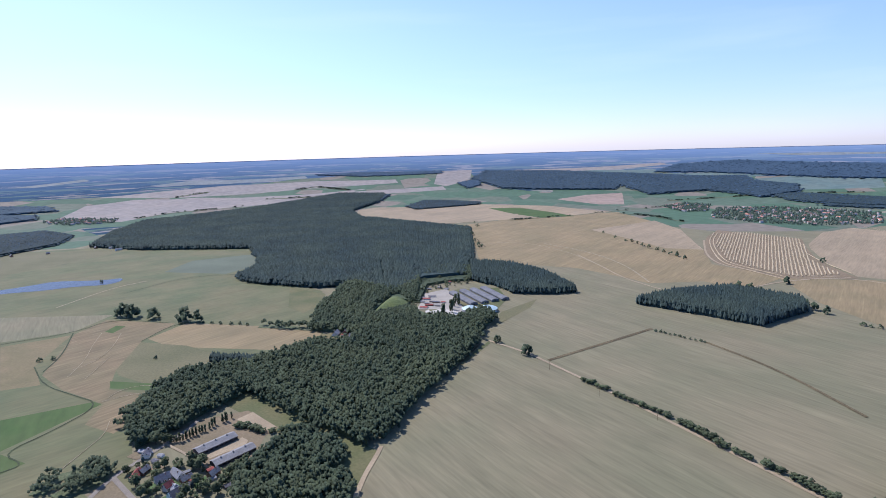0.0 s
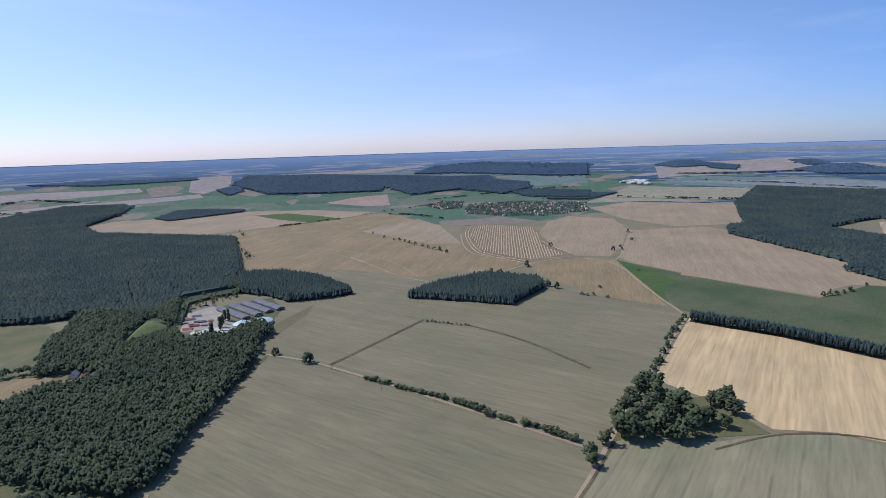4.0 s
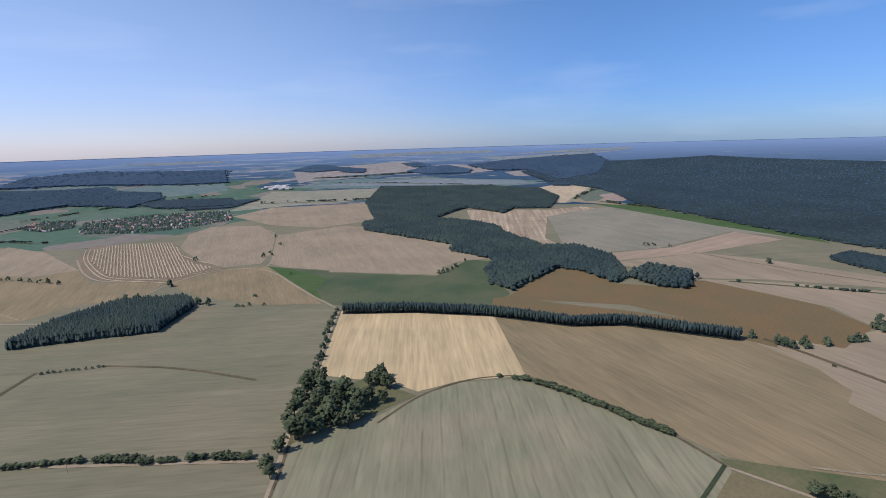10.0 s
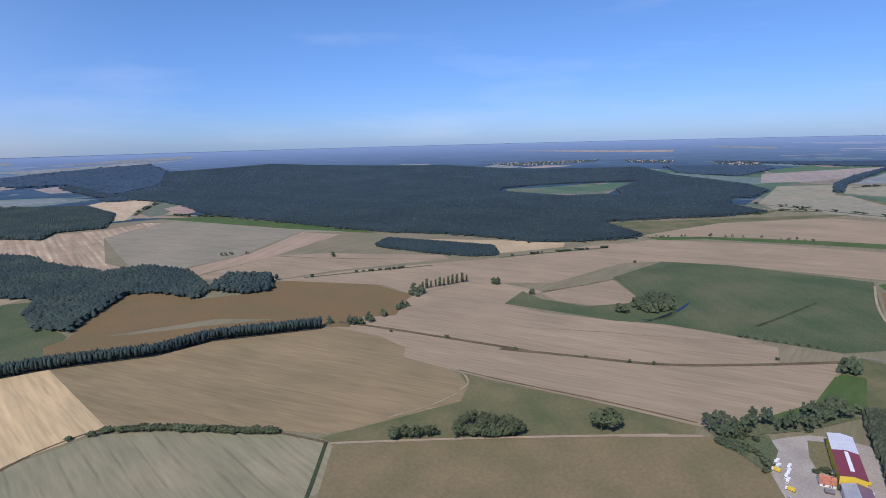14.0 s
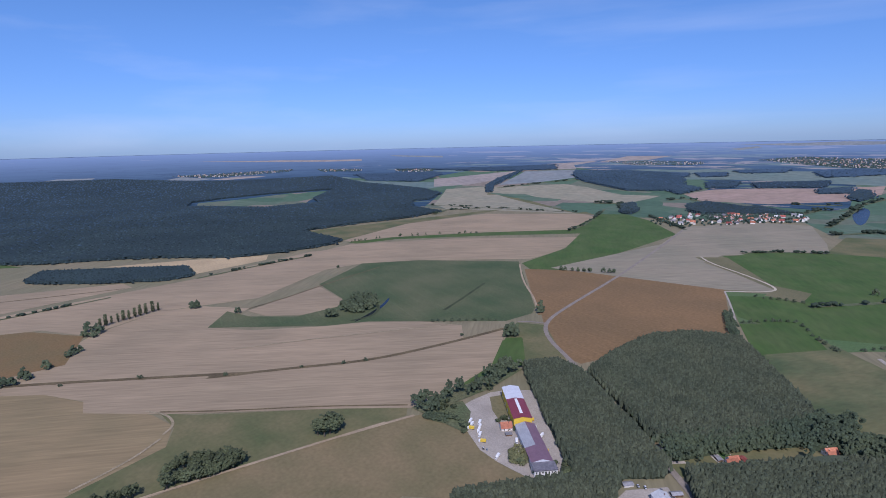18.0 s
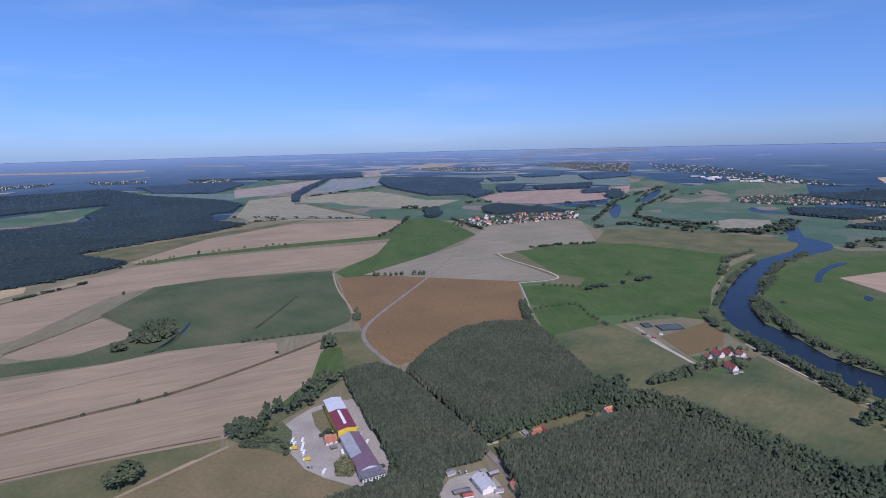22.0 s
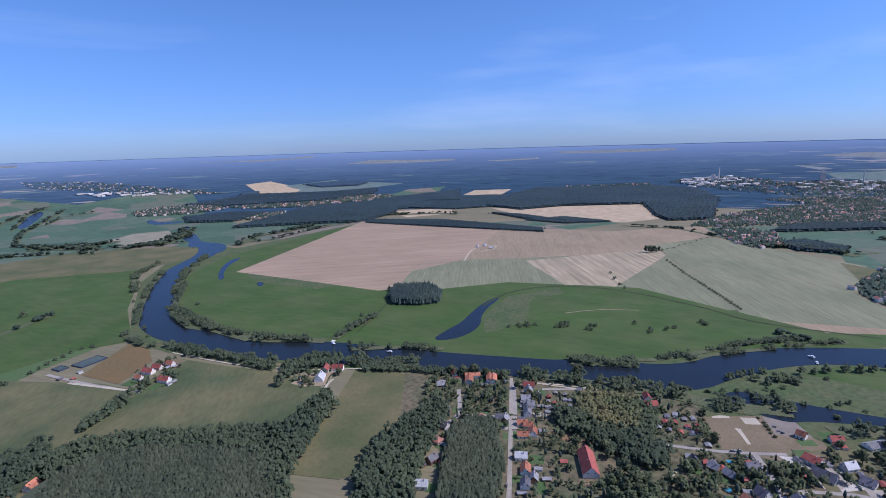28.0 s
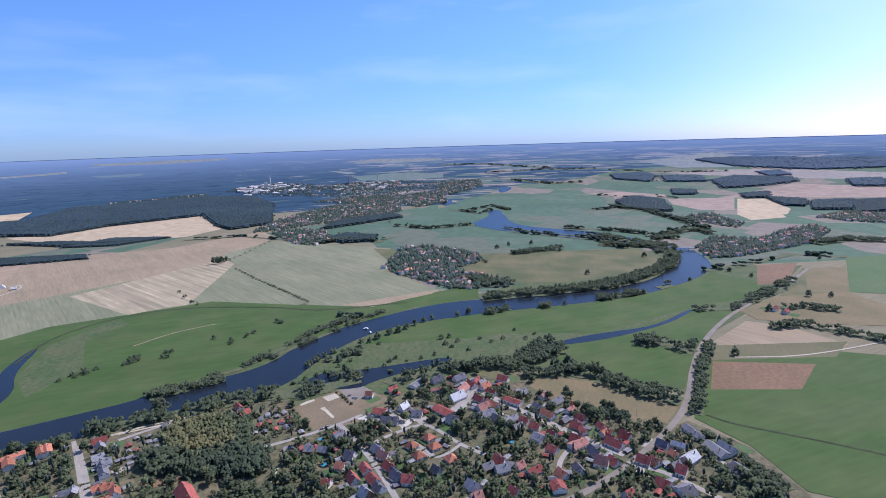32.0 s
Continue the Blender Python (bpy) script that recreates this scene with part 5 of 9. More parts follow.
def mound(h, outline):
    """A grassy heap with a rounded top."""
    CLEAR.append(outline)
    cx, cy = sum(p[0] for p in outline) / len(outline), sum(p[1] for p in outline) / len(outline)
    ring = rounded(outline, True)
    verts, faces, n = [], [], len(ring)
    steps = 7
    rng = np.random.default_rng(12)
    for k in range(steps):
        f = k / steps
        for x, y in ring:
            verts.append((cx + (x - cx) * (1 - f), cy + (y - cy) * (1 - f), 1.0 + h * (1 - (1 - f) ** 1.6) + (rng.normal(0, 0.25) if k else -0.5)))
    verts.append((cx, cy, 1.0 + h))
    for k in range(steps - 1):
        for i in range(n):
            j = (i + 1) % n
            faces.append((k * n + i, k * n + j, (k + 1) * n + j, (k + 1) * n + i))
    for i in range(n):
        faces.append(((steps - 1) * n + i, (steps - 1) * n + (i + 1) % n, steps * n))
    tagged(mesh_object("grassy_mound", verts, faces, LIME, True), "grass-grown heap rising between the trees", "mound", kind="structure")


mound(14, [(-151, 976), (-138, 1049), (-120, 1111), (-99, 1122), (-64, 1031), (-101, 1004)])
clearing([(-184, 1444), (-179, 1458), (-147, 1248), (-152, 1243)])
clearing([(-63, 1279), (55, 1283), (52, 1081), (24, 968), (-49, 934), (-64, 1019)])
clearing([(2824, -1083), (2950, -1163), (2961, -1361), (2922, -1600), (2787, -1959), (2613, -1694), (2408, -1605), (2466, -1437), (2621, -1294)])
clearing([(2793, -1116), (2921, -1184), (2876, -1377), (2862, -1696), (2758, -1928), (2558, -1642), (2461, -1546), (2471, -1339)])
clearing([(-222, 881), (-191, 896), (-163, 868), (-158, 830), (-192, 825)])
clearing([(70, -596), (45, -616), (38, -579), (60, -558)])
open_ground([(-555, -282), (-579, -269), (-616, -242), (-630, -200), (-599, -183), (-572, -191), (-533, -185), (-519, -207), (-506, -234)])
open_ground([(-540, -193), (-560, -180), (-556, -121), (-537, -124), (-514, -141), (-525, -170)])
open_ground([(-595, -168), (-619, -134), (-596, -127), (-567, -141)])


def crown_fill(outline, material, height, lift):
    """A leaf-coloured filler body added under the crowns of a wood to close the dark gaps, with sides down to the
    ground.
    """
    xs, ys = [p[0] for p in outline], [p[1] for p in outline]
    holes = [h for h in CLEAR if inside(np.array([sum(p[0] for p in h) / len(h)]), np.array([sum(p[1] for p in h) / len(h)]), outline)[0]]
    ob = sheet("understorey", outline, material, lift, holes)
    bm = bmesh.new()
    bm.from_mesh(ob.data)
    rim = [e for e in bm.edges if len(e.link_faces) == 1]
    for v in bm.verts:
        v.co.z = gz(v.co.x, v.co.y) + height * shrink(v.co.x, v.co.y)
    low = [g for g in bmesh.ops.extrude_edge_only(bm, edges=rim)["geom"] if isinstance(g, bmesh.types.BMVert)]
    for v in low:
        v.co.z = land(v.co.x, v.co.y) - 0.5
    bmesh.ops.recalc_face_normals(bm, faces=list(bm.faces))
    for f in bm.faces:
        f.smooth = False
    bm.to_mesh(ob.data)
    bm.free()
    return tagged(ob, "leaf-coloured filler body under the crowns of a wood", "wood", kind="stuff")


def wood(name, material, height, spacing, outline, gaps=0.0):
    WOODS[0] += 1
    LAYER[0] += 1
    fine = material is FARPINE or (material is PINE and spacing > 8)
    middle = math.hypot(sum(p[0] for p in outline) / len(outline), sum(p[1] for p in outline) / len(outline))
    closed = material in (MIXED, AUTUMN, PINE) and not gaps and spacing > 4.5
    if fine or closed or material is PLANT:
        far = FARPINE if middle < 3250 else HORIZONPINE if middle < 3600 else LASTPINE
        crown_fill(outline, far if material is FARPINE else material, height * (0.72 if material is PLANT else 0.66 if material is PINE else 0.4 if closed else 0.73), 0.002 * LAYER[0])
    else:
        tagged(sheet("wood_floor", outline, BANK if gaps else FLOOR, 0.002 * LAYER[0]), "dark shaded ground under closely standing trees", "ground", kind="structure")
    spacing = spacing * (0.72 if middle < 3100 else 0.95) if fine else spacing
    row = material is PINE and spacing < 4
    young = material is PLANT
    if young:
        spacing = 2.6
    clumps = 11 if material in (MIXED, AUTUMN) and spacing < 7.6 else 1
    grove = material is PINE and 4 < spacing < 8
    if grove and not fine:
        spacing *= 0.62
    rng = np.random.default_rng(100 + WOODS[0])
    xs, ys = [p[0] for p in outline], [p[1] for p in outline]
    gx, gy = np.meshgrid(np.arange(min(xs), max(xs), spacing), np.arange(min(ys), max(ys), spacing))
    gx = (gx + rng.uniform(-0.42, 0.42, gx.shape) * spacing).ravel()
    gy = (gy + rng.uniform(-0.42, 0.42, gy.shape) * spacing).ravel()
    ok = inside(gx, gy, outline)
    for hole in CLEAR:
        ok &= ~inside(gx, gy, hole)
    if gaps:
        wave = np.sin(gx / 9.0 + gy / 17.0) + np.sin(gy / 11.0 - gx / 23.0) + np.sin((gx + gy) / 41.0)
        ok &= wave + rng.normal(0, 0.8, len(gx)) > gaps
    gx, gy = gx[ok], gy[ok]
    if closed or fine or young:
        rim = []
        holes = [h for h in CLEAR if inside(np.array([sum(p[0] for p in h) / len(h)]), np.array([sum(p[1] for p in h) / len(h)]), outline)[0]]
        sides = [side for ring in [outline] + holes for side in zip(ring, ring[1:] + ring[:1])]
        for (ax, ay), (bx, by) in sides:
            n = int(math.hypot(bx - ax, by - ay) / (spacing * 0.6))
            f = (np.arange(n) + rng.random(n)) / max(n, 1)
            out = rng.normal(0, 0.55, (2, n)) * spacing
            rim.append(np.stack([ax + (bx - ax) * f + out[0], ay + (by - ay) * f + out[1]]))
        rim = np.concatenate(rim, 1)
        for hole in CLEAR:
            rim = rim[:, ~inside(rim[0], rim[1], hole)]
        gx, gy = np.append(gx, rim[0]), np.append(gy, rim[1])
    inner = len(gx) - (rim.shape[1] if closed or fine or young else 0)
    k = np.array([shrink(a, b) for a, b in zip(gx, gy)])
    h = height * rng.normal(1, 0.05 if fine else 0.06 if material in (PLANT, PINE) else 0.11, len(gx)).clip(0.6, 1.3) * k
    w = spacing * rng.uniform(1.25, 1.9, len(gx))
    low = rng.uniform(0.2, 0.45, len(gx)) if young else rng.uniform(0.05, 0.4, len(gx)) if row or spacing < 7 and not fine and material is not PINE else np.where(rng.random(len(gx)) < 0.3, 0.1, rng.uniform(0.35, 0.6, len(gx)))
    low[inner:] = rng.uniform(0.0, 0.12, len(gx) - inner)
    h[inner:] *= rng.uniform(0.6, 1.0, len(gx) - inner)
    z = np.array([gz(a, b) for a, b in zip(gx, gy)]) + low * h
    h = h * (1 - low)
    if clumps > 1:
        n = len(gx)
        rep = lambda v: np.repeat(v, clumps)
        turn, out = rng.random(n * clumps) * 6.283, np.sqrt(rng.random(n * clumps)) * 0.42
        gx = rep(gx) + np.cos(turn) * out * rep(w)
        gy = rep(gy) + np.sin(turn) * out * rep(w)
        size = rng.uniform(0.26, 0.46, n * clumps) * rep(w)
        z = rep(z) + rep(h) * (0.25 + 0.72 * rng.uniform(0.35, 1, n * clumps) * np.sqrt(1 - (out / 0.47) ** 2)) - size * 0.6
        h, w = size * 1.05, size
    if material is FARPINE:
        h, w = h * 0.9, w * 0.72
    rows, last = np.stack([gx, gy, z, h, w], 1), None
    # Crowns farther off take the leaf colours with more haze in them.
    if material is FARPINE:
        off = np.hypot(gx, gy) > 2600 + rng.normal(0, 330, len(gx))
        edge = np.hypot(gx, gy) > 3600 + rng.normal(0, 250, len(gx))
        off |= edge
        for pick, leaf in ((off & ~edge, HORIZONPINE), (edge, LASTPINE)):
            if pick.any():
                last = tagged(crowns_mesh(name, rows[pick], 0.0, leaf, WOODS[0], 0), "far wood of closely standing trees, tinted blue for haze", "wood", kind="stuff")
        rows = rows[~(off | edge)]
    if not len(rows):
        return last
    ob = crowns_mesh(name, rows, 0.15 if row else 0.8 if material is PINE else 0.4 if material is PLANT else 0.0, material, WOODS[0], 0 if fine or grove else -1 if clumps > 1 or young else 1)
    return tagged(ob, "dense dark green " + name.replace("_", " ") + " of closely standing trees", "wood", kind="stuff")


def belt(name, material, height, width, spacing, line):
    left, right = [], []
    for i, (x, y) in enumerate(line):
        a, b = line[max(0, i - 1)], line[min(len(line) - 1, i + 1)]
        d = Vector((b[0] - a[0], b[1] - a[1])).normalized() * width / 2
        left.append((x - d.y, y + d.x)), right.append((x + d.y, y - d.x))
    return wood(name, material, height * 0.9, spacing, left + right[::-1], 0.0 if spacing <= 4 or material is PINE else 0.5 if material is HEDGE else -0.4)


wood("mixed_wood", MIXED, 19, 6.3, [(-89, 524), (-156, 573), (-269, 668), (-288, 632), (-323, 565), (-342, 530), (-389, 594), (-388, 679), (-379, 724), (-293, 749), (-228, 825), (-189, 835), (-146, 858), (-151, 874), (-123, 882), (-113, 940), (-75, 991), (-22, 962), (13, 928), (73, 992), (84, 935), (59, 893), (37, 795), (-43, 625), (-74, 538), (-94, 558)])
wood("mixed_wood", MIXED, 18, 6.3, [(-206, 469), (-176, 551), (-120, 523), (-112, 499), (-131, 466), (-103, 465), (-93, 423), (-193, 427)])
wood("mixed_wood", MIXED, 17, 6.9, [(-255, 1048), (-228, 1230), (-116, 1167), (-55, 1255), (-55, 1091), (-84, 1073), (-122, 1098), (-148, 983), (-155, 917), (-190, 890), (-239, 909)])
wood("pine_wood", PINE, 19, 10, [(-536, 1333), (-518, 1429), (-558, 1571), (-655, 1772), (-1042, 1799), (-1264, 1887), (-1387, 2207), (-1434, 2529), (-1114, 2862), (-673, 3427), (-381, 3405), (-386, 3134), (-494, 2789), (-390, 2488), (-139, 2264), (92, 2057), (84, 1764), (73, 1486), (41, 1284), (-55, 1255), (-114, 1142), (-201, 1227), (-305, 1212), (-490, 1286)])
wood("pine_wood", PINE, 20, 6.9, [(69, 1421), (167, 1375), (235, 1286), (277, 1114), (223, 1105), (143, 1118), (116, 1183), (63, 1241)])
wood("pine_grove", PINE, 20, 5.8, [(373, 1017), (471, 1070), (596, 1086), (679, 986), (651, 934), (532, 868), (479, 922), (408, 987)])
wood("pine_wood", PINE, 17, 11, [(2272, 1706), (2790, 1978), (2848, 1849), (3036, 1388), (3028, 1014), (2759, 829), (2360, 750), (2308, 901), (2150, 886), (2276, 1122), (2127, 1117), (1878, 1087), (1843, 898), (1764, 752), (1660, 692), (1464, 477), (1510, 396), (1405, 280), (1237, 210), (1162, 217), (1240, 303), (1250, 372), (1140, 390), (1021, 402), (1059, 466), (1158, 518), (1230, 522), (1290, 573), (1338, 705), (1425, 748), (1563, 1184), (1674, 1280), (1761, 1273)])
wood("pine_wood", PINE, 16, 8.0, [(1225, 199), (1336, 175), (1291, 79), (1177, 76), (1164, 123)])
wood("far_wood", FARPINE, 12, 18.4, [(1690, -468), (1802, -302), (1927, -177), (2101, -36), (2426, 239), (2610, 393), (2981, 569), (3138, 695), (3348, 1082), (3608, 1343), (3994, 1073), (4272, 178), (3907, -1070), (3529, -1530), (3170, -2226), (2818, -2230), (2569, -2295), (2348, -2324), (2143, -2255), (2046, -2063), (2064, -1955), (1913, -1792), (1658, -1740), (1636, -1513), (1681, -1316), (1702, -1081), (1666, -1036), (1425, -1022), (1392, -957), (1399, -865), (1413, -784), (1453, -676), (1631, -534)])
wood("far_wood", FARPINE, 11, 11.5, [(1589, -214), (1677, -263), (1556, -397), (1431, -532), (1326, -504), (1329, -443), (1426, -333), (1551, -226)])
wood("far_wood", FARPINE, 8, 14.9, [(-212, 2923), (-118, 3143), (4, 3122), (196, 3020), (189, 2937), (-147, 2808)])
wood("far_wood", FARPINE, 11, 20.7, [(-2669, 2544), (-2382, 2858), (-2163, 2909), (-2055, 2820), (-2244, 2684), (-2517, 2391)])
wood("far_wood", FARPINE, 11, 20.7, [(-2517, 2391), (-2224, 2659), (-2072, 2682), (-1999, 2601), (-2081, 2480), (-2361, 2236)])
wood("mixed_wood", FARPINE, 13, 13.8, [(-1784, 1570), (-2220, 1970), (-1847, 2190), (-1733, 2291), (-1518, 2156), (-1440, 1948), (-1482, 1743)])
wood("plantation", PLANT, 13, 3.3, [(401, -581), (371, -620), (323, -607), (163, -477), (159, -459), (205, -416), (223, -409), (304, -484)])
wood("plantation", PLANT, 13, 3.4, [(323, -623), (324, -696), (320, -739), (309, -800), (270, -848), (205, -870), (167, -815), (87, -693), (77, -666), (103, -616), (130, -556), (188, -513), (250, -563)])
wood("plantation", PLANT, 13, 3.4, [(286, -309), (241, -372), (209, -411), (185, -421), (177, -386), (168, -342), (258, -277)])
wood("plantation", PLANT, 14, 3.4, [(146, -478), (129, -492), (94, -532), (49, -585), (7, -613), (-48, -594), (-112, -539), (-136, -503), (-130, -458), (-112, -401), (84, -364), (112, -424)])
wood("mixed_wood", MIXED, 17, 5.8, [(79, -616), (53, -636), (7, -651), (-50, -626), (-145, -564), (-178, -548), (-244, -601), (-242, -572), (-154, -478), (-118, -408), (-136, -503), (-112, -539), (-48, -594), (7, -613), (55, -583)])
wood("mixed_wood", MIXED, 13, 5.8, [(184, -519), (130, -556), (103, -616), (73, -677), (63, -651), (98, -590), (123, -552), (158, -495), (167, -489)])
wood("mixed_wood", MIXED, 16, 5.8, [(-200, -417), (-231, -453), (-306, -481), (-348, -500), (-336, -466), (-300, -439), (-252, -399), (-204, -345), (-170, -371)])
wood("plantation", PLANT, 14, 3.3, [(-232, -341), (-315, -427), (-344, -434), (-362, -416), (-338, -380), (-316, -347), (-269, -311)])
wood("pine_grove", PINE, 18, 5.8, [(-537, -934), (-576, -975), (-636, -933), (-629, -880), (-589, -835), (-550, -848), (-516, -888)])
wood("garden_bushes", AUTUMN, 6, 4.6, [(290, -400), (284, -410), (273, -404), (270, -391), (278, -386)])
wood("garden_wood", AUTUMN, 17, 6.0, [(-494, -393), (-519, -344), (-495, -320), (-463, -303), (-443, -337), (-449, -364)])
wood("mixed_wood", MIXED, 14, 6.4, [(-432, -384), (-449, -364), (-443, -337), (-463, -303), (-495, -320), (-521, -340), (-518, -319), (-458, -281), (-454, -263), (-428, -254), (-421, -280), (-424, -316), (-416, -357)])
wood("far_wood", FARPINE, 10, 13.8, [(-1570, -1789), (-1617, -1625), (-1603, -1394), (-1544, -1552)])
wood("far_wood", FARPINE, 8, 11.5, [(-1521, -1529), (-1688, -1468), (-1706, -1261), (-1558, -1355)])
wood("far_wood", FARPINE, 8, 11.5, [(-1070, -2020), (-1286, -1785), (-1411, -1332), (-1357, -1281), (-1177, -1635), (-1029, -1944)])
wood("far_wood", FARPINE, 8, 16.1, [(1725, 2429), (1946, 2624), (2055, 2454), (2153, 2369), (1873, 2287)])
# belts of trees
belt("tree_belt", PINE, 20, 17, 3.6, [(751, 635), (812, 514), (851, 374), (856, 229), (895, 153), (895, 75), (896, -20)])
belt("tree_belt", PINE, 14, 12, 5.5, [(-366, 780), (-315, 772), (-262, 769)])
belt("tree_belt", MIXED, 14, 17, 6.6, [(-345, 939), (-290, 928), (-224, 908)])
belt("tree_belt", MIXED, 18, 29, 6.6, [(420, -398), (418, -444), (409, -500), (411, -552), (412, -573)])
belt("tree_belt", MIXED, 10, 12, 5.5, [(259, -1003), (218, -893), (205, -870)])
belt("tree_belt", MIXED, 12, 14, 5.5, [(-800, 267), (-701, 226), (-635, 205), (-586, 187)])
belt("tree_belt", MIXED, 14, 22, 5.5, [(-808, 160), (-800, 207), (-769, 238)])
belt("tree_belt", MIXED, 14, 26, 5.5, [(-669, 92), (-643, 129), (-616, 179)])
belt("tree_belt", MIXED, 15, 30, 6.6, [(-688, -33), (-709, -10), (-765, 47)])
belt("tree_belt", MIXED, 9, 8, 6.6, [(-602, -267), (-635, -217)])
belt("tree_belt", MIXED, 10, 9, 6.6, [(-678, -133), (-692, -49)])
belt("tree_belt", MIXED, 12, 17, 6.6, [(-881, 385), (-903, 440), (-863, 485), (-835, 522)])
belt("tree_belt", MIXED, 12, 17, 6.6, [(-993, 444), (-996, 492), (-976, 536)])
belt("tree_belt", MIXED, 10, 14, 6.6, [(-968, 295), (-978, 355), (-1024, 400)])
belt("tree_belt", MIXED, 9, 14, 5.5, [(-562, -474), (-592, -439), (-624, -407)])
belt("tree_belt", MIXED, 9, 12, 5.5, [(-233, -1378), (-180, -1207), (-157, -1102), (-166, -1010), (-230, -906), (-276, -842), (-321, -784)])
belt("tree_belt", MIXED, 7, 10, 5.5, [(-698, -379), (-771, -347), (-829, -318)])
belt("tree_belt", MIXED, 7, 10, 5.5, [(-851, -312), (-934, -259)])
belt("tree_belt", MIXED, 12, 17, 6.6, [(-1017, -92), (-1053, -4), (-1086, 88), (-1111, 170), (-1158, 224), (-1261, 292), (-1348, 328)])
belt("tree_belt", MIXED, 8, 10, 5.5, [(-209, -1541), (-154, -1380), (-114, -1213), (-92, -1095)])
belt("tree_belt", MIXED, 12, 19, 6.6, [(-231, -718), (-273, -696), (-303, -684)])
belt("tree_belt", MIXED, 10, 12, 6.6, [(-18, -725), (-35, -753), (-49, -766)])
belt("tree_belt", MIXED, 13, 24, 6.6, [(-575, -349), (-594, -295), (-616, -254), (-655, -228)])
belt("tree_belt", MIXED, 13, 24, 6.6, [(-480, -493), (-510, -439), (-541, -392), (-575, -349)])
belt("tree_belt", MIXED, 9, 14, 6.6, [(-319, -644), (-369, -603), (-409, -552), (-461, -495)])
belt("tree_belt", HEDGE, 10, 12, 7.7, [(90, -2283), (-20, -2218), (-110, -2088), (-203, -2038), (-352, -1992)])
belt("tree_belt", HEDGE, 10, 17, 8.8, [(-500, -1845), (-592, -1829), (-813, -1957), (-979, -1998)])
belt("tree_belt", HEDGE, 12, 19, 8.8, [(247, -2006), (146, -2129), (21, -2071), (-97, -1972)])
belt("tree_belt", HEDGE, 8, 10, 6.6, [(382, -1561), (309, -1633), (203, -1686)])
belt("tree_belt", HEDGE, 9, 12, 6.6, [(158, -1134), (90, -1210), (29, -1278)])
belt("tree_belt", HEDGE, 10, 14, 7.7, [(628, -1859), (853, -2104)])
belt("tree_belt", HEDGE, 10, 12, 7.7, [(933, -1617), (951, -1754), (1020, -1976), (1098, -2209)])
belt("tree_belt", HEDGE, 10, 12, 8.8, [(1907, -1895), (1625, -1959), (1383, -2001), (1152, -2060)])
belt("tree_belt", HEDGE, 7, 10, 7.7, [(275, 2304), (559, 2392), (819, 2527), (1067, 2613), (1287, 2585)])
belt("tree_belt", HEDGE, 9, 12, 7.7, [(-184, 2286), (-106, 2263), (-67, 2283)])
belt("tree_belt", HEDGE, 9, 12, 8.8, [(778, 2451), (895, 2306), (952, 2102)])
belt("tree_belt", HEDGE, 7, 10, 6.6, [(1293, -500), (1302, -653), (1300, -826)])
belt("tree_belt", HEDGE, 6, 7, 6.6, [(1262, 3), (1269, -143), (1273, -311)])
belt("tree_belt", HEDGE, 12, 17, 8.8, [(2051, 2259), (2234, 2000), (2412, 1777)])
belt("tree_belt", HEDGE, 12, 24, 9.9, [(-1264, 404), (-1322, 497), (-1451, 664), (-1419, 777)])
belt("tree_belt", HEDGE, 10, 17, 9.9, [(-1811, -63), (-1701, 118), (-1605, 274), (-1587, 396)])
belt("tree_belt", HEDGE, 10, 17, 9.9, [(-1661, -653), (-1629, -489), (-1709, -434)])
belt("tree_belt", HEDGE, 10, 17, 9.9, [(-1654, -1172), (-1730, -999), (-1649, -769), (-1631, -580), (-1728, -506)])
wood("mixed_wood", MIXED, 14, 6.5, [(-127, 1117), (-94, 1209), (-53, 1309), (9, 1391), (72, 1366), (57, 1244), (4, 1234), (-46, 1204), (-57, 1066), (-78, 1078)])
wood("mixed_wood", MIXED, 14, 6.5, [(-204, 938), (-145, 977), (-123, 1009), (-76, 1024), (-44, 980), (12, 919), (-72, 926), (-123, 882), (-149, 855)])
belt("tree_belt", MIXED, 6, 12, 5, [(-550, 181), (-525, 201), (-490, 213), (-458, 229)])
belt("tree_belt", MIXED, 5, 14, 5, [(408, -396), (381, -404), (352, -404)])
belt("tree_belt", HEDGE, 12, 20, 8, [(276, -2158), (264, -2511), (262, -2877), (164, -3193), (13, -3488)])
belt("tree_belt", HEDGE, 12, 16, 8, [(128, -2333), (123, -2702), (27, -3107), (-35, -3330)])
belt("tree_belt", HEDGE, 9, 14, 8, [(157, -2836), (117, -3230), (61, -3484)])
belt("tree_belt", HEDGE, 9, 14, 8, [(42, -2917), (-25, -3138), (-169, -3226)])
belt("tree_belt", HEDGE, 10, 18, 8, [(-306, -2038), (-383, -2155), (-450, -2336)])
belt("tree_belt", HEDGE, 9, 14, 8, [(-897, -342), (-899, -299)])
wood("far_wood", FARPINE, 10, 17, [(-1194, -2308), (-1461, -2432), (-1758, -2433), (-2001, -2327), (-2207, -2085), (-2203, -1918), (-1980, -1910), (-1707, -1987), (-1540, -2042), (-1417, -2253)])
belt("tree_belt", MIXED, 13, 34, 8, [(88, -2215), (12, -2180), (-107, -2051)])
belt("tree_belt", MIXED, 13, 30, 8, [(-262, -1980), (-333, -2089), (-418, -2229)])
belt("tree_belt", MIXED, 12, 30, 8, [(-1641, -626), (-1626, -551), (-1662, -486)])
belt("tree_belt", MIXED, 14, 16, 6.5, [(-392, 452), (-390, 480), (-371, 490), (-342, 488)])
belt("tree_belt", MIXED, 14, 22, 6, [(-368, 446), (-357, 468), (-343, 481)])
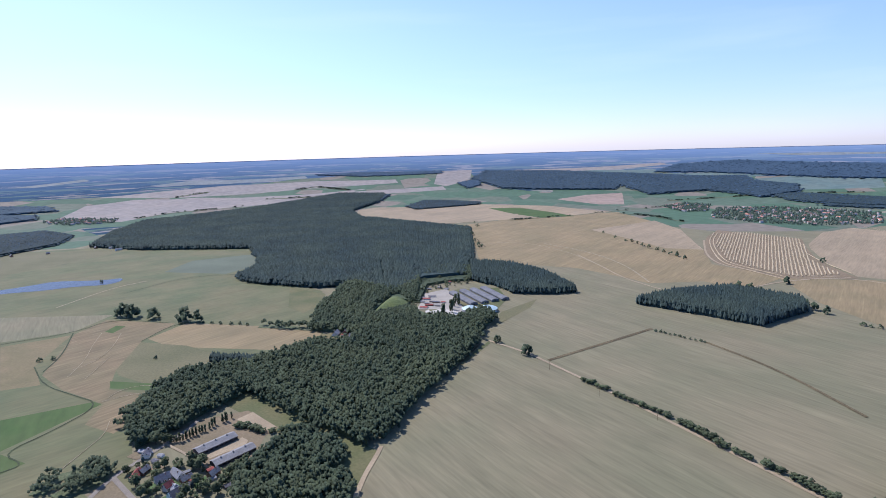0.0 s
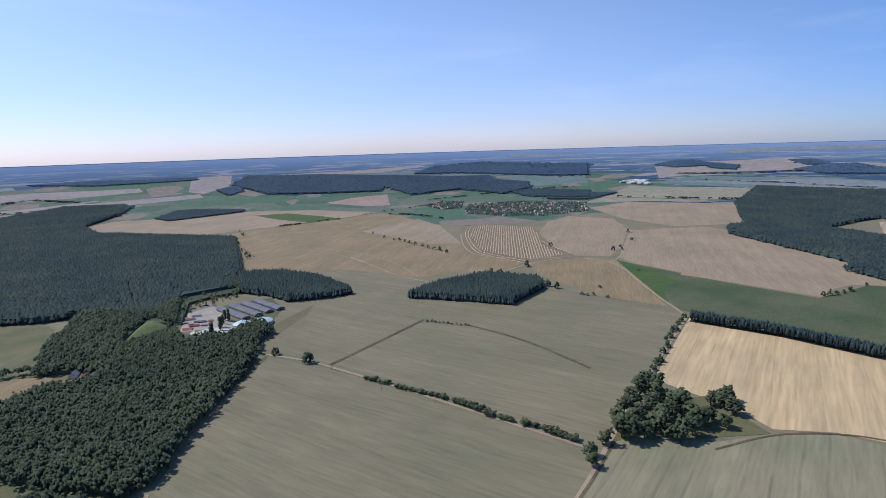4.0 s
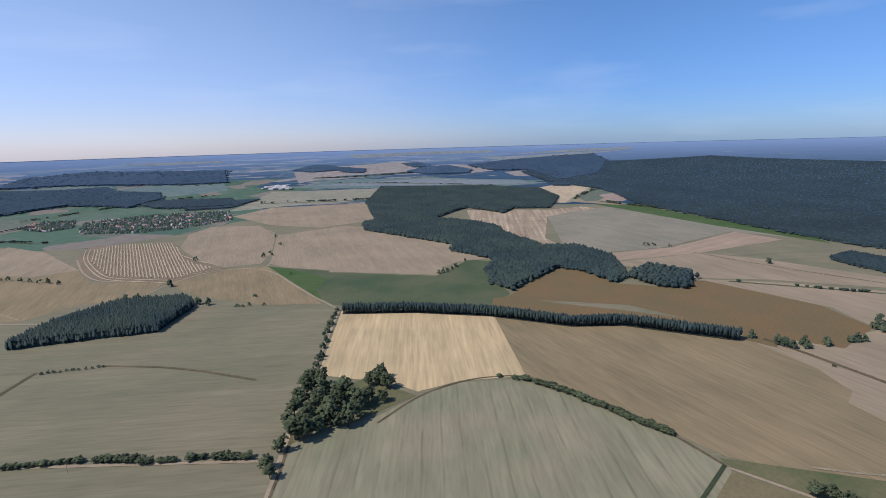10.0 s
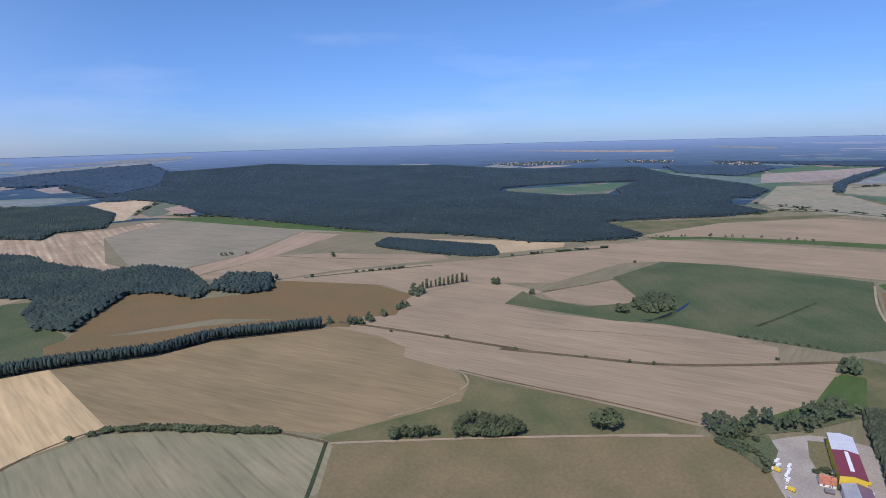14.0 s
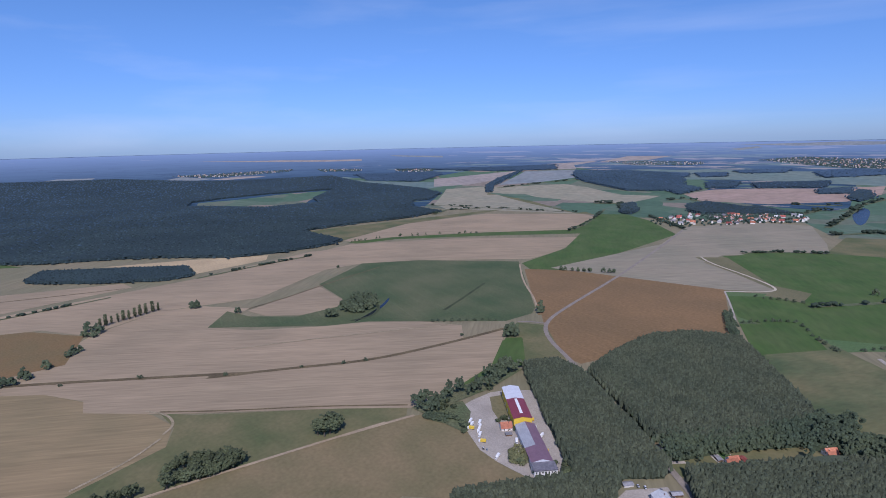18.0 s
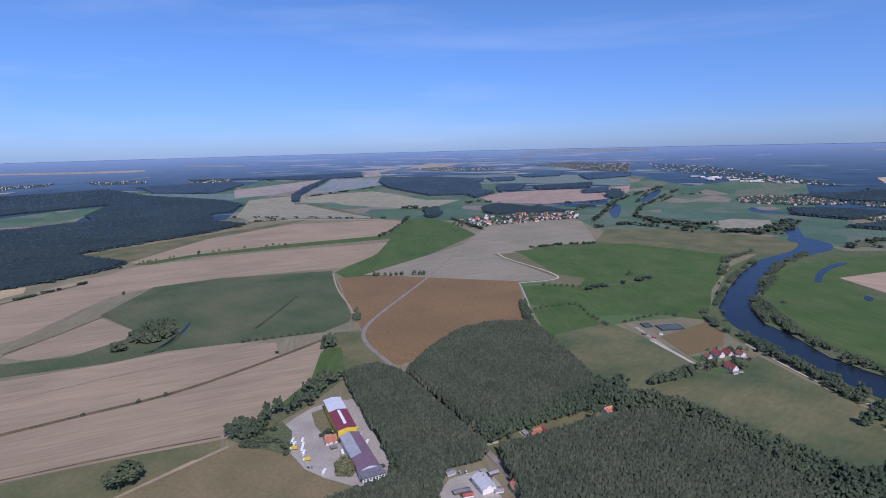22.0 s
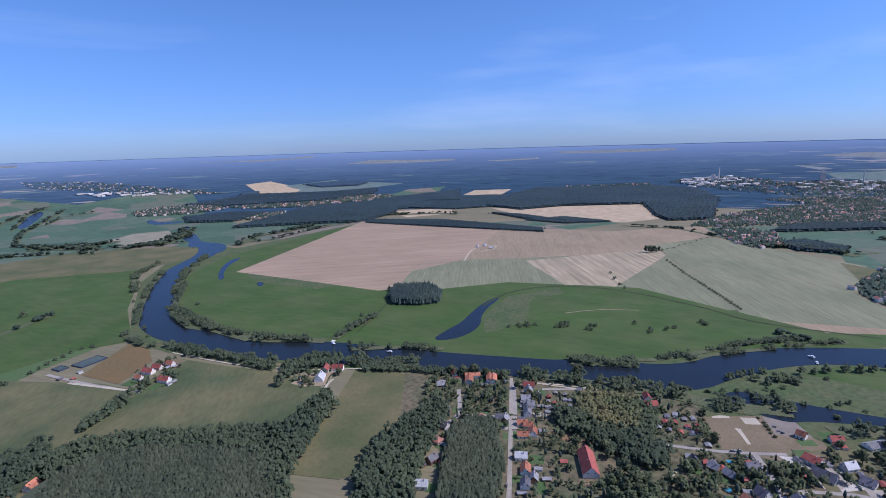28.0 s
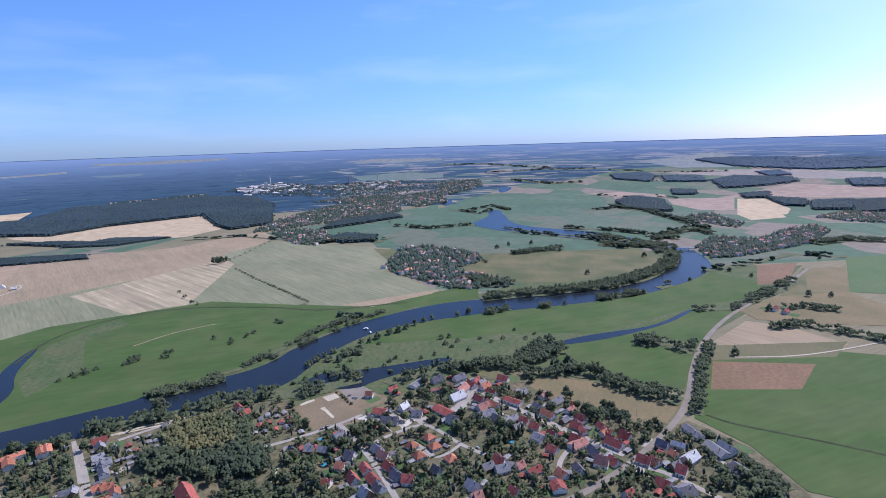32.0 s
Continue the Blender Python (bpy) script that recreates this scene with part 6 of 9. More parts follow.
belt("tree_belt", MIXED, 14, 26, 6, [(-628, -177), (-654, -160), (-675, -125), (-693, -80), (-701, -34)])
belt("tree_belt", MIXED, 10, 14, 6, [(-566, -348), (-579, -318), (-591, -277), (-609, -247)])
belt("tree_belt", MIXED, 9, 16, 6, [(-695, -292), (-717, -278), (-731, -247)])
belt("tree_belt", MIXED, 12, 30, 6, [(-467, 171), (-462, 189), (-454, 204), (-447, 219)])
belt("tree_belt", MIXED, 12, 26, 7, [(-1024, 400), (-1104, 486), (-1180, 550)])
belt("tree_belt", MIXED, 13, 34, 7, [(-1719, 224), (-1623, 309), (-1522, 358), (-1380, 353)])
belt("tree_belt", MIXED, 12, 24, 8, [(-1876, 129), (-1824, 273), (-1746, 383), (-1649, 442)])
belt("tree_belt", MIXED, 12, 40, 8, [(-2475, 367), (-2275, 494), (-1971, 563), (-1849, 582)])
belt("tree_belt", MIXED, 12, 26, 8, [(-1592, -665), (-1660, -575), (-1629, -452)])
belt("tree_belt", MIXED, 11, 30, 8, [(-2334, -280), (-2527, -167), (-2376, -82)])
belt("tree_belt", MIXED, 11, 26, 8, [(-1949, -493), (-1879, -350), (-1964, -194)])
belt("tree_belt", MIXED, 8, 11, 5, [(-565, -484), (-657, -405), (-741, -375), (-828, -348), (-901, -301)])
belt("tree_belt", MIXED, 13, 18, 5.8, [(323, -647), (249, -577), (191, -521)])
wood("far_wood", FARPINE, 11, 18.0556, [(-967, 4097), (-635, 4183), (-22, 4204), (-5, 4125), (-617, 4051)])
wood("far_wood", FARPINE, 12, 16.6667, [(-441, 3310), (-343, 3382), (-357, 3300), (-388, 3094), (-482, 3106), (-500, 3233)])
wood("far_wood", FARPINE, 15, 20.8333, [(201, 3878), (325, 4151), (841, 4023), (1350, 3740), (1694, 3479), (1899, 3389), (1863, 3230), (1984, 3024), (1883, 2842), (1640, 2757), (1583, 2923), (1497, 3064), (1338, 3067), (1169, 3046), (1159, 3198), (1123, 3421), (1043, 3282), (625, 3411), (385, 3512), (308, 3695)])
wood("far_wood", FARPINE, 14, 23.6111, [(1470, 3747), (1696, 3913), (2064, 3841), (2677, 3275), (2435, 2967), (2262, 3106), (1959, 3434), (1755, 3607)])
wood("far_wood", FARPINE, 12, 16.6667, [(1715, 2785), (1843, 2803), (2087, 2529), (1930, 2333), (1821, 2413), (1696, 2615)])
wood("far_wood", FARPINE, 11, 16.6667, [(96, 3755), (242, 3871), (248, 3666), (165, 3557)])
wood("far_wood", FARPINE, 13, 16.6667, [(3354, 2135), (3530, 2078), (3646, 1957), (3567, 1711), (3473, 1693), (3316, 1951)])
wood("far_wood", FARPINE, 12, 16.6667, [(3557, 2316), (3640, 2192), (3567, 2043), (3494, 2152)])
wood("far_wood", FARPINE, 12, 16.6667, [(3223, 2701), (3282, 2463), (3164, 2399), (3118, 2548)])
wood("far_wood", FARPINE, 12, 16.6667, [(2976, 2890), (3171, 2878), (3247, 2767), (3178, 2597), (3000, 2725)])
wood("far_wood", FARPINE, 16, 23.6111, [(3707, 1809), (3959, 1582), (4171, 1260), (4285, 1016), (4081, 865), (3642, 824), (3384, 1006), (3517, 1133), (3688, 1319), (3608, 1554)])
wood("far_wood", FARPINE, 12, 12.5, [(3274, 1039), (3334, 921), (3206, 891), (3191, 988)])
wood("far_wood", FARPINE, 11, 22.2222, [(3022, -2696), (2150, -3487), (2052, -3367), (2383, -3104), (2827, -2858)])
wood("far_wood", FARPINE, 13, 18.0556, [(3086, -2375), (2726, -2814), (2626, -2791), (2579, -2497), (2874, -2304)])
wood("far_wood", FARPINE, 16, 12.5, [(1961, -2446), (2102, -2634), (2200, -2866), (2245, -3190), (2239, -3216), (2180, -2998), (2072, -2653), (1936, -2462)])
wood("far_wood", FARPINE, 16, 13.8889, [(1909, -3376), (1631, -3508), (1341, -3546), (1177, -3390), (1100, -3175), (983, -3100), (1025, -2885), (1125, -2991), (1310, -2899), (1492, -2989), (1696, -3088), (1831, -3219)])
wood("far_wood", FARPINE, 13, 13.8889, [(1372, -3534), (1209, -3576), (1185, -3467), (1291, -3384)])
wood("far_wood", FARPINE, 13, 13.8889, [(1179, -3587), (1009, -3662), (988, -3557), (1113, -3493)])
wood("far_wood", FARPINE, 13, 12.5, [(1022, -3310), (961, -3412), (864, -3389), (852, -3237), (964, -3150)])
wood("far_wood", FARPINE, 13, 12.5, [(803, -3373), (464, -3551), (463, -3377), (742, -3240)])
wood("far_wood", FARPINE, 13, 12.5, [(477, -3282), (354, -3376), (336, -3225), (453, -3162)])
wood("far_wood", FARPINE, 12, 16.6667, [(992, -3741), (711, -3866), (719, -3762), (944, -3682)])
wood("far_wood", FARPINE, 12, 16.6667, [(583, -3794), (387, -3929), (262, -3902), (253, -3794), (507, -3660)])
wood("far_wood", FARPINE, 14, 12.5, [(329, -3066), (320, -3318), (270, -3300), (241, -3102), (278, -2979)])
wood("far_wood", FARPINE, 16, 11.1111, [(1097, -2363), (1077, -2452), (956, -2236), (940, -2117), (983, -2130)])
wood("far_wood", FARPINE, 15, 11.1111, [(852, -2517), (814, -2658), (619, -2547), (591, -2610), (436, -2454), (547, -2340), (713, -2269), (782, -2328)])
wood("far_wood", FARPINE, 14, 12.5, [(-467, -2542), (-485, -2722), (-698, -2721), (-830, -2603), (-623, -2425)])
wood("far_wood", FARPINE, 13, 18.0556, [(-576, -3146), (-978, -3293), (-1394, -3089), (-1676, -3032), (-1549, -2849), (-1148, -2864), (-737, -2999)])
wood("far_wood", FARPINE, 15, 13.8889, [(-864, -2465), (-1059, -2636), (-1385, -2589), (-1597, -2637), (-2012, -2597), (-1758, -2260), (-1639, -2381), (-1376, -2263), (-1241, -2109), (-1010, -1991), (-844, -2093), (-572, -2222)])
wood("far_wood", FARPINE, 12, 16.6667, [(-1372, -3440), (-1636, -3405), (-1733, -3261), (-1640, -3206), (-1419, -3301)])
wood("far_wood", FARPINE, 11, 13.8889, [(-931, -3370), (-1037, -3378), (-1003, -3286), (-916, -3291)])
wood("far_wood", FARPINE, 15, 16.6667, [(-1737, -2026), (-2037, -2217), (-2387, -2288), (-2829, -1817), (-2869, -1547), (-2642, -1329), (-2008, -1029), (-1875, -1124), (-1963, -1230), (-2280, -1494), (-1972, -1738), (-1747, -1786)])
wood("far_wood", FARPINE, 13, 13.8889, [(-1867, -753), (-2027, -759), (-2155, -709), (-2259, -574), (-2166, -516), (-2004, -640)])
wood("far_wood", FARPINE, 13, 12.5, [(-1669, -654), (-1759, -623), (-1715, -500), (-1636, -489), (-1602, -580)])
wood("far_wood", FARPINE, 13, 16.6667, [(-3609, 530), (-3638, 745), (-3510, 787), (-3328, 716), (-3447, 540)])
wood("far_wood", FARPINE, 13, 16.6667, [(-3502, 818), (-3443, 1031), (-3255, 1007), (-3307, 806)])
wood("far_wood", FARPINE, 13, 16.6667, [(-3283, 1046), (-3388, 1203), (-3246, 1445), (-3125, 1421), (-3046, 1196), (-3016, 1020)])
wood("far_wood", FARPINE, 12, 16.6667, [(-3466, 1354), (-3472, 1480), (-3325, 1479), (-3332, 1364)])
wood("far_wood", FARPINE, 13, 16.6667, [(-3108, 1657), (-3081, 1801), (-2878, 1706), (-2921, 1587)])
wood("far_wood", FARPINE, 13, 20.8333, [(-3954, 1141), (-3967, 1254), (-3784, 1674), (-3582, 2102), (-3346, 1970), (-3436, 1647), (-3690, 1305)])
wood("far_wood", FARPINE, 13, 13.8889, [(-3014, 759), (-2971, 867), (-2837, 829), (-2855, 731)])
wood("far_wood", FARPINE, 13, 13.8889, [(-2798, 1025), (-2843, 1170), (-2684, 1112), (-2665, 1003)])
wood("far_wood", FARPINE, 14, 12.5, [(-2517, 1209), (-2539, 1381), (-2267, 1237), (-2278, 1107)])
wood("far_wood", FARPINE, 14, 12.5, [(-2492, 1356), (-2529, 1506), (-2211, 1322), (-2173, 1201)])
wood("far_wood", FARPINE, 14, 12.5, [(-2669, 1089), (-2571, 1211), (-2383, 1125), (-2408, 1061)])
wood("far_wood", FARPINE, 15, 12.5, [(-2622, 415), (-2783, 521), (-2661, 627), (-2269, 580), (-2292, 498), (-2411, 417)])
belt("tree_belt", HEDGE, 9, 24, 9, [(-1096, 3281), (-801, 3355), (-557, 3381), (-343, 3382)])
belt("tree_belt", HEDGE, 9, 26, 9, [(-1005, 3588), (-880, 3706), (-627, 3586)])
belt("tree_belt", HEDGE, 9, 20, 9, [(-1657, 3295), (-1596, 3391), (-1523, 3473)])
belt("tree_belt", HEDGE, 8, 14, 9, [(-1543, 2651), (-1458, 2819), (-1269, 2943), (-1146, 3034)])
belt("tree_belt", HEDGE, 8, 22, 9, [(1815, 2758), (1993, 2766), (2116, 2699)])
belt("tree_belt", HEDGE, 7, 18, 9, [(1169, 2811), (1414, 2828), (1630, 2842)])
belt("tree_belt", HEDGE, 10, 20, 9, [(2729, 736), (3003, 735), (3195, 699)])
belt("tree_belt", HEDGE, 10, 26, 9, [(2689, 598), (2592, 462), (2530, 355), (2471, 293)])
belt("tree_belt", HEDGE, 9, 26, 10, [(2854, 2594), (3059, 2346), (3296, 2122), (3482, 1957)])
belt("tree_belt", HEDGE, 7, 14, 9, [(2799, 2388), (2995, 1928), (3079, 1573), (3116, 1338)])
belt("tree_belt", HEDGE, 13, 50, 9, [(1251, -2396), (1184, -2437), (1120, -2425), (987, -2193)])
belt("tree_belt", HEDGE, 11, 30, 9, [(1001, -2668), (954, -2763), (826, -2697)])
belt("tree_belt", HEDGE, 10, 26, 9, [(499, -2790), (416, -2795), (322, -2845)])
belt("tree_belt", HEDGE, 11, 30, 9, [(523, -2499), (402, -2477), (374, -2658), (280, -2657), (259, -2803)])
belt("tree_belt", HEDGE, 10, 22, 9, [(1622, -1660), (1683, -1807), (1600, -1911), (1577, -1925)])
belt("tree_belt", HEDGE, 9, 20, 9, [(2010, -2618), (1879, -2918), (1778, -3090), (1703, -3174)])
belt("tree_belt", HEDGE, 12, 40, 9, [(102, -2335), (38, -2235), (-78, -2182), (-173, -2201)])
belt("tree_belt", HEDGE, 13, 40, 9, [(-137, -2019), (-266, -2029), (-354, -2172), (-418, -2341)])
belt("tree_belt", HEDGE, 12, 36, 9, [(-466, -1806), (-586, -1955), (-692, -1967), (-796, -2024), (-894, -2009)])
belt("tree_belt", HEDGE, 11, 40, 9, [(-1182, -2119), (-1293, -2052), (-1405, -1973), (-1456, -1881)])
belt("tree_belt", HEDGE, 11, 30, 9, [(-2350, 232), (-2378, 353), (-2533, 426)])
belt("tree_belt", HEDGE, 10, 20, 9, [(-2891, 370), (-2790, 468), (-2759, 676)])
belt("tree_belt", HEDGE, 9, 20, 9, [(-2829, 638), (-2712, 716)])
belt("tree_belt", HEDGE, 9, 30, 12, [(-4075, -653), (-4111, -354), (-3956, 107), (-3856, 260)])
belt("tree_belt", HEDGE, 9, 26, 12, [(-3817, -290), (-3879, 105), (-3853, 489)])
belt("tree_belt", HEDGE, 10, 50, 10, [(-3543, -122), (-3367, 160), (-3403, 333)])
belt("tree_belt", HEDGE, 9, 24, 12, [(-3800, 556), (-3622, 879), (-3551, 1226)])
belt("tree_belt", HEDGE, 8, 14, 7, [(-1883, -86), (-1786, 50), (-1700, 187), (-1605, 321)])
belt("tree_belt", HEDGE, 13, 40, 8, [(-1697, 372), (-1819, 486), (-1850, 547)])
belt("tree_belt", HEDGE, 12, 34, 8, [(-1751, 192), (-1651, 215), (-1522, 275)])
belt("tree_belt", HEDGE, 10, 26, 8, [(-2398, -339), (-2274, -199), (-2383, -163)])
belt("tree_belt", MIXED, 14, 34, 5.5, [(-1017, -92), (-1039, -37), (-1062, 30), (-1109, 136), (-1157, 200), (-1234, 274), (-1319, 338), (-1434, 378), (-1546, 389)])
belt("tree_belt", MIXED, 14, 40, 6, [(-1546, 389), (-1555, 296), (-1572, 205)])
belt("tree_belt", MIXED, 12, 26, 6, [(-1029, 137), (-1054, 183), (-1088, 233)])
belt("tree_belt", MIXED, 11, 20, 6, [(-1111, 265), (-1138, 299)])
belt("tree_belt", MIXED, 10, 18, 6, [(-926, -74), (-959, -34)])
belt("tree_belt", MIXED, 10, 16, 6, [(-969, 23), (-980, 44)])
belt("tree_belt", MIXED, 12, 26, 7, [(-1444, -43), (-1482, 26), (-1522, 98)])
belt("tree_belt", MIXED, 12, 40, 7, [(-1194, -133), (-1123, -77), (-1148, -35)])
belt("tree_belt", MIXED, 13, 30, 6, [(-796, 166), (-811, 201), (-791, 244)])
belt("tree_belt", MIXED, 14, 40, 6, [(-719, -2), (-763, 22), (-787, 44)])
belt("tree_belt", MIXED, 11, 20, 5.5, [(-162, -1156), (-181, -1065), (-200, -961), (-231, -878), (-267, -838), (-302, -810), (-327, -783)])
belt("tree_belt", MIXED, 9, 16, 5.5, [(-191, -1290), (-252, -1492), (-346, -1680)])
belt("tree_belt", MIXED, 9, 14, 5.5, [(-344, -785), (-393, -817), (-462, -848)])
belt("tree_belt", MIXED, 9, 14, 5.5, [(-343, -724), (-390, -693), (-423, -662), (-454, -632)])
belt("tree_belt", MIXED, 11, 18, 5.5, [(-118, -932), (-167, -842), (-203, -767), (-225, -728)])
belt("tree_belt", MIXED, 13, 24, 5.5, [(-235, -707), (-279, -722), (-315, -705)])
belt("tree_belt", MIXED, 12, 22, 5.5, [(-317, -683), (-337, -648), (-369, -628), (-392, -609)])
belt("tree_belt", MIXED, 10, 16, 6, [(-121, -1359), (-145, -1544), (-220, -1674)])
belt("tree_belt", MIXED, 9, 14, 6, [(-70, -1051), (-79, -982), (-98, -940)])
belt("tree_belt", MIXED, 13, 40, 7, [(-1586, 780), (-1644, 895), (-1618, 977)])
belt("tree_belt", MIXED, 12, 30, 7, [(-1650, 378), (-1776, 475), (-1817, 538), (-1743, 566)])
belt("tree_belt", MIXED, 12, 16, 5.5, [(-672, -4), (-673, 22), (-681, 50)])
belt("tree_belt", MIXED, 15, 20, 5.5, [(-687, 56), (-679, 69), (-679, 85)])
belt("tree_belt", MIXED, 12, 16, 5.5, [(-681, 100), (-659, 117), (-634, 130)])
belt("tree_belt", MIXED, 9, 12, 5.5, [(-576, 67), (-580, 93), (-568, 109)])
wood("mixed_wood", MIXED, 13, 5.8, [(182, -525), (150, -560), (99, -629), (43, -693), (39, -646), (80, -595), (112, -561), (135, -540), (163, -515)])
field("glade", FARGREEN, [(2793, -1116), (2921, -1184), (2876, -1377), (2862, -1696), (2758, -1928), (2558, -1642), (2461, -1546), (2471, -1339)])
field("garden_ground", OCHRE2, [(-222, 881), (-191, 896), (-163, 868), (-158, 830), (-192, 825)])
field("grassy_ride", OLIVE, [(-184, 1444), (-179, 1458), (-147, 1248), (-152, 1243)])

# ---- single trees ----
TREES = {}


def part(name, bm, material, parent, label=""):
    me = bpy.data.meshes.new(name)
    bm.to_mesh(me)
    bm.free()
    me.materials.append(material)
    ob = new(name, me)
    ob.parent = parent
    if label:
        ob["label"] = label
    return ob


def limb(bm, a, b, ra, rb, sides=5):
    a, b = Vector(a), Vector(b)
    q = (b - a).to_track_quat("Z", "Y")
    rings = []
    for p, r in ((a, ra), (b, rb)):
        rings.append([bm.verts.new(p + q @ Vector((r * math.cos(6.283 * k / sides), r * math.sin(6.283 * k / sides), 0))) for k in range(sides)])
    for k in range(sides):
        bm.faces.new((rings[0][k], rings[0][(k + 1) % sides], rings[1][(k + 1) % sides], rings[1][k]))


def make_tree(kind, seed):
    """A tree one metre tall: trunk with limbs, and a crown of many leaf clumps with gaps."""
    rng = np.random.default_rng(seed)
    root = new({"oak": "tree", "bush": "shrub", "poplar": "poplar"}[kind])
    bm = bmesh.new()
    top = {"oak": 0.45, "bush": 0.25, "poplar": 0.8}[kind]
    limb(bm, (0, 0, -0.02), (0.01, 0, top), 0.035, 0.018, 6)
    for k in range(5):
        a = k * 1.256 + rng.uniform(-0.4, 0.4)
        z0 = top * rng.uniform(0.55, 0.95)
        reach = 0.12 if kind == "poplar" else 0.26
        limb(bm, (0, 0, z0), (reach * math.cos(a), reach * math.sin(a), z0 + rng.uniform(0.12, 0.3)), 0.016, 0.006, 4)
    part("trunk", bm, BARK, root)
    n = {"oak": 150, "bush": 60, "poplar": 90}[kind]
    spots = []
    lobes = [(rng.uniform(-0.15, 0.15), rng.uniform(-0.15, 0.15), rng.uniform(0.36, 0.74)) for _ in range(6)]
    for i in range(n):
        if kind == "poplar":
            z = rng.uniform(0.12, 0.98)
            r = 0.13 * (1 - abs(z - 0.45) ** 1.5) * math.sqrt(rng.random())
            a = rng.uniform(0, 6.283)
            x, y, s = r * math.cos(a), r * math.sin(a), rng.uniform(0.07, 0.12)
        else:
            lx, ly, lz = lobes[i % 6]
            d = rng.normal(0, 1, 3)
            d /= np.linalg.norm(d)
            rad = rng.uniform(0.12, 0.27) if kind == "oak" else rng.uniform(0.2, 0.4)
            x, y, z = lx + d[0] * rad * 1.1, ly + d[1] * rad * 1.1, (lz if kind == "oak" else 0.45) + d[2] * rad * 0.85
            z = max(z, 0.14 if kind == "oak" else 0.1)
            s = rng.uniform(0.085, 0.15) if kind == "oak" else rng.uniform(0.14, 0.25)
        spots.append((x, y, z - s * 0.45, s * 0.95, s * 1.25))
    crown = crowns_mesh("crown", np.array(spots), 0.0, TREELEAF, seed, -1, (0, 0, 0.4))
    crown.parent = root
    root.location = (0, 0, -500 - seed)
    return root


LABEL_TREE = {"oak": ("broad dark green deciduous tree standing by the fields", "tree"), "bush": ("low rounded dark green hedge shrub", "shrub"), "poplar": ("slender upright poplar in a row beside the field", "tree")}
for kd, ct in (("oak", 6), ("bush", 4), ("poplar", 3)):
    TREES[kd] = [make_tree(kd, 40 + 10 * len(kd) + k) for k in range(ct)]
USED = set()
TRNG = np.random.default_rng(77)


FAR_TREES = {"oak": [], "bush": [], "poplar": []}


def trees(kind, height, points):
    for x, y in points:
        if math.hypot(x, y) > (690 if kind == "oak" else 700 if kind == "bush" else 1200):
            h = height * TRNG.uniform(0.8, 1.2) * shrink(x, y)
            wide = 0.34 if kind == "oak" else 0.5 if kind == "bush" else 0.12
            for _ in range(22 if math.hypot(x, y) < 1600 else 9):
                d = h * TRNG.uniform(0.22, 0.36)
                a, o = TRNG.uniform(0, 6.283), math.sqrt(TRNG.random())
                z = TRNG.uniform(0.1, 0.9) * math.sqrt(1.02 - o * o) if kind != "poplar" else TRNG.uniform(0.1, 0.85)
                FAR_TREES[kind].append((x + o * wide * h * math.cos(a), y + o * wide * h * math.sin(a), gz(x, y) + h * z * 0.8, d, d))
            continue
        src = TREES[kind][int(TRNG.integers(len(TREES[kind])))]
        h = height * TRNG.uniform(0.8, 1.2) * shrink(x, y)
        m = pose(x, y, gz(x, y), 0, 0, TRNG.uniform(0, 360))
        if src.name in USED:
            ob = copy_thing(src, m)
        else:
            ob = src
            USED.add(src.name)
            ob.matrix_basis = m
        wide = 1.35 if kind == "bush" else 1.0
        ob.scale = (h * wide * TRNG.uniform(0.9, 1.2), h * wide * TRNG.uniform(0.9, 1.2), h)
        tagged(ob, LABEL_TREE[kind][0], LABEL_TREE[kind][1], group="field trees" if kind != "bush" else "hedge shrubs")


trees("oak", 30, [(-651, 1027), (-624, 1017), (-576, 1006), (-504, 979), (-476, 976)])
trees("poplar", 10, [(-309, 541), (-306, 542), (-303, 542), (-300, 543), (-297, 544), (-295, 548), (-293, 552), (-291, 555), (-288, 557), (-286, 561), (-284, 563), (-281, 564), (-278, 569), (-277, 574), (-276, 579), (-269, 584), (-266, 587), (-262, 593)])
trees("bush", 7, [(-247, 571), (-244, 574), (-239, 570), (-236, 573), (-230, 568), (-226, 566), (-219, 561), (-214, 558), (-318, 551), (-318, 571), (-316, 581), (-202, 558), (-192, 562)])
trees("oak", 13, [(-340, 536), (-334, 540), (-324, 538), (-316, 542), (-304, 463), (-289, 457), (-295, 487), (-263, 492), (-254, 488), (-254, 495), (-266, 501), (-217, 481), (-215, 486), (-213, 492), (-210, 498), (-207, 483), (-220, 477), (-220, 463), (-234, 453), (-243, 460), (-211, 470), (-247, 445), (-219, 448), (-290, 447), (-324, 484)])
trees("bush", 7, [(-462, 969), (-444, 964), (-426, 959), (-403, 954), (-388, 956), (-371, 948), (-643, 794), (-625, 800), (-460, 793), (-883, 1330)])
trees("oak", 19, [(80, 826), (119, 770)])
trees("bush", 7, [(180, 672), (184, 666), (189, 662), (193, 653), (197, 647), (201, 643), (209, 627), (213, 621), (216, 616), (221, 609), (225, 604), (230, 596), (234, 591), (239, 585), (244, 578), (249, 571), (251, 568)])
trees("bush", 8, [(258, 555), (262, 549), (265, 543), (269, 535), (272, 528), (276, 521), (278, 509), (281, 504), (287, 494), (291, 488), (294, 483), (304, 469), (307, 465), (311, 459), (317, 448), (321, 440), (323, 436), (326, 430), (329, 423), (332, 418)])
trees("bush", 5, [(348, 855), (355, 851), (359, 845), (364, 838), (371, 834), (376, 828), (381, 822), (387, 815), (392, 808), (399, 804), (403, 799)])
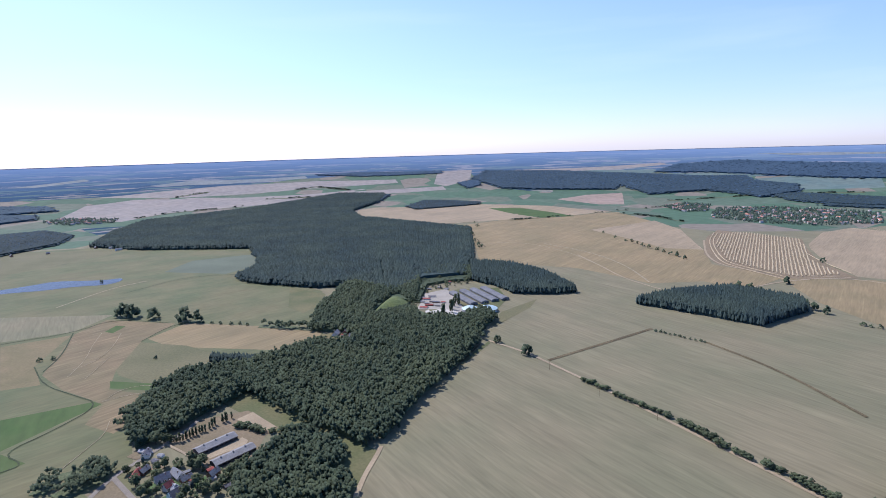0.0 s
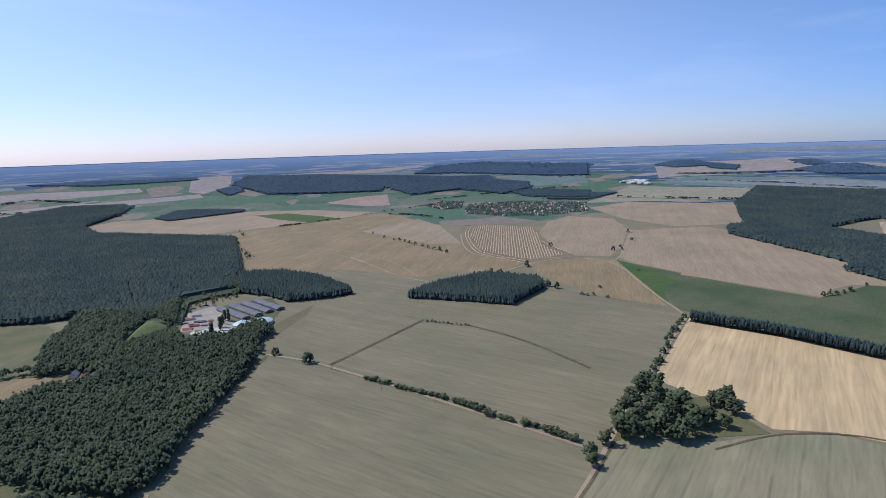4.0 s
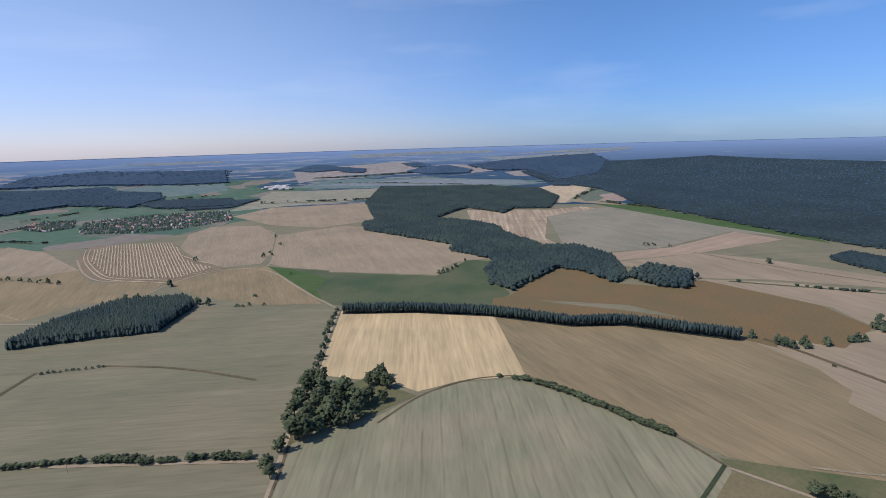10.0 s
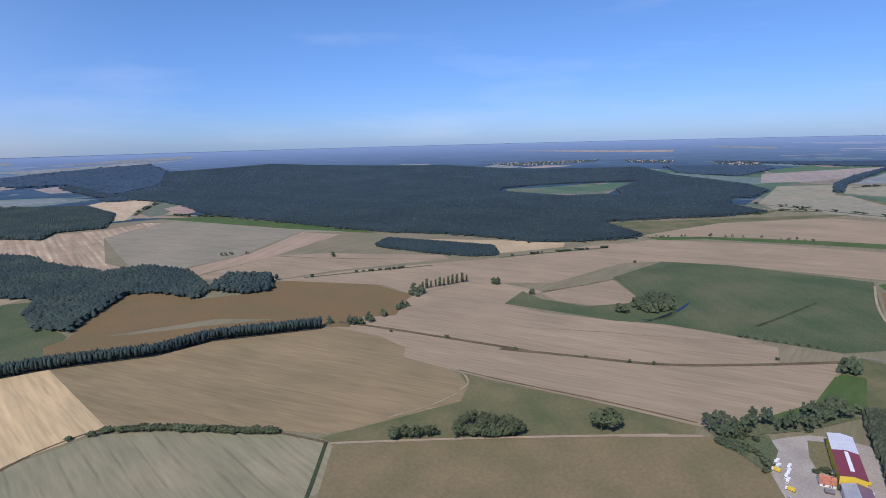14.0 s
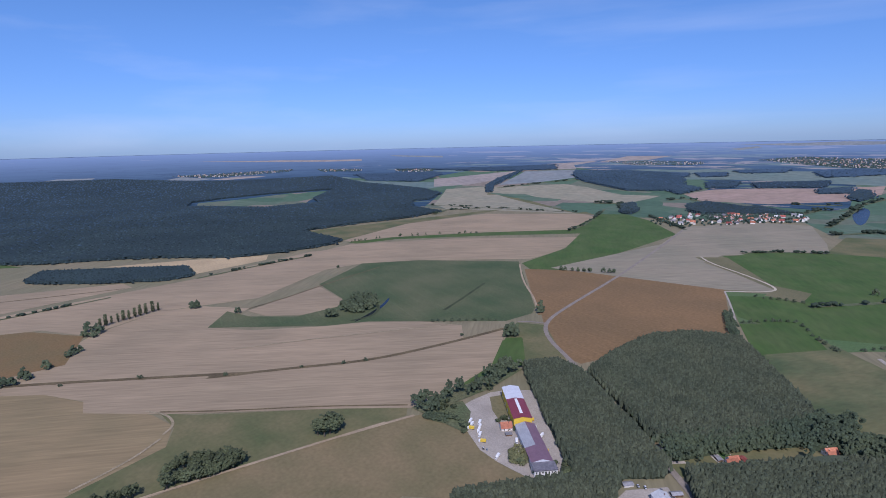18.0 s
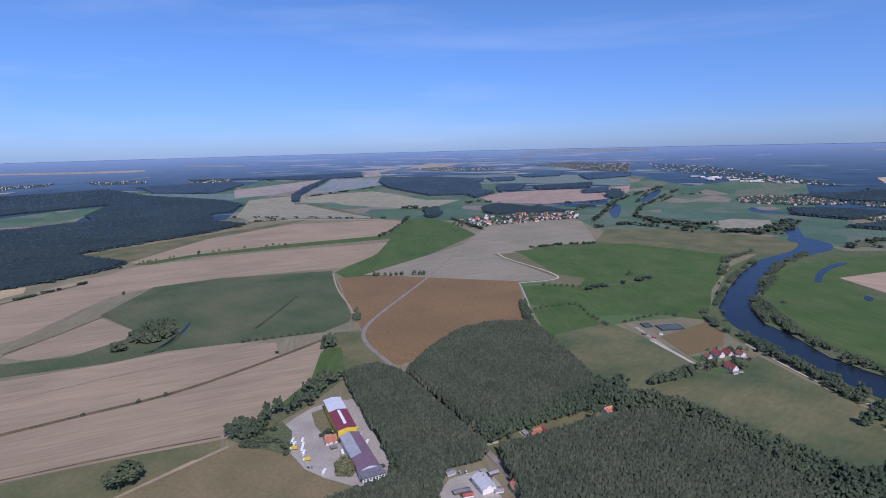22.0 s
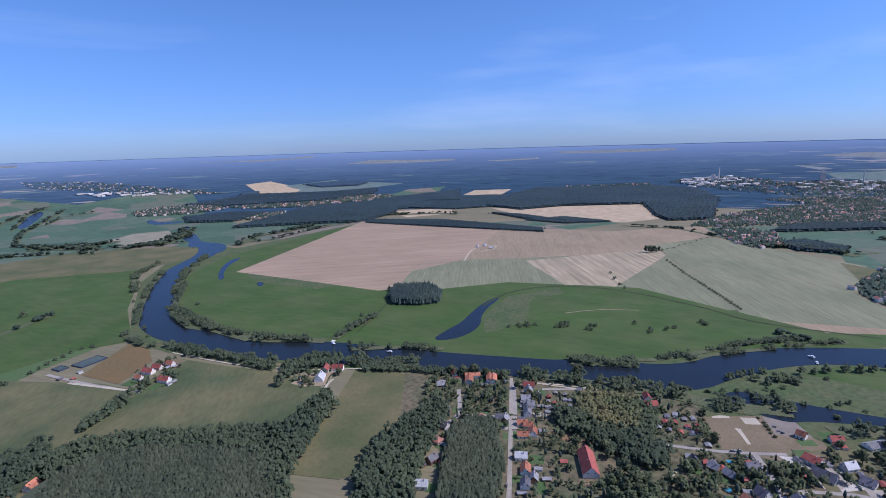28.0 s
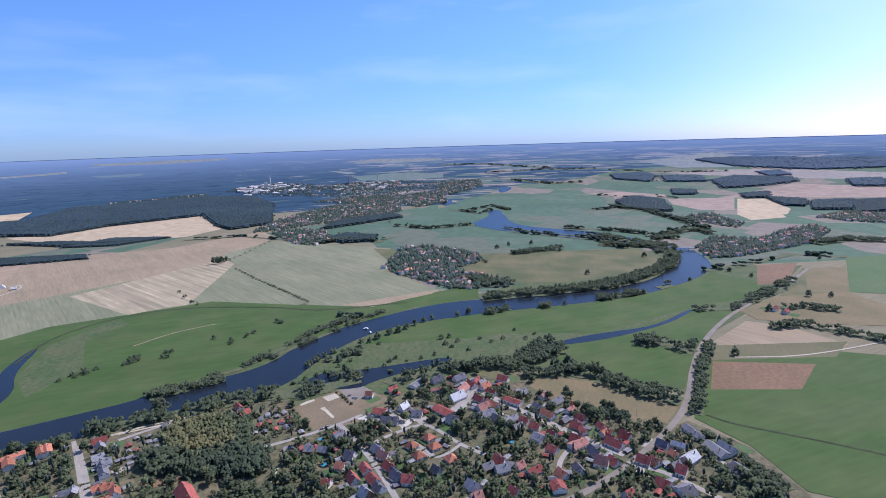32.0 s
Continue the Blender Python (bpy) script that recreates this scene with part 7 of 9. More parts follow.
trees("oak", 12, [(518, 497), (539, 512), (558, 524), (570, 529), (597, 550), (620, 563), (640, 585), (656, 591), (679, 608), (690, 611), (715, 629), (732, 637), (755, 652)])
trees("oak", 26, [(380, 399), (394, 418), (417, 435), (440, 446), (468, 464), (488, 471), (491, 460), (475, 440), (447, 426), (424, 416), (403, 407), (384, 391), (401, 388), (424, 396), (446, 405), (465, 410), (478, 410), (476, 396), (468, 380), (448, 368), (430, 367), (422, 374), (421, 384)])
trees("oak", 19, [(318, 372), (329, 386), (356, 396), (486, 380), (493, 363), (526, 378), (527, 397), (522, 406), (539, 401), (547, 402)])
trees("oak", 18, [(743, 1136), (958, 1331), (1069, 1183), (1092, 1178), (1321, 1390), (1222, 1270), (618, 1099), (639, 1093), (647, 1068), (663, 1007), (668, 963), (675, 948), (680, 923)])
trees("bush", 8, [(695, 857), (702, 848), (712, 842), (762, 879), (725, 815), (942, 953)])
trees("oak", 15, [(565, 1890), (572, 1781), (583, 1705), (591, 1674), (598, 1644), (604, 1614), (612, 1585), (621, 1544), (625, 1507), (633, 1480), (640, 1454), (646, 1419)])
trees("oak", 26, [(83, 1964), (95, 1918)])
trees("oak", 18, [(98, 1766), (103, 1691), (110, 1667)])
trees("bush", 8, [(620, 240), (623, 230), (623, 224), (620, 210), (620, 203), (617, 195), (617, 188), (613, 180), (613, 173), (609, 166), (606, 158), (604, 151), (600, 144), (599, 137), (595, 130), (594, 124), (592, 118), (588, 110), (586, 103), (582, 96), (579, 90), (578, 83), (576, 77), (573, 70), (571, 64), (569, 59), (567, 54), (566, 49), (564, 44)])
trees("oak", 14, [(910, -35), (1610, 224), (1607, 214), (1605, 155), (1615, 200)])
trees("oak", 11, [(1087, 615), (1102, 612), (1117, 608), (1138, 607), (1164, 609), (1233, 617)])
trees("oak", 19, [(1030, -207), (1020, -216), (1035, -228), (1057, -218)])
trees("poplar", 19, [(1067, -238), (1070, -248), (1073, -258), (1076, -269), (1079, -279), (1078, -288), (1081, -299), (1084, -309), (1087, -320), (1090, -333), (1093, -344)])
trees("oak", 16, [(1055, -393), (1049, -399), (953, -437), (899, -70), (892, -79), (888, -87), (902, -102), (895, -105), (920, -131), (949, -164), (955, -173), (961, -182), (1477, -79)])
trees("oak", 11, [(1112, -783), (1370, -1060), (1381, -1044), (1358, -1129)])
trees("oak", 18, [(806, -583), (823, -604), (843, -627), (848, -640), (841, -645), (840, -656), (833, -663), (821, -664), (799, -642), (788, -623), (779, -604), (778, -590), (784, -583), (793, -580), (810, -617), (808, -630), (797, -540), (791, -545)])
trees("oak", 15, [(511, -77), (513, -83), (514, -89), (511, -94), (508, -100), (509, -107), (505, -113), (506, -119), (495, -143), (496, -151), (494, -156), (490, -160), (487, -167), (485, -172), (484, -179), (483, -185), (482, -193), (479, -199)])
trees("oak", 22, [(467, -289), (459, -292), (460, -300), (461, -307), (459, -312)])
trees("bush", 6, [(835, -130), (780, -210), (639, -377), (604, -424), (587, -451), (618, 261), (628, 229), (626, 219), (623, 210)])
trees("bush", 7, [(620, 202), (617, 194), (615, 187), (614, 176), (612, 169), (610, 162), (608, 153), (604, 144), (600, 135), (597, 127), (593, 118), (590, 109), (586, 100), (583, 92), (579, 83), (574, 74), (571, 66), (568, 57), (564, 49)])
trees("oak", 18, [(814, -578), (814, -590), (819, -607), (821, -622), (821, -635), (817, -646), (799, -645), (779, -621), (774, -604), (775, -592), (783, -583), (794, -576), (798, -535), (790, -541)])
trees("oak", 16, [(516, -152), (516, -159), (516, -166), (514, -174), (510, -181), (504, -188), (501, -195), (496, -201), (488, -205), (480, -208), (481, -199), (486, -191), (492, -181), (499, -171)])
trees("oak", 24, [(487, -665), (482, -672), (495, -682)])
trees("oak", 20, [(519, -803), (1310, -1181)])
trees("oak", 11, [(1377, -1029), (1373, -1052), (1360, -1071), (1360, -1117), (1300, -1223), (1291, -1240), (1274, -1263), (1205, -1328), (1195, -1346), (1186, -1365), (1169, -1375), (1152, -1384), (1247, -1304)])
trees("bush", 6, [(633, -638), (627, -645), (617, -652), (608, -661), (599, -671), (591, -680), (580, -690), (571, -700), (561, -707), (551, -713), (546, -617), (778, -212), (696, -293)])
trees("oak", 12, [(655, -1104), (647, -1109), (633, -1118), (619, -1120), (607, -1127), (596, -1134), (567, -1145), (555, -1153), (547, -1157)])
trees("bush", 7, [(224, -966), (215, -976), (206, -985), (197, -995), (188, -1005), (179, -1011), (169, -1018), (158, -1021), (146, -1007), (136, -988), (126, -967), (115, -951), (106, -939), (94, -925), (88, -918)])
trees("oak", 19, [(76, -1294)])
trees("bush", 7, [(247, -1143), (233, -1142), (221, -1145), (209, -1148), (197, -1151), (184, -1149), (171, -1153), (60, -942), (50, -955), (40, -967), (30, -980), (19, -987), (9, -1001), (-5, -1010), (-20, -1008)])
trees("oak", 16, [(8, -698), (2, -705), (-5, -711), (-12, -718), (-18, -723), (-25, -730), (-32, -737), (-38, -743)])
trees("oak", 14, [(-136, -865), (-147, -851), (-157, -838), (-179, -827), (-188, -812), (-209, -787), (-228, -760), (-232, -749), (-61, -771), (-67, -787), (-102, -792)])
trees("oak", 16, [(-228, -689), (-240, -694), (-249, -693), (-259, -694), (-272, -700), (-284, -701), (-295, -706), (-303, -701), (-309, -694), (-210, -671), (-329, -682), (-335, -676)])
trees("bush", 7, [(-140, -1444), (-123, -1356), (-108, -1267), (-99, -1188), (-99, -1119), (-100, -1058), (-100, -1002), (-174, -1221), (-189, -1287), (-211, -1347), (-234, -1413), (-266, -1485), (-302, -1564), (-338, -1634)])
trees("bush", 8, [(-658, -587), (-665, -581), (-673, -577), (-689, -541), (-687, -547), (-853, -433), (-750, -471), (-782, -461), (-612, -626), (-624, -620), (-597, -639), (-1031, -757), (-995, -718), (-964, -681), (-947, -659), (-189, -1075), (-211, -1153), (-434, -862), (-429, -832), (-389, -818)])
trees("poplar", 19, [(-1303, -843), (-1309, -837), (-1307, -828), (-1312, -824), (-1323, -824), (-1335, -823), (-1339, -852)])
trees("bush", 6, [(-1248, -746), (-1230, -726), (-1213, -708), (-1201, -694), (-1185, -677), (-1174, -663), (-1157, -648), (-1147, -635), (-1137, -623), (-1127, -611), (-1118, -599), (-1104, -585), (-1095, -574), (-1087, -563), (-1078, -553), (-1066, -540), (-1058, -530), (-1050, -520), (-1042, -510), (-1035, -501), (-1027, -492), (-1017, -481), (-1010, -472), (-1003, -464), (-993, -454), (-986, -445), (-977, -436)])
trees("bush", 7, [(-1355, -825), (-1380, -824), (-1406, -822), (-1439, -824), (-1474, -827), (-1509, -830), (-1546, -832), (-1583, -835), (-1622, -838), (-1652, -836)])
trees("oak", 12, [(-349, -740), (-363, -728), (-376, -714), (-390, -687), (-407, -672), (-425, -652), (-439, -634), (-196, -787), (-207, -769), (-226, -749), (-179, -815), (-150, -868), (-131, -906), (-564, -979)])
trees("oak", 14, [(-409, -552), (-418, -538), (-438, -514), (-451, -495), (-515, -424), (-545, -378), (-530, -401)])
trees("oak", 19, [(-525, -433), (-430, -528)])
trees("oak", 12, [(-760, -256), (-775, -247), (-790, -239), (-812, -224), (-823, -212), (-840, -202), (-858, -191), (-876, -179), (-892, -167), (-694, -304), (-712, -298), (-727, -290), (-697, -271), (-674, -309)])
trees("bush", 8, [(-798, -137), (-804, -124), (-787, -108), (-754, -87), (-774, -124), (-714, -190), (-703, -196), (-766, -230)])
trees("oak", 12, [(-910, -124), (-924, -105), (-940, -65), (-948, -44), (-969, 23), (-973, 33), (-989, 70), (-1021, 136), (-1029, 153), (-1038, 170), (-1063, 217), (-1072, 229), (-1176, 343)])
trees("bush", 8, [(-671, -589), (-680, -586), (-688, -588), (-706, -554), (-709, -548), (-770, -512), (-760, -476), (-800, -458), (-853, -437), (-859, -445), (-628, -627), (-618, -635), (-638, -617)])
trees("oak", 14, [(-1521, -86), (-1444, -20), (-1340, -105), (-1406, -156), (-1413, 298), (-1229, 137), (-1768, -652), (-1660, -536), (-1879, -350), (-1975, -455), (-2021, -533), (-1563, -55), (-1589, 11), (-1483, 88)])
trees("oak", 14, [(-1067, 525), (-1069, 565), (-975, 419), (-984, 459), (-767, 290), (-1386, 698), (-1215, 481), (-1265, 453), (-995, 482)])
trees("bush", 6, [(404, -420), (392, -414), (382, -412), (374, -412), (365, -410), (356, -406), (395, -405), (403, -405), (396, -431), (406, -427), (351, -397), (410, -485), (393, -495), (239, -423), (231, -402), (228, -412), (251, -391), (241, -400), (246, -412)])
trees("bush", 6, [(337, -440), (337, -447), (334, -449), (326, -448), (313, -437), (282, -390), (280, -394), (274, -391), (276, -399), (251, -386), (238, -415), (239, -423), (232, -407), (238, -398)])
trees("oak", 10, [(413, -487), (415, -498), (410, -476), (410, -435), (408, -423), (407, -412), (400, -500)])
trees("bush", 6, [(-646, -252), (-657, -240), (-672, -221), (-687, -200), (-666, -186), (-705, -171), (-717, -153), (-733, -135), (-648, -285), (-635, -296), (-620, -306), (-764, -114), (-802, -74), (-789, -55), (-805, -38), (-845, -21), (-807, -3), (-829, 11), (-699, -254), (-678, -264), (-658, -277)])
trees("oak", 10, [(-669, -252), (-645, -264), (-601, -163), (-583, -165), (-595, -147), (-678, -145), (-699, -125), (-684, -308), (-705, -304)])
trees("oak", 13, [(-411, -446), (-424, -460), (-401, -329), (-417, -321), (-418, -307), (-410, -295), (-415, -232), (-399, -219), (-416, -223), (-376, -215), (-418, -201), (-412, -191), (-404, -180), (-522, -167), (-514, -157), (-540, -158), (-587, -140), (-635, -132), (-656, -96), (-679, -79), (-670, -68), (-605, -134), (-606, -102), (-553, -73), (-533, -64), (-546, -61), (-523, -72), (-525, -36), (-504, -37), (-536, -27), (-535, -18), (-678, 8), (-653, 5), (-628, 48), (-612, 51), (-579, 67), (-567, 71), (-574, 76), (-556, 61), (-590, 87), (-588, 95), (-575, 98), (-611, 16), (-609, 26), (-590, 45), (-586, 58)])
trees("oak", 17, [(-385, -265), (-377, -253), (-388, -251), (-379, -239), (-371, -228), (-365, -240), (-357, -244), (-361, -255), (-390, -236), (-400, -248), (-397, -269), (-402, -261), (-374, -267), (-364, -232), (-697, 45), (-690, 51), (-688, 57), (-688, 64), (-685, 70), (-697, 76), (-707, 54), (-705, 62), (-702, 38), (-683, 83), (-681, 90), (-682, 97)])
trees("poplar", 12, [(-685, -130), (-695, -125), (-487, -43), (-494, -39), (-496, -33), (-501, -28), (-507, -23), (-511, -18), (-516, -14), (-521, -9), (-526, -5), (-496, -188), (-504, -187), (-482, -167), (-700, -110)])
trees("oak", 12, [(-486, -171), (-492, -164), (-507, -184), (-522, -150), (-541, -138), (-514, -113), (-545, -103), (-484, -189)])
trees("poplar", 22, [(9, 1012), (13, 1031), (17, 1051), (7, 994), (23, 1042), (-8, 970)])
trees("oak", 13, [(-166, 1863), (-156, 1803), (-150, 1825), (125, 2245), (127, 2160), (132, 2126)])
trees("bush", 3.5, [(-558, -282), (-550, -275), (-543, -268), (-537, -262), (-530, -256), (-524, -250), (-517, -244), (-511, -238), (-595, -231), (-589, -226), (-584, -221), (-578, -217), (-573, -211), (-600, -239)])
for kd, spots in FAR_TREES.items():
    if spots:
        tagged(crowns_mesh("distant_trees", np.array(spots), 0.0, MIXED, 60, -1), "scattered dark green trees on distant field edges", "trees", kind="stuff")


# ---- houses ----
ROOFS = {
    "red": mat("red_roof_tiles", (0.36, 0.102, 0.082), fine=1.5, spread=0.2, scale=0.3, obj_random=0.3),
    "orange": mat("orange_roof_tiles", (0.50, 0.195, 0.115), fine=1.5, spread=0.2, scale=0.3, obj_random=0.25),
    "pink": mat("faded_pink_tiles", (0.44, 0.21, 0.165), fine=1.5, spread=0.2, scale=0.3, obj_random=0.2),
    "grey": mat("grey_fibre_roof", (0.27, 0.265, 0.27), fine=1.0, spread=0.15, scale=0.3, obj_random=0.3),
    "dark": mat("dark_slate_roof", (0.165, 0.16, 0.18), fine=1.0, spread=0.2, scale=0.3, obj_random=0.3),
    "white": mat("pale_metal_roof", (0.55, 0.55, 0.54), rough=0.5, fine=1.0, spread=0.1, scale=0.3),
}
PLASTER = mat("pale_plaster", (0.78, 0.73, 0.66), fine=2, spread=0.08, scale=0.3, obj_random=0.25)
BRICKW = mat("brick_wall", (0.27, 0.15, 0.10), fine=3, spread=0.2, scale=0.5, obj_random=0.2)
GLASS = mat("dark_window_glass", (0.03, 0.035, 0.04), rough=0.1)
TIMBER = mat("stained_timber", (0.16, 0.10, 0.06), fine=3, spread=0.2, scale=0.5, obj_random=0.3)
CONCRETE = mat("pale_concrete", (0.48, 0.47, 0.45), fine=1.0, spread=0.1, scale=0.2)


def box(bm, x0, x1, y0, y1, z0, z1):
    v = [bm.verts.new(p) for p in ((x0, y0, z0), (x1, y0, z0), (x1, y1, z0), (x0, y1, z0), (x0, y0, z1), (x1, y0, z1), (x1, y1, z1), (x0, y1, z1))]
    for f in ((0, 3, 2, 1), (4, 5, 6, 7), (0, 1, 5, 4), (1, 2, 6, 5), (2, 3, 7, 6), (3, 0, 4, 7)):
        bm.faces.new([v[i] for i in f])


def slab(bm, quad, thick):
    """A thin slab under a planar quad."""
    q = [Vector(p) for p in quad]
    n = (q[1] - q[0]).cross(q[3] - q[0]).normalized() * thick
    v = [bm.verts.new(p) for p in q] + [bm.verts.new(p - n) for p in q]
    for f in ((0, 1, 2, 3), (7, 6, 5, 4), (0, 4, 5, 1), (1, 5, 6, 2), (2, 6, 7, 3), (3, 7, 4, 0)):
        bm.faces.new([v[i] for i in f])


def gable_body(bm, w, l, h, rise):
    """Walls of a house: ridge along y."""
    pts = ((-w / 2, 0), (w / 2, 0), (w / 2, h), (0, h + rise), (-w / 2, h))
    rings = [[bm.verts.new((x, y, z)) for x, z in pts] for y in (-l / 2, l / 2)]
    bm.faces.new(rings[0]), bm.faces.new(rings[1][::-1])
    for k in range(5):
        bm.faces.new((rings[0][k], rings[1][k], rings[1][(k + 1) % 5], rings[0][(k + 1) % 5]))


def make_house(style, w, l, h=4.2, pitch=42, wall=None, name="house", windows=True):
    root = new(name)
    rise = w / 2 * math.tan(radians(pitch))
    bm = bmesh.new()
    gable_body(bm, w, l, h, rise)
    part("wall", bm, wall or (BRICKW if style == "grey" and l < 13 else PLASTER), root)
    o = 0.5
    for side in (-1, 1):
        bm = bmesh.new()
        ex, ez = side * (w / 2 + o), h - o * math.tan(radians(pitch)) + 0.12
        a, b = (ex, -l / 2 - o, ez), (ex, l / 2 + o, ez)
        c, d = (0, l / 2 + o, h + rise + 0.12), (0, -l / 2 - o, h + rise + 0.12)
        slab(bm, (a, b, c, d) if side > 0 else (d, c, b, a), 0.16)
        part("roof", bm, ROOFS[style], root)
    if windows:
        bm = bmesh.new()
        box(bm, w * 0.12, w * 0.12 + 0.6, l * 0.2, l * 0.2 + 0.6, h + rise * 0.5, h + rise + 0.9)
        stack = part("chimney", bm, BRICKW, root)
        bm = bmesh.new()
        box(bm, w * 0.12 - 0.1, w * 0.12 + 0.7, l * 0.2 - 0.1, l * 0.2 + 0.7, h + rise + 0.9, h + rise + 1.05)
        part("chimney_cap", bm, CONCRETE, stack)
        n = max(2, int(l / 4.5))
        for side in (-1, 1):
            for k in range(n):
                y = -l / 2 + l * (k + 0.5) / n
                bm = bmesh.new()
                x = side * w / 2
                box(bm, x - 0.04, x + 0.04, y - 0.55, y + 0.55, 1.0, 2.4)
                part("window", bm, GLASS, root)
        for y in (-l / 2, l / 2):
            for x in (-w * 0.22, w * 0.22):
                bm = bmesh.new()
                box(bm, x - 0.5, x + 0.5, y - 0.04, y + 0.04, h + 0.3, h + 1.5)
                part("window", bm, GLASS, root)
        bm = bmesh.new()
        box(bm, w / 2 - 0.05, w / 2 + 0.05, l * 0.08, l * 0.08 + 1.0, 0, 2.05)
        part("door", bm, TIMBER, root)
    return root


HRNG = np.random.default_rng(31)
HOUSES = {}
SPOTS = []


def street_angle(x, y):
    best, ang = 1e9, 0.0
    for (x0, y0), (x1, y1) in STREETS:
        dx, dy = x1 - x0, y1 - y0
        t = max(0, min(1, ((x - x0) * dx + (y - y0) * dy) / (dx * dx + dy * dy)))
        d = math.hypot(x - x0 - t * dx, y - y0 - t * dy)
        if d < best:
            best, ang = d, math.degrees(math.atan2(dy, dx))
    return ang


ROOFWORD = {"pink": "faded pink tiled", "red": "dark red tiled", "orange": "orange tiled", "grey": "grey sheet", "dark": "dark slate", "white": "pale metal"}


def houses(style, w, l, points):
    for x, y in points:
        key = (style, w, l, int(HRNG.integers(2)))
        turn = street_angle(x, y) + (90 if HRNG.random() < 0.6 else 0) + HRNG.uniform(-4, 4)
        m = pose(x, y, gz(x, y), 0, 0, turn)
        SPOTS.append((x, y, max(w, l) / 2 + 3))
        if key in HOUSES:
            ob = copy_thing(HOUSES[key], m)
        else:
            k = 1.0 if key[3] else 0.88
            ob = HOUSES[key] = make_house(style, w * k, l * k, (4.2 if key[3] else 3.4) if l < 20 else 5.5, 44 if l < 20 else 26)
            ob.matrix_basis = m
        word = "large" if l >= 20 else "small"
        tagged(ob, word + " house with pale walls and a " + ROOFWORD[style] + " gable roof", "house", group="village houses")


def make_hip_house(style, w):
    root = new("house")
    bm = bmesh.new()
    box(bm, -w / 2, w / 2, -w / 2, w / 2, 0, 3.2)
    part("wall", bm, PLASTER, root)
    bm = bmesh.new()
    o, rise = w / 2 + 0.6, w * 0.42
    lo = [bm.verts.new((a * o, b * o, 2.9)) for a, b in ((-1, -1), (1, -1), (1, 1), (-1, 1))]
    mid = [bm.verts.new((a * o, b * o, 3.15)) for a, b in ((-1, -1), (1, -1), (1, 1), (-1, 1))]
    top = [bm.verts.new((0, a, 3.15 + rise)) for a in (-w * 0.08, w * 0.08)]
    bm.faces.new(lo[::-1])
    for k in range(4):
        bm.faces.new((lo[k], lo[(k + 1) % 4], mid[(k + 1) % 4], mid[k]))
    bm.faces.new((mid[0], mid[1], top[0])), bm.faces.new((mid[2], mid[3], top[1]))
    bm.faces.new((mid[1], mid[2], top[1], top[0])), bm.faces.new((mid[3], mid[0], top[0], top[1]))
    part("roof", bm, ROOFS[style], root)
    for side in (-1, 1):
        for y in (-w * 0.25, w * 0.25):
            bm = bmesh.new()
            box(bm, side * w / 2 - 0.04, side * w / 2 + 0.04, y - 0.6, y + 0.6, 0.9, 2.3)
            part("window", bm, GLASS, root)
            bm = bmesh.new()
            box(bm, y - 0.6, y + 0.6, side * w / 2 - 0.04, side * w / 2 + 0.04, 0.9, 2.3)
            part("window", bm, GLASS, root)
    bm = bmesh.new()
    box(bm, 0.8, 1.4, 0.8, 1.4, 3.15 + rise * 0.5, 3.9 + rise)
    stack = part("chimney", bm, BRICKW, root)
    bm = bmesh.new()
    box(bm, 0.7, 1.5, 0.7, 1.5, 3.9 + rise, 4.05 + rise)
    part("chimney_cap", bm, CONCRETE, stack)
    return root


def hips(style, w, points):
    for x, y in points:
        m = pose(x, y, 0, 0, 0, street_angle(x, y) + HRNG.uniform(-4, 4))
        SPOTS.append((x, y, w / 2 + 3))
        key = ("hip", style, w)
        if key in HOUSES:
            ob = copy_thing(HOUSES[key], m)
        else:
            ob = HOUSES[key] = make_hip_house(style, w)
            ob.matrix_basis = m
        tagged(ob, "square bungalow with a steep " + ROOFWORD[style] + " pyramid roof", "house", group="village bungalows")


def manor(style, w, line):
    (x0, y0), (x1, y1) = line
    x, y, l = (x0 + x1) / 2, (y0 + y1) / 2, math.hypot(x1 - x0, y1 - y0)
    SPOTS.append((x, y, l / 2))
    ob = make_house(style, w, l, 5.0, 42)
    ob.matrix_basis = pose(x, y, 0, 0, 0, math.degrees(math.atan2(y1 - y0, x1 - x0)) - 90)
    tagged(ob, "long hall with pale walls and a steep " + ROOFWORD[style] + " roof", "house", group="village halls")


def cottage(style, w, line):
    """A village house whose ridge runs along the line."""
    (x0, y0), (x1, y1) = line
    x, y, l = (x0 + x1) / 2, (y0 + y1) / 2, max(9.0, math.hypot(x1 - x0, y1 - y0) + 1)
    SPOTS.append((x, y, max(w, l) / 2 + 1.5))
    low = l > 22 or w > 12
    ob = make_house(style, w, l, HRNG.uniform(3.0, 4.6), 28 if low else HRNG.uniform(40, 48))
    ob.matrix_basis = pose(x, y, gz(x, y), 0, 0, math.degrees(math.atan2(y1 - y0, x1 - x0)) - 90)
    tagged(ob, ("large" if l > 18 else "small") + " house with pale walls and a " + ROOFWORD[style] + " gable roof", "house", group="village houses")


def sheds(w, l, points):
    for x, y in points:
        m = pose(x, y, gz(x, y), 0, 0, street_angle(x, y) + HRNG.uniform(-8, 8))
        SPOTS.append((x, y, 4))
        style = ("grey", "dark", "grey", "red")[int(HRNG.integers(4))]
        ob = make_house(style, w * HRNG.uniform(0.8, 1.1), l * HRNG.uniform(0.8, 1.1), 2.3, 18, TIMBER if HRNG.random() < 0.6 else PLASTER, "garden_shed", False)
        ob.matrix_basis = m
        tagged(ob, "small garden shed with a flat " + ROOFWORD[style] + " roof", "shed", group="garden sheds")


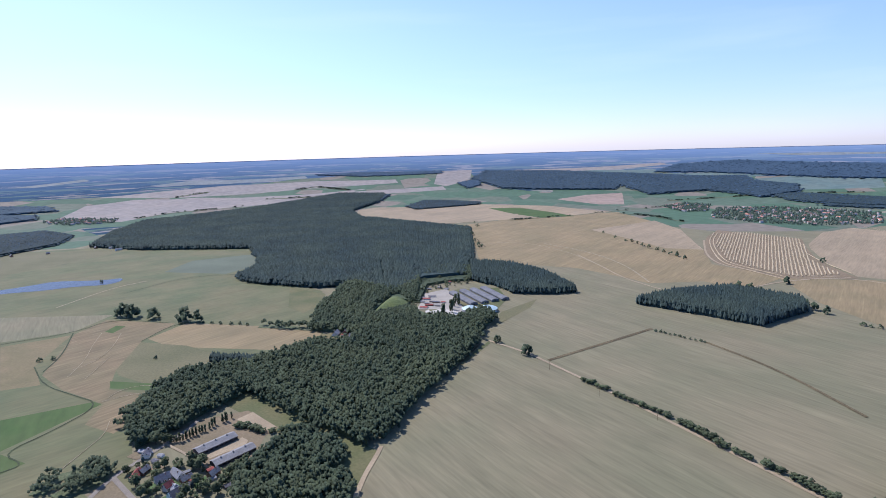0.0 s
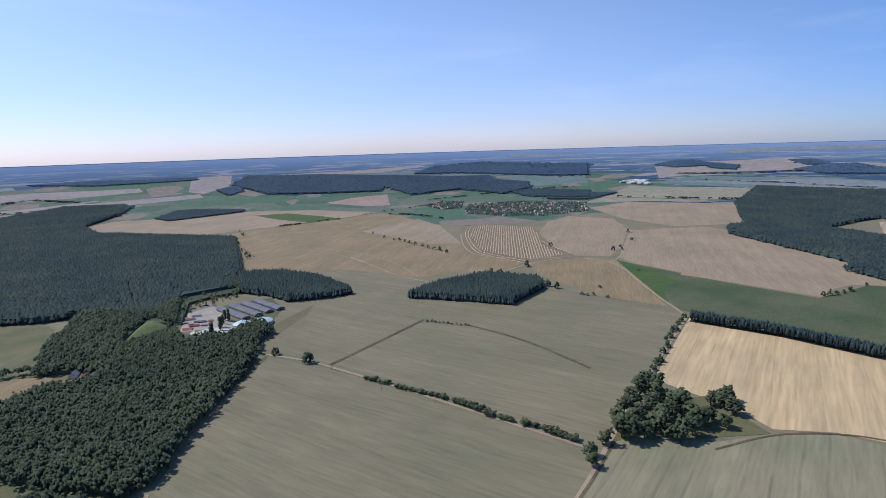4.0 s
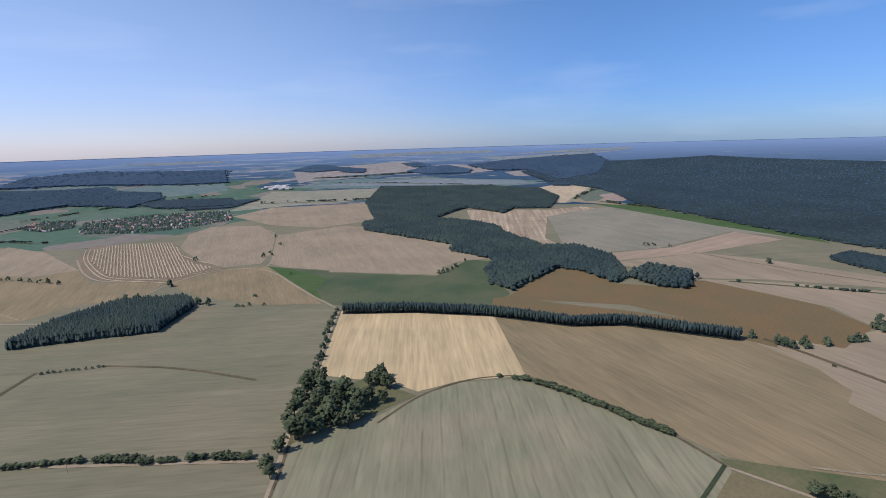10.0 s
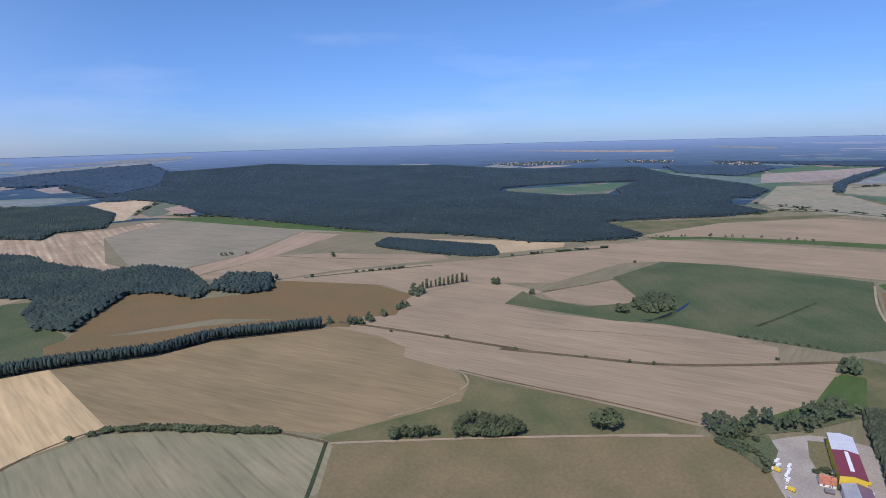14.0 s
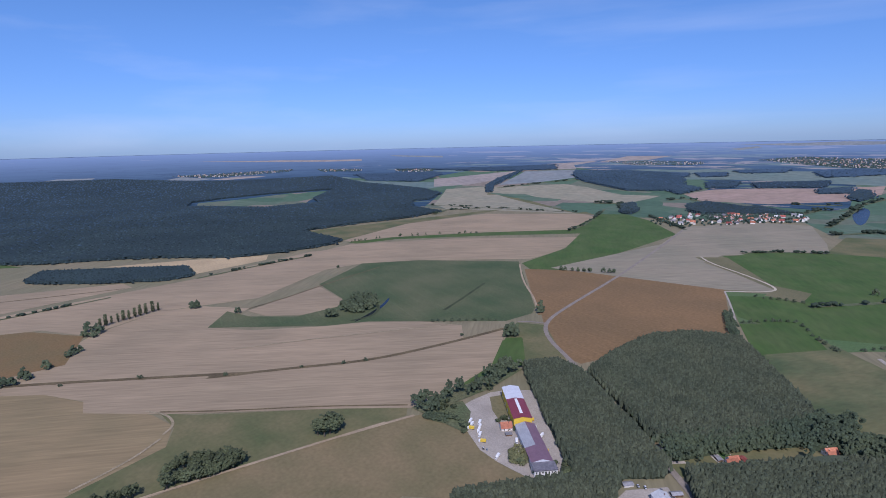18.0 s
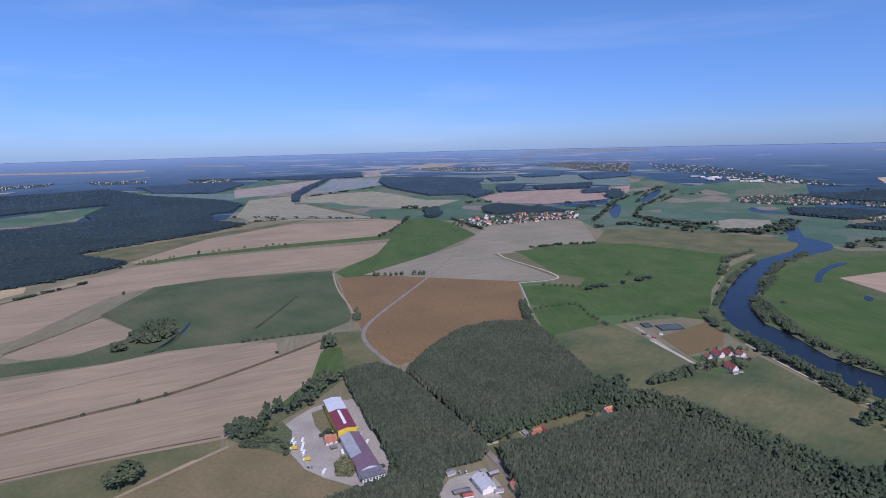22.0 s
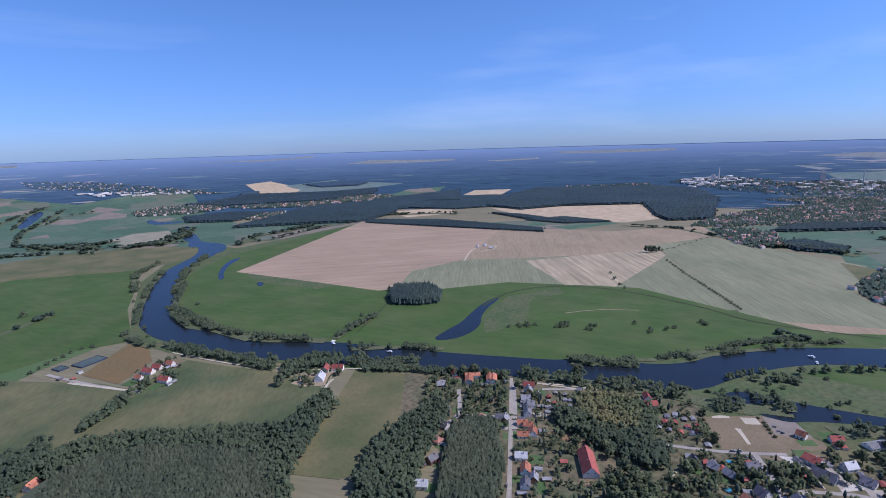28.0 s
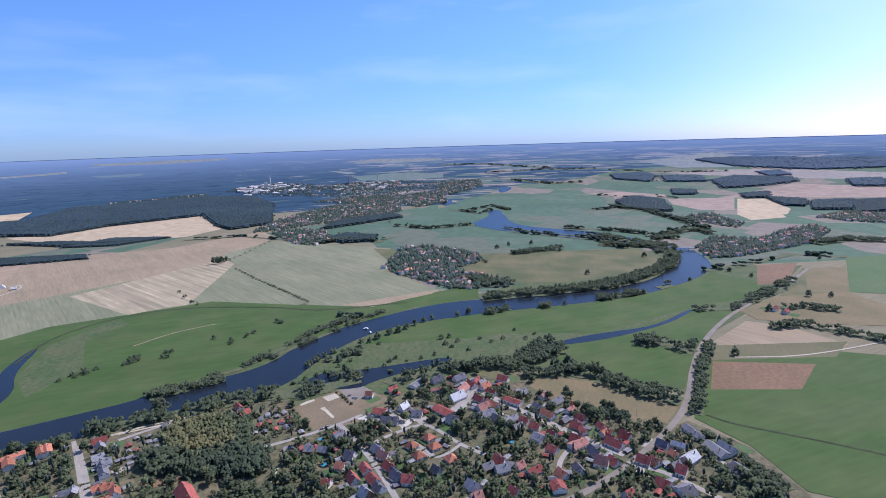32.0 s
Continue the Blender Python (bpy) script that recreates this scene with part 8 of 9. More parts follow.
# the village by the river
cottage("red", 14, [(-554, -176), (-552, -162)])
cottage("dark", 12, [(-533, -162), (-534, -144)])
cottage("white", 10, [(-562, -147), (-572, -142)])
cottage("dark", 10, [(-554, -131), (-554, -120)])
cottage("red", 14, [(-571, -106), (-555, -85)])
cottage("dark", 11, [(-544, -88), (-540, -77)])
cottage("white", 12, [(-589, -91), (-604, -78)])
cottage("pink", 12, [(-610, -85), (-627, -77)])
cottage("red", 11, [(-637, -75), (-628, -66)])
cottage("red", 9, [(-607, -173), (-615, -165)])
cottage("grey", 12, [(-621, -146), (-641, -137)])
cottage("dark", 10, [(-636, -122), (-647, -111)])
cottage("pink", 8, [(-625, -104), (-627, -94)])
cottage("dark", 10, [(-645, -94), (-656, -83)])
cottage("orange", 8, [(-593, -197), (-593, -191)])
cottage("pink", 5, [(-612, -120), (-621, -106)])
cottage("dark", 9, [(-467, -241), (-461, -233)])
cottage("grey", 9, [(-469, -226), (-470, -217)])
cottage("grey", 9, [(-472, -212), (-470, -201)])
cottage("dark", 11, [(-491, -202), (-501, -197)])
cottage("dark", 12, [(-464, -180), (-462, -171)])
cottage("orange", 10, [(-446, -183), (-444, -175)])
cottage("red", 10, [(-419, -187), (-418, -180)])
cottage("grey", 6, [(-415, -199), (-418, -194)])
cottage("red", 10, [(-433, -165), (-423, -157)])
cottage("red", 9, [(-448, -157), (-439, -150)])
cottage("red", 10, [(-433, -146), (-424, -137)])
cottage("dark", 9, [(-481, -156), (-474, -147)])
cottage("pink", 10, [(-469, -147), (-465, -137)])
cottage("red", 10, [(-453, -136), (-446, -127)])
cottage("dark", 12, [(-439, -125), (-432, -116)])
cottage("red", 11, [(-431, -114), (-431, -104)])
cottage("grey", 12, [(-409, -146), (-403, -138)])
cottage("dark", 10, [(-419, -136), (-413, -129)])
cottage("dark", 9, [(-451, -88), (-447, -82)])
cottage("red", 10, [(-636, -67), (-648, -63)])
cottage("orange", 10, [(-625, -57), (-634, -49)])
cottage("red", 9, [(-619, -48), (-610, -39)])
cottage("red", 11, [(-654, -37), (-649, -25)])
cottage("grey", 8, [(-637, -61), (-645, -55)])
cottage("red", 10, [(-598, -62), (-589, -52)])
cottage("orange", 10, [(-588, -47), (-578, -34)])
cottage("pink", 11, [(-570, -56), (-579, -46)])
cottage("dark", 14, [(-554, -54), (-566, -39)])
cottage("dark", 10, [(-554, -38), (-549, -30)])
cottage("red", 10, [(-599, -26), (-588, -8)])
cottage("grey", 10, [(-611, -10), (-620, -3)])
cottage("dark", 10, [(-585, 9), (-577, 15)])
cottage("pink", 9, [(-607, 17), (-614, 22)])
cottage("grey", 10, [(-588, 27), (-603, 39)])
cottage("orange", 10, [(-571, 17), (-560, 29)])
cottage("pink", 10, [(-572, 45), (-580, 52)])
cottage("red", 8, [(-592, 46), (-590, 53)])
cottage("grey", 8, [(-552, 38), (-559, 44)])
cottage("red", 11, [(-547, 48), (-541, 58)])
cottage("red", 10, [(-562, 56), (-555, 63)])
cottage("red", 8, [(-539, 57), (-531, 61)])
cottage("grey", 9, [(-544, -24), (-556, -12)])
cottage("red", 10, [(-553, -7), (-548, 1)])
cottage("red", 11, [(-539, 4), (-535, 13)])
cottage("grey", 9, [(-529, -14), (-537, -6)])
cottage("dark", 14, [(-519, 7), (-513, 16)])
cottage("red", 10, [(-526, 22), (-521, 29)])
cottage("red", 10, [(-498, 21), (-493, 29)])
cottage("red", 12, [(-520, 45), (-516, 54)])
cottage("pink", 13, [(-502, 44), (-515, 58)])
cottage("red", 9, [(-547, 76), (-541, 81)])
cottage("orange", 9, [(-528, 77), (-534, 82)])
cottage("red", 11, [(-520, 82), (-515, 87)])
cottage("red", 12, [(-531, 96), (-527, 103)])
cottage("red", 11, [(-471, -31), (-467, -22)])
cottage("grey", 9, [(-455, -42), (-462, -33)])
cottage("grey", 12, [(-432, -53), (-425, -43)])
cottage("pink", 10, [(-412, -48), (-418, -40)])
cottage("pink", 10, [(-476, -30), (-468, -23)])
cottage("grey", 10, [(-454, -29), (-460, -18)])
cottage("red", 10, [(-454, 1), (-464, 12)])
cottage("pink", 9, [(-462, -10), (-468, -4)])
cottage("orange", 11, [(-459, 29), (-451, 35)])
cottage("red", 13, [(-442, 26), (-431, 29)])
cottage("dark", 9, [(-470, 46), (-460, 50)])
cottage("red", 10, [(-427, -15), (-422, -8)])
cottage("orange", 9, [(-537, 80), (-531, 88)])
cottage("red", 11, [(-517, 81), (-507, 94)])
cottage("red", 9, [(-531, 100), (-524, 105)])
cottage("dark", 10, [(-501, 62), (-489, 70)])
cottage("pink", 12, [(-480, 65), (-476, 76)])
cottage("red", 10, [(-485, 79), (-477, 85)])
cottage("red", 11, [(-489, 106), (-483, 116)])
cottage("orange", 10, [(-488, 118), (-481, 123)])
cottage("dark", 10, [(-517, 130), (-511, 138)])
cottage("orange", 9, [(-503, 140), (-497, 144)])
cottage("grey", 8, [(-478, 134), (-484, 142)])
cottage("red", 12, [(-474, 138), (-470, 145)])
cottage("white", 12, [(-488, 149), (-500, 161)])
cottage("red", 12, [(-455, 116), (-447, 125)])
cottage("white", 6, [(-518, 144), (-513, 155)])
cottage("dark", 10, [(-554, 167), (-533, 176)])
cottage("grey", 14, [(-523, 180), (-502, 190)])
cottage("grey", 8, [(-523, 191), (-508, 200)])
cottage("dark", 14, [(-486, 191), (-474, 197)])
cottage("dark", 16, [(-440, 131), (-446, 143)])
cottage("red", 10, [(-429, 84), (-434, 90)])
hips("orange", 11, [(-489, -118), (-506, -103), (-490, -94), (-472, -107), (-470, -74)])
houses("red", 9, 12, [(-461, -455)])
houses("orange", 9, 12, [(-390, -387), (-383, -373)])
houses("grey", 9, 13, [(-424, -419), (-409, -407), (-380, -414)])
houses("orange", 9, 20, [(-423, -524), (-438, -499)])
manor("red", 15, [(-395, -313), (-369, -284)])
houses("red", 9, 14, [(-410, -547), (-548, -344), (-533, -329), (-460, -456)])
houses("orange", 10, 22, [(-413, -519), (-435, -503)])
hips("pink", 10, [(-294, -425), (-360, -434)])
houses("orange", 9, 13, [(-388, -394), (-371, -376), (-329, -330)])
houses("grey", 9, 11, [(-375, -531), (-326, -316), (-269, -400), (-450, -446), (-431, -432)])
houses("dark", 9, 11, [(-342, -474), (-317, -445), (-377, -419), (-313, -314), (-420, -419)])
houses("white", 9, 12, [(-238, -373), (-341, -348)])
houses("red", 9, 14, [(-961, 440), (-976, 428)])
houses("white", 9, 12, [(-1017, -1226), (-1045, -1224), (-1036, -1183)])
# scattered farmsteads
houses("red", 10, 16, [(-77, -831), (-90, -841), (-90, -784)])
houses("orange", 9, 11, [(-63, -817), (-107, -841)])
houses("white", 12, 18, [(-260, -652)])
houses("red", 10, 16, [(-278, -674), (-293, -666)])
houses("orange", 9, 12, [(119, -519), (53, -601), (79, -624), (85, -539)])
houses("grey", 10, 14, [(176, -506), (150, -551), (165, -532)])
houses("orange", 9, 10, [(109, -433), (115, -427)])
houses("white", 14, 22, [(144, -420)])
houses("grey", 10, 14, [(-193, 879), (-178, 889), (-160, 861)])
cottage("red", 8, [(-311, 472), (-313, 485)])
cottage("grey", 7, [(-309, 481), (-307, 490)])
cottage("grey", 9, [(-287, 467), (-278, 476)])
cottage("grey", 8, [(-276, 482), (-264, 472)])
cottage("grey", 6, [(-261, 466), (-256, 475)])
cottage("dark", 8, [(-321, 511), (-323, 521)])
cottage("red", 7, [(-271, 455), (-269, 461)])
cottage("dark", 10, [(-260, 442), (-254, 452)])
cottage("white", 5, [(-270, 462), (-263, 458)])
cottage("grey", 7, [(-236, 472), (-233, 482)])
houses("grey", 10, 24, [(-1170, 1850), (-1127, 1812)])
houses("grey", 8, 12, [(-1237, 1860), (-1226, 1892), (-1235, 1940), (-1439, 1737), (-1342, 1771)])
# sheds and allotment huts
sheds(4.5, 6, [(-455, -458), (-473, -422), (-478, -411), (-445, -448), (-449, -440), (-459, -420), (-468, -402), (-471, -397), (-439, -431), (-449, -412), (-452, -405), (-460, -388), (-425, -430), (-429, -422), (-439, -403), (-442, -397), (-448, -386), (-451, -381), (-416, -422), (-420, -414), (-430, -395)])
sheds(5, 7, [(-526, -304), (-536, -300), (-513, -298), (-520, -291), (-534, -288), (-543, -283), (-532, -272), (-522, -277), (-498, -296), (-501, -286), (-506, -276), (-513, -267), (-521, -264), (-504, -245), (-508, -400), (-501, -408)])
sheds(5, 6, [(26, -889), (11, -877), (2, -898)])
sheds(5, 7, [(-306, 514), (-310, 485), (-264, 483), (-242, 486), (-250, 469), (-263, 456), (-307, 504), (-234, 471), (-213, 459), (-254, 461)])
houses("orange", 12, 14, [(322, -434)])
sheds(6, 10, [(-51, 1210), (-34, 1236), (-14, 1244), (6, 1231), (27, 1245), (-62, 1161), (-39, 1168), (-16, 1181), (-1, 1169), (-68, 1115), (-52, 1100), (-42, 1057), (-31, 1068), (-19, 1038), (-8, 1061)])
sheds(8, 16, [(-54, 1070), (-43, 1090), (-32, 1107), (-23, 1063), (-36, 1044), (-47, 1029)])
houses("orange", 9, 12, [(120, -527), (51, -598)])
houses("dark", 9, 11, [(176, -504)])
sheds(6, 9, [(180, -427), (163, -403), (153, -402), (129, -418), (142, -442)])


def outbuildings():
    """A shed or garage beside most village houses."""
    near = [(x, y, q) for x, y, q in SPOTS if q > 6 and math.hypot(x, y) < 1000]
    for x, y, q in near:
        a = radians(street_angle(x, y))
        for _ in range(2):
            if HRNG.random() > 0.6:
                continue
            t = a + HRNG.choice((0.0, 1.57, 3.14, 4.71)) + HRNG.uniform(-0.5, 0.5)
            px, py = x + math.cos(t) * (q + 3.5), y + math.sin(t) * (q + 3.5)
            if all((px - b) ** 2 + (py - c) ** 2 > (d + 1.5) ** 2 for b, c, d in SPOTS) and street_gap(px, py) > 6:
                sheds(5, 8, [(px, py)])


def street_gap(x, y):
    gap = 99.0
    for (x0, y0), (x1, y1) in STREETS:
        dx, dy = x1 - x0, y1 - y0
        t = max(0, min(1, ((x - x0) * dx + (y - y0) * dy) / (dx * dx + dy * dy)))
        gap = min(gap, math.hypot(x - x0 - t * dx, y - y0 - t * dy))
    return gap


outbuildings()


def hamlet(count, seed, outline):
    """Houses of a far village, each a thing, with trees between them."""
    rng = np.random.default_rng(900 + seed)
    for x, y in scatter(rng, count, outline):
        style = ("red", "orange", "grey", "dark", "white")[int(rng.choice(5, p=(0.3, 0.3, 0.2, 0.12, 0.08)))]
        w, l = 10, 13
        key = ("far", style)
        k = shrink(x, y)
        m = pose(x, y, gz(x, y), 0, 0, rng.choice((20, 110)) + rng.uniform(-12, 12))
        if key in HOUSES:
            ob = copy_thing(HOUSES[key], m)
        else:
            ob = HOUSES[key] = make_house(style, w, l, 4.5, 42, PLASTER, "house", False)
            ob.matrix_basis = m
        f = k * rng.uniform(0.85, 1.35)
        ob.scale = (f, f, f)
        tagged(ob, "distant village house with a " + ROOFWORD[style] + " roof", "house", group="distant village houses")
    spots = []
    for x, y in scatter(rng, int(count * 3.2), outline):
        k = shrink(x, y)
        spots.append((x, y, gz(x, y), rng.uniform(6, 11) * k, rng.uniform(7, 12) * k))
    tagged(crowns_mesh("village_trees", np.array(spots), 0.1, FARLEAF, seed), "rounded dark green trees between distant village houses", "trees", kind="stuff")


def scatter(rng, count, outline):
    xs, ys = np.array([p[0] for p in outline]), np.array([p[1] for p in outline])
    got = []
    while len(got) < count:
        px, py = rng.uniform(xs.min(), xs.max(), 400), rng.uniform(ys.min(), ys.max(), 400)
        ok = inside(px, py, outline)
        got += list(zip(px[ok].tolist(), py[ok].tolist()))
    return got[:count]


FARLEAF = mat("distant_leaves", (0.048, 0.078, 0.058), fine=0.4, island=0.3, scale=0.02)
TOWNGROUND = mat("shady_gardens", (0.060, 0.082, 0.050), second=(0.085, 0.095, 0.062), scale=0.03, fine=0.2, spread=0.25)
FARROOF = mat("distant_roofs", (0.50, 0.20, 0.13), second=(0.24, 0.21, 0.21), fine=0.2, island=0.6, scale=0.035, spread=0.1)
FARWALL = mat("distant_walls", (0.64, 0.60, 0.55), fine=0.2, island=0.2, scale=0.01)


def far_blocks(name, rng, spots, label, roof_rise=0.6, tall=6.0):
    verts, faces, mats = [], [], []
    for x, y, w, l in spots:
        k, a, z = shrink(x, y), rng.uniform(0, 3.14), gz(x, y)
        c, s = math.cos(a), math.sin(a)
        h = tall * rng.uniform(0.7, 1.2)
        b = len(verts)
        for py in (-l / 2, l / 2):
            for px, pz in ((-w / 2, 0), (w / 2, 0), (w / 2, h), (0, h + w / 2 * roof_rise), (-w / 2, h)):
                verts.append((x + (px * c - py * s) * k, y + (px * s + py * c) * k, z + pz * k))
        faces += [(b, b + 1, b + 2, b + 3, b + 4), (b + 9, b + 8, b + 7, b + 6, b + 5), (b + 1, b + 6, b + 7, b + 2), (b + 4, b + 9, b + 5, b)]
        faces += [(b + 2, b + 7, b + 8, b + 3), (b + 3, b + 8, b + 9, b + 4)]
        mats += [0, 0, 0, 0, 1, 1]
    ob = mesh_object(name, verts, faces, FARWALL)
    ob.data.materials.append(FARROOF if roof_rise > 0.2 else FARWALL)
    ob.data.polygons.foreach_set("material_index", mats)
    return tagged(ob, label, "houses", kind="stuff")


def town(count, seed, outline):
    rng = np.random.default_rng(800 + seed)
    if max(math.hypot(x, y) for x, y in outline) < FLAT - 80:
        LAYER[0] += 1
        tagged(sheet("town_ground", rounded(outline, True), TOWNGROUND, 0.002 * LAYER[0]), "dark garden ground between distant houses", "ground", kind="structure")
    far_blocks("town_houses", rng, [(x, y, rng.uniform(7, 10), rng.uniform(9, 16)) for x, y in scatter(rng, count, outline)], "crowded distant town houses with red roofs among trees")
    spots = []
    for x, y in scatter(rng, int(count * 9), outline):
        k = shrink(x, y)
        spots.append((x, y, gz(x, y), rng.uniform(6, 14) * k, rng.uniform(6, 12) * k))
    tagged(crowns_mesh("town_trees", np.array(spots), 0.1, FARLEAF, seed, 0), "dark green trees among distant town houses", "trees", kind="stuff")


def works(seed, outline):
    rng = np.random.default_rng(700 + seed)
    far_blocks("factory_halls", rng, [(x, y, rng.uniform(18, 35), rng.uniform(30, 80)) for x, y in scatter(rng, 26, outline)], "pale flat-roofed factory halls beyond the town", 0.05, 9)


def factory_chimney(h, points):
    for x, y in points:
        k = shrink(x, y)
        root = new("factory_chimney")
        bm = bmesh.new()
        limb(bm, (0, 0, 0), (0, 0, h), 4.5, 3.2, 12)
        part("shaft", bm, FARWALL, root)
        bm = bmesh.new()
        limb(bm, (0, 0, h - 3), (0, 0, h + 1), 4.0, 4.0, 12)
        part("rim", bm, FARWALL, root)
        root.matrix_basis = pose(x, y, gz(x, y))
        root.scale = (k, k, k)
        tagged(root, "tall pale factory chimney beyond the town", "chimney", group="factory chimneys")


def tower_block(w, h, points):
    for x, y in points:
        k = shrink(x, y)
        root = new("factory_tower")
        bm = bmesh.new()
        box(bm, -w / 2, w / 2, -w / 2, w / 2, 0, h)
        part("wall", bm, FARWALL, root)
        bm = bmesh.new()
        box(bm, -w / 4, w / 4, -w / 4, w / 4, h, h * 1.15)
        part("roof_cabin", bm, FARWALL, root)
        root.matrix_basis = pose(x, y, gz(x, y), 0, 0, 30)
        root.scale = (k, k, k)
        tagged(root, "pale square tower building of a distant factory", "tower", group="factory towers")


hamlet(70, 1, [(798, -1969), (779, -2162), (719, -2337), (590, -2468), (388, -2447), (331, -2223), (436, -2166), (531, -2065), (632, -1931), (719, -1883)])
town(40, 2, [(681, -2214), (571, -2392), (438, -2381), (449, -2227), (578, -2089)])
town(150, 3, [(1097, 2214), (1268, 2494), (1486, 2468), (1663, 2343), (1790, 2187), (1598, 1933), (1356, 1920), (1199, 2003)])
town(50, 4, [(1068, 2614), (1207, 2695), (1300, 2608), (1182, 2405), (1081, 2426)])
town(40, 6, [(-1935, 2533), (-1901, 2639), (-1627, 2650), (-1587, 2537), (-1754, 2464)])
town(160, 10, [(-2952, -1630), (-3150, -1584), (-3519, -875), (-3415, -368), (-3006, -751), (-2897, -1187)])
town(110, 11, [(-1521, -371), (-1555, -291), (-1451, -137), (-1359, -112), (-1258, -182), (-1162, -35), (-1106, -37), (-1087, -158), (-1199, -295), (-1265, -357)])
town(90, 15, [(-2553, -2225), (-2919, -1882), (-2720, -1716), (-2416, -2062)])
works(21, [(-3105, -1824), (-3211, -1767), (-3334, -1515), (-3187, -1302), (-2984, -1362), (-2899, -1602)])
works(22, [(-3281, -1339), (-3464, -1094), (-3479, -865), (-3215, -837), (-3141, -1138)])
works(25, [(2448, 2686), (2575, 2602), (2528, 2453), (2420, 2550)])
town(90, 13, [(-1265, -2777), (-1423, -2883), (-1631, -2776), (-1599, -2659), (-1372, -2646)])
works(24, [(-75, -3807), (-353, -3737), (-702, -3595), (-560, -3515), (-177, -3694)])
works(26, [(-2969, -1802), (-3211, -1763), (-3386, -1543), (-3212, -1492), (-2965, -1625)])
factory_chimney(95, [(-3176, -1598)])
factory_chimney(75, [(-3405, -964)])
town(120, 41, [(3831, -1382), (3762, -1581), (3644, -1895), (3532, -2149), (3495, -2079), (3571, -1813), (3665, -1537)])
town(40, 42, [(3440, -2283), (3208, -2524), (3148, -2475), (3335, -2260)])
town(45, 43, [(3022, -2696), (2807, -2898), (2742, -2801), (2964, -2643)])
town(300, 44, [(951, -4084), (721, -4225), (291, -4214), (266, -3947), (498, -3958), (744, -4027)])
town(80, 45, [(1867, -3728), (1592, -3878), (1232, -3960), (1233, -3851), (1641, -3705)])
town(150, 46, [(-304, -3051), (-446, -3154), (-726, -3088), (-712, -2895), (-523, -2850), (-321, -2914)])
town(150, 47, [(-727, -2957), (-1133, -2826), (-1564, -2823), (-1491, -2712), (-1123, -2661), (-834, -2800)])
town(40, 48, [(-688, -2477), (-824, -2583), (-930, -2581), (-802, -2433), (-689, -2391)])
town(150, 49, [(150, -4203), (-69, -4180), (-359, -4019), (-707, -3660), (-843, -3438), (-543, -3577), (-183, -3851), (103, -4026)])
town(14, 50, [(-1232, -2253), (-1362, -2361), (-1325, -2254), (-1228, -2163)])
town(60, 51, [(-3015, -1816), (-3198, -1766), (-3338, -1612), (-3329, -1362), (-3179, -1331), (-2992, -1614)])
town(330, 52, [(-1786, -1001), (-2141, -1049), (-2483, -1008), (-2715, -900), (-2805, -677), (-2359, -565), (-2067, -643), (-1980, -820), (-1846, -924)])
town(220, 53, [(-2714, -1131), (-2952, -981), (-3002, -682), (-3183, -488), (-2677, -403), (-2489, -523), (-2758, -686), (-2678, -888)])
town(90, 54, [(-3209, -1312), (-3420, -1144), (-3498, -829), (-3290, -802), (-3128, -1043)])
town(50, 55, [(-1787, -914), (-1846, -881), (-1867, -753), (-1662, -619), (-1559, -657), (-1596, -742)])
town(8, 56, [(-2278, -2184), (-2391, -2175), (-2305, -2075), (-2215, -2088)])
town(130, 57, [(-1523, 454), (-1694, 551), (-1647, 659), (-1841, 834), (-1894, 926), (-1785, 922), (-1602, 788), (-1450, 583), (-1382, 453)])
town(70, 87, [(-2083, 1015), (-2221, 1197), (-2138, 1279), (-1944, 1166), (-1985, 1074)])
town(24, 88, [(-2110, 561), (-2209, 712), (-1926, 731), (-1846, 668)])
town(120, 58, [(-3484, -562), (-3557, -308), (-3306, -270), (-2995, -421), (-3000, -519)])
tower_block(26, 45, [(-3145, -1615)])
tower_block(30, 60, [(-3382, -1141)])
tower_block(20, 30, [(-2966, -1404)])


# ---- halls, barns and yards ----
YELLOW = mat("yellow_cladding", (0.72, 0.50, 0.05), rough=0.6, fine=1, spread=0.06, scale=0.2)
MAROON = mat("maroon_sheet", (0.22, 0.045, 0.06), rough=0.5, fine=1, spread=0.1, scale=0.2)
PURPLE = mat("mauve_sheet", (0.20, 0.12, 0.15), rough=0.6, fine=1, spread=0.1, scale=0.2)
PALE = mat("pale_sheet", (0.60, 0.61, 0.64), rough=0.45, fine=1, spread=0.06, scale=0.2)
DARKSHEET = mat("dull_grey_sheet", (0.19, 0.19, 0.20), rough=0.9, fine=1, spread=0.15, scale=0.1)
GREYSHEET = mat("grey_corrugated_sheet", (0.36, 0.37, 0.39), rough=0.6, fine=1, spread=0.12, scale=0.1)
WHITE = mat("white_paint", (0.78, 0.78, 0.76), rough=0.4, fine=1, spread=0.05, scale=0.3)
TEAL = mat("pale_teal_membrane", (0.48, 0.60, 0.60), rough=0.5, fine=1, spread=0.06, scale=0.1)
BLACK = mat("black_rubber", (0.02, 0.02, 0.02), rough=0.8)
CARPAINT = mat("car_paint", (0.35, 0.36, 0.38), rough=0.3, fine=1, spread=0.05, scale=0.3, obj_random=0.85)
POOLBLUE = mat("pool_water", (0.05, 0.30, 0.42), rough=0.1, fine=1, scale=0.3)
SLUDGE = mat("murky_water", (0.085, 0.115, 0.095), rough=0.6, fine=0.5, spread=0.15)
DARKWALL = mat("dark_boarding", (0.10, 0.085, 0.08), fine=2, spread=0.2, scale=0.3)


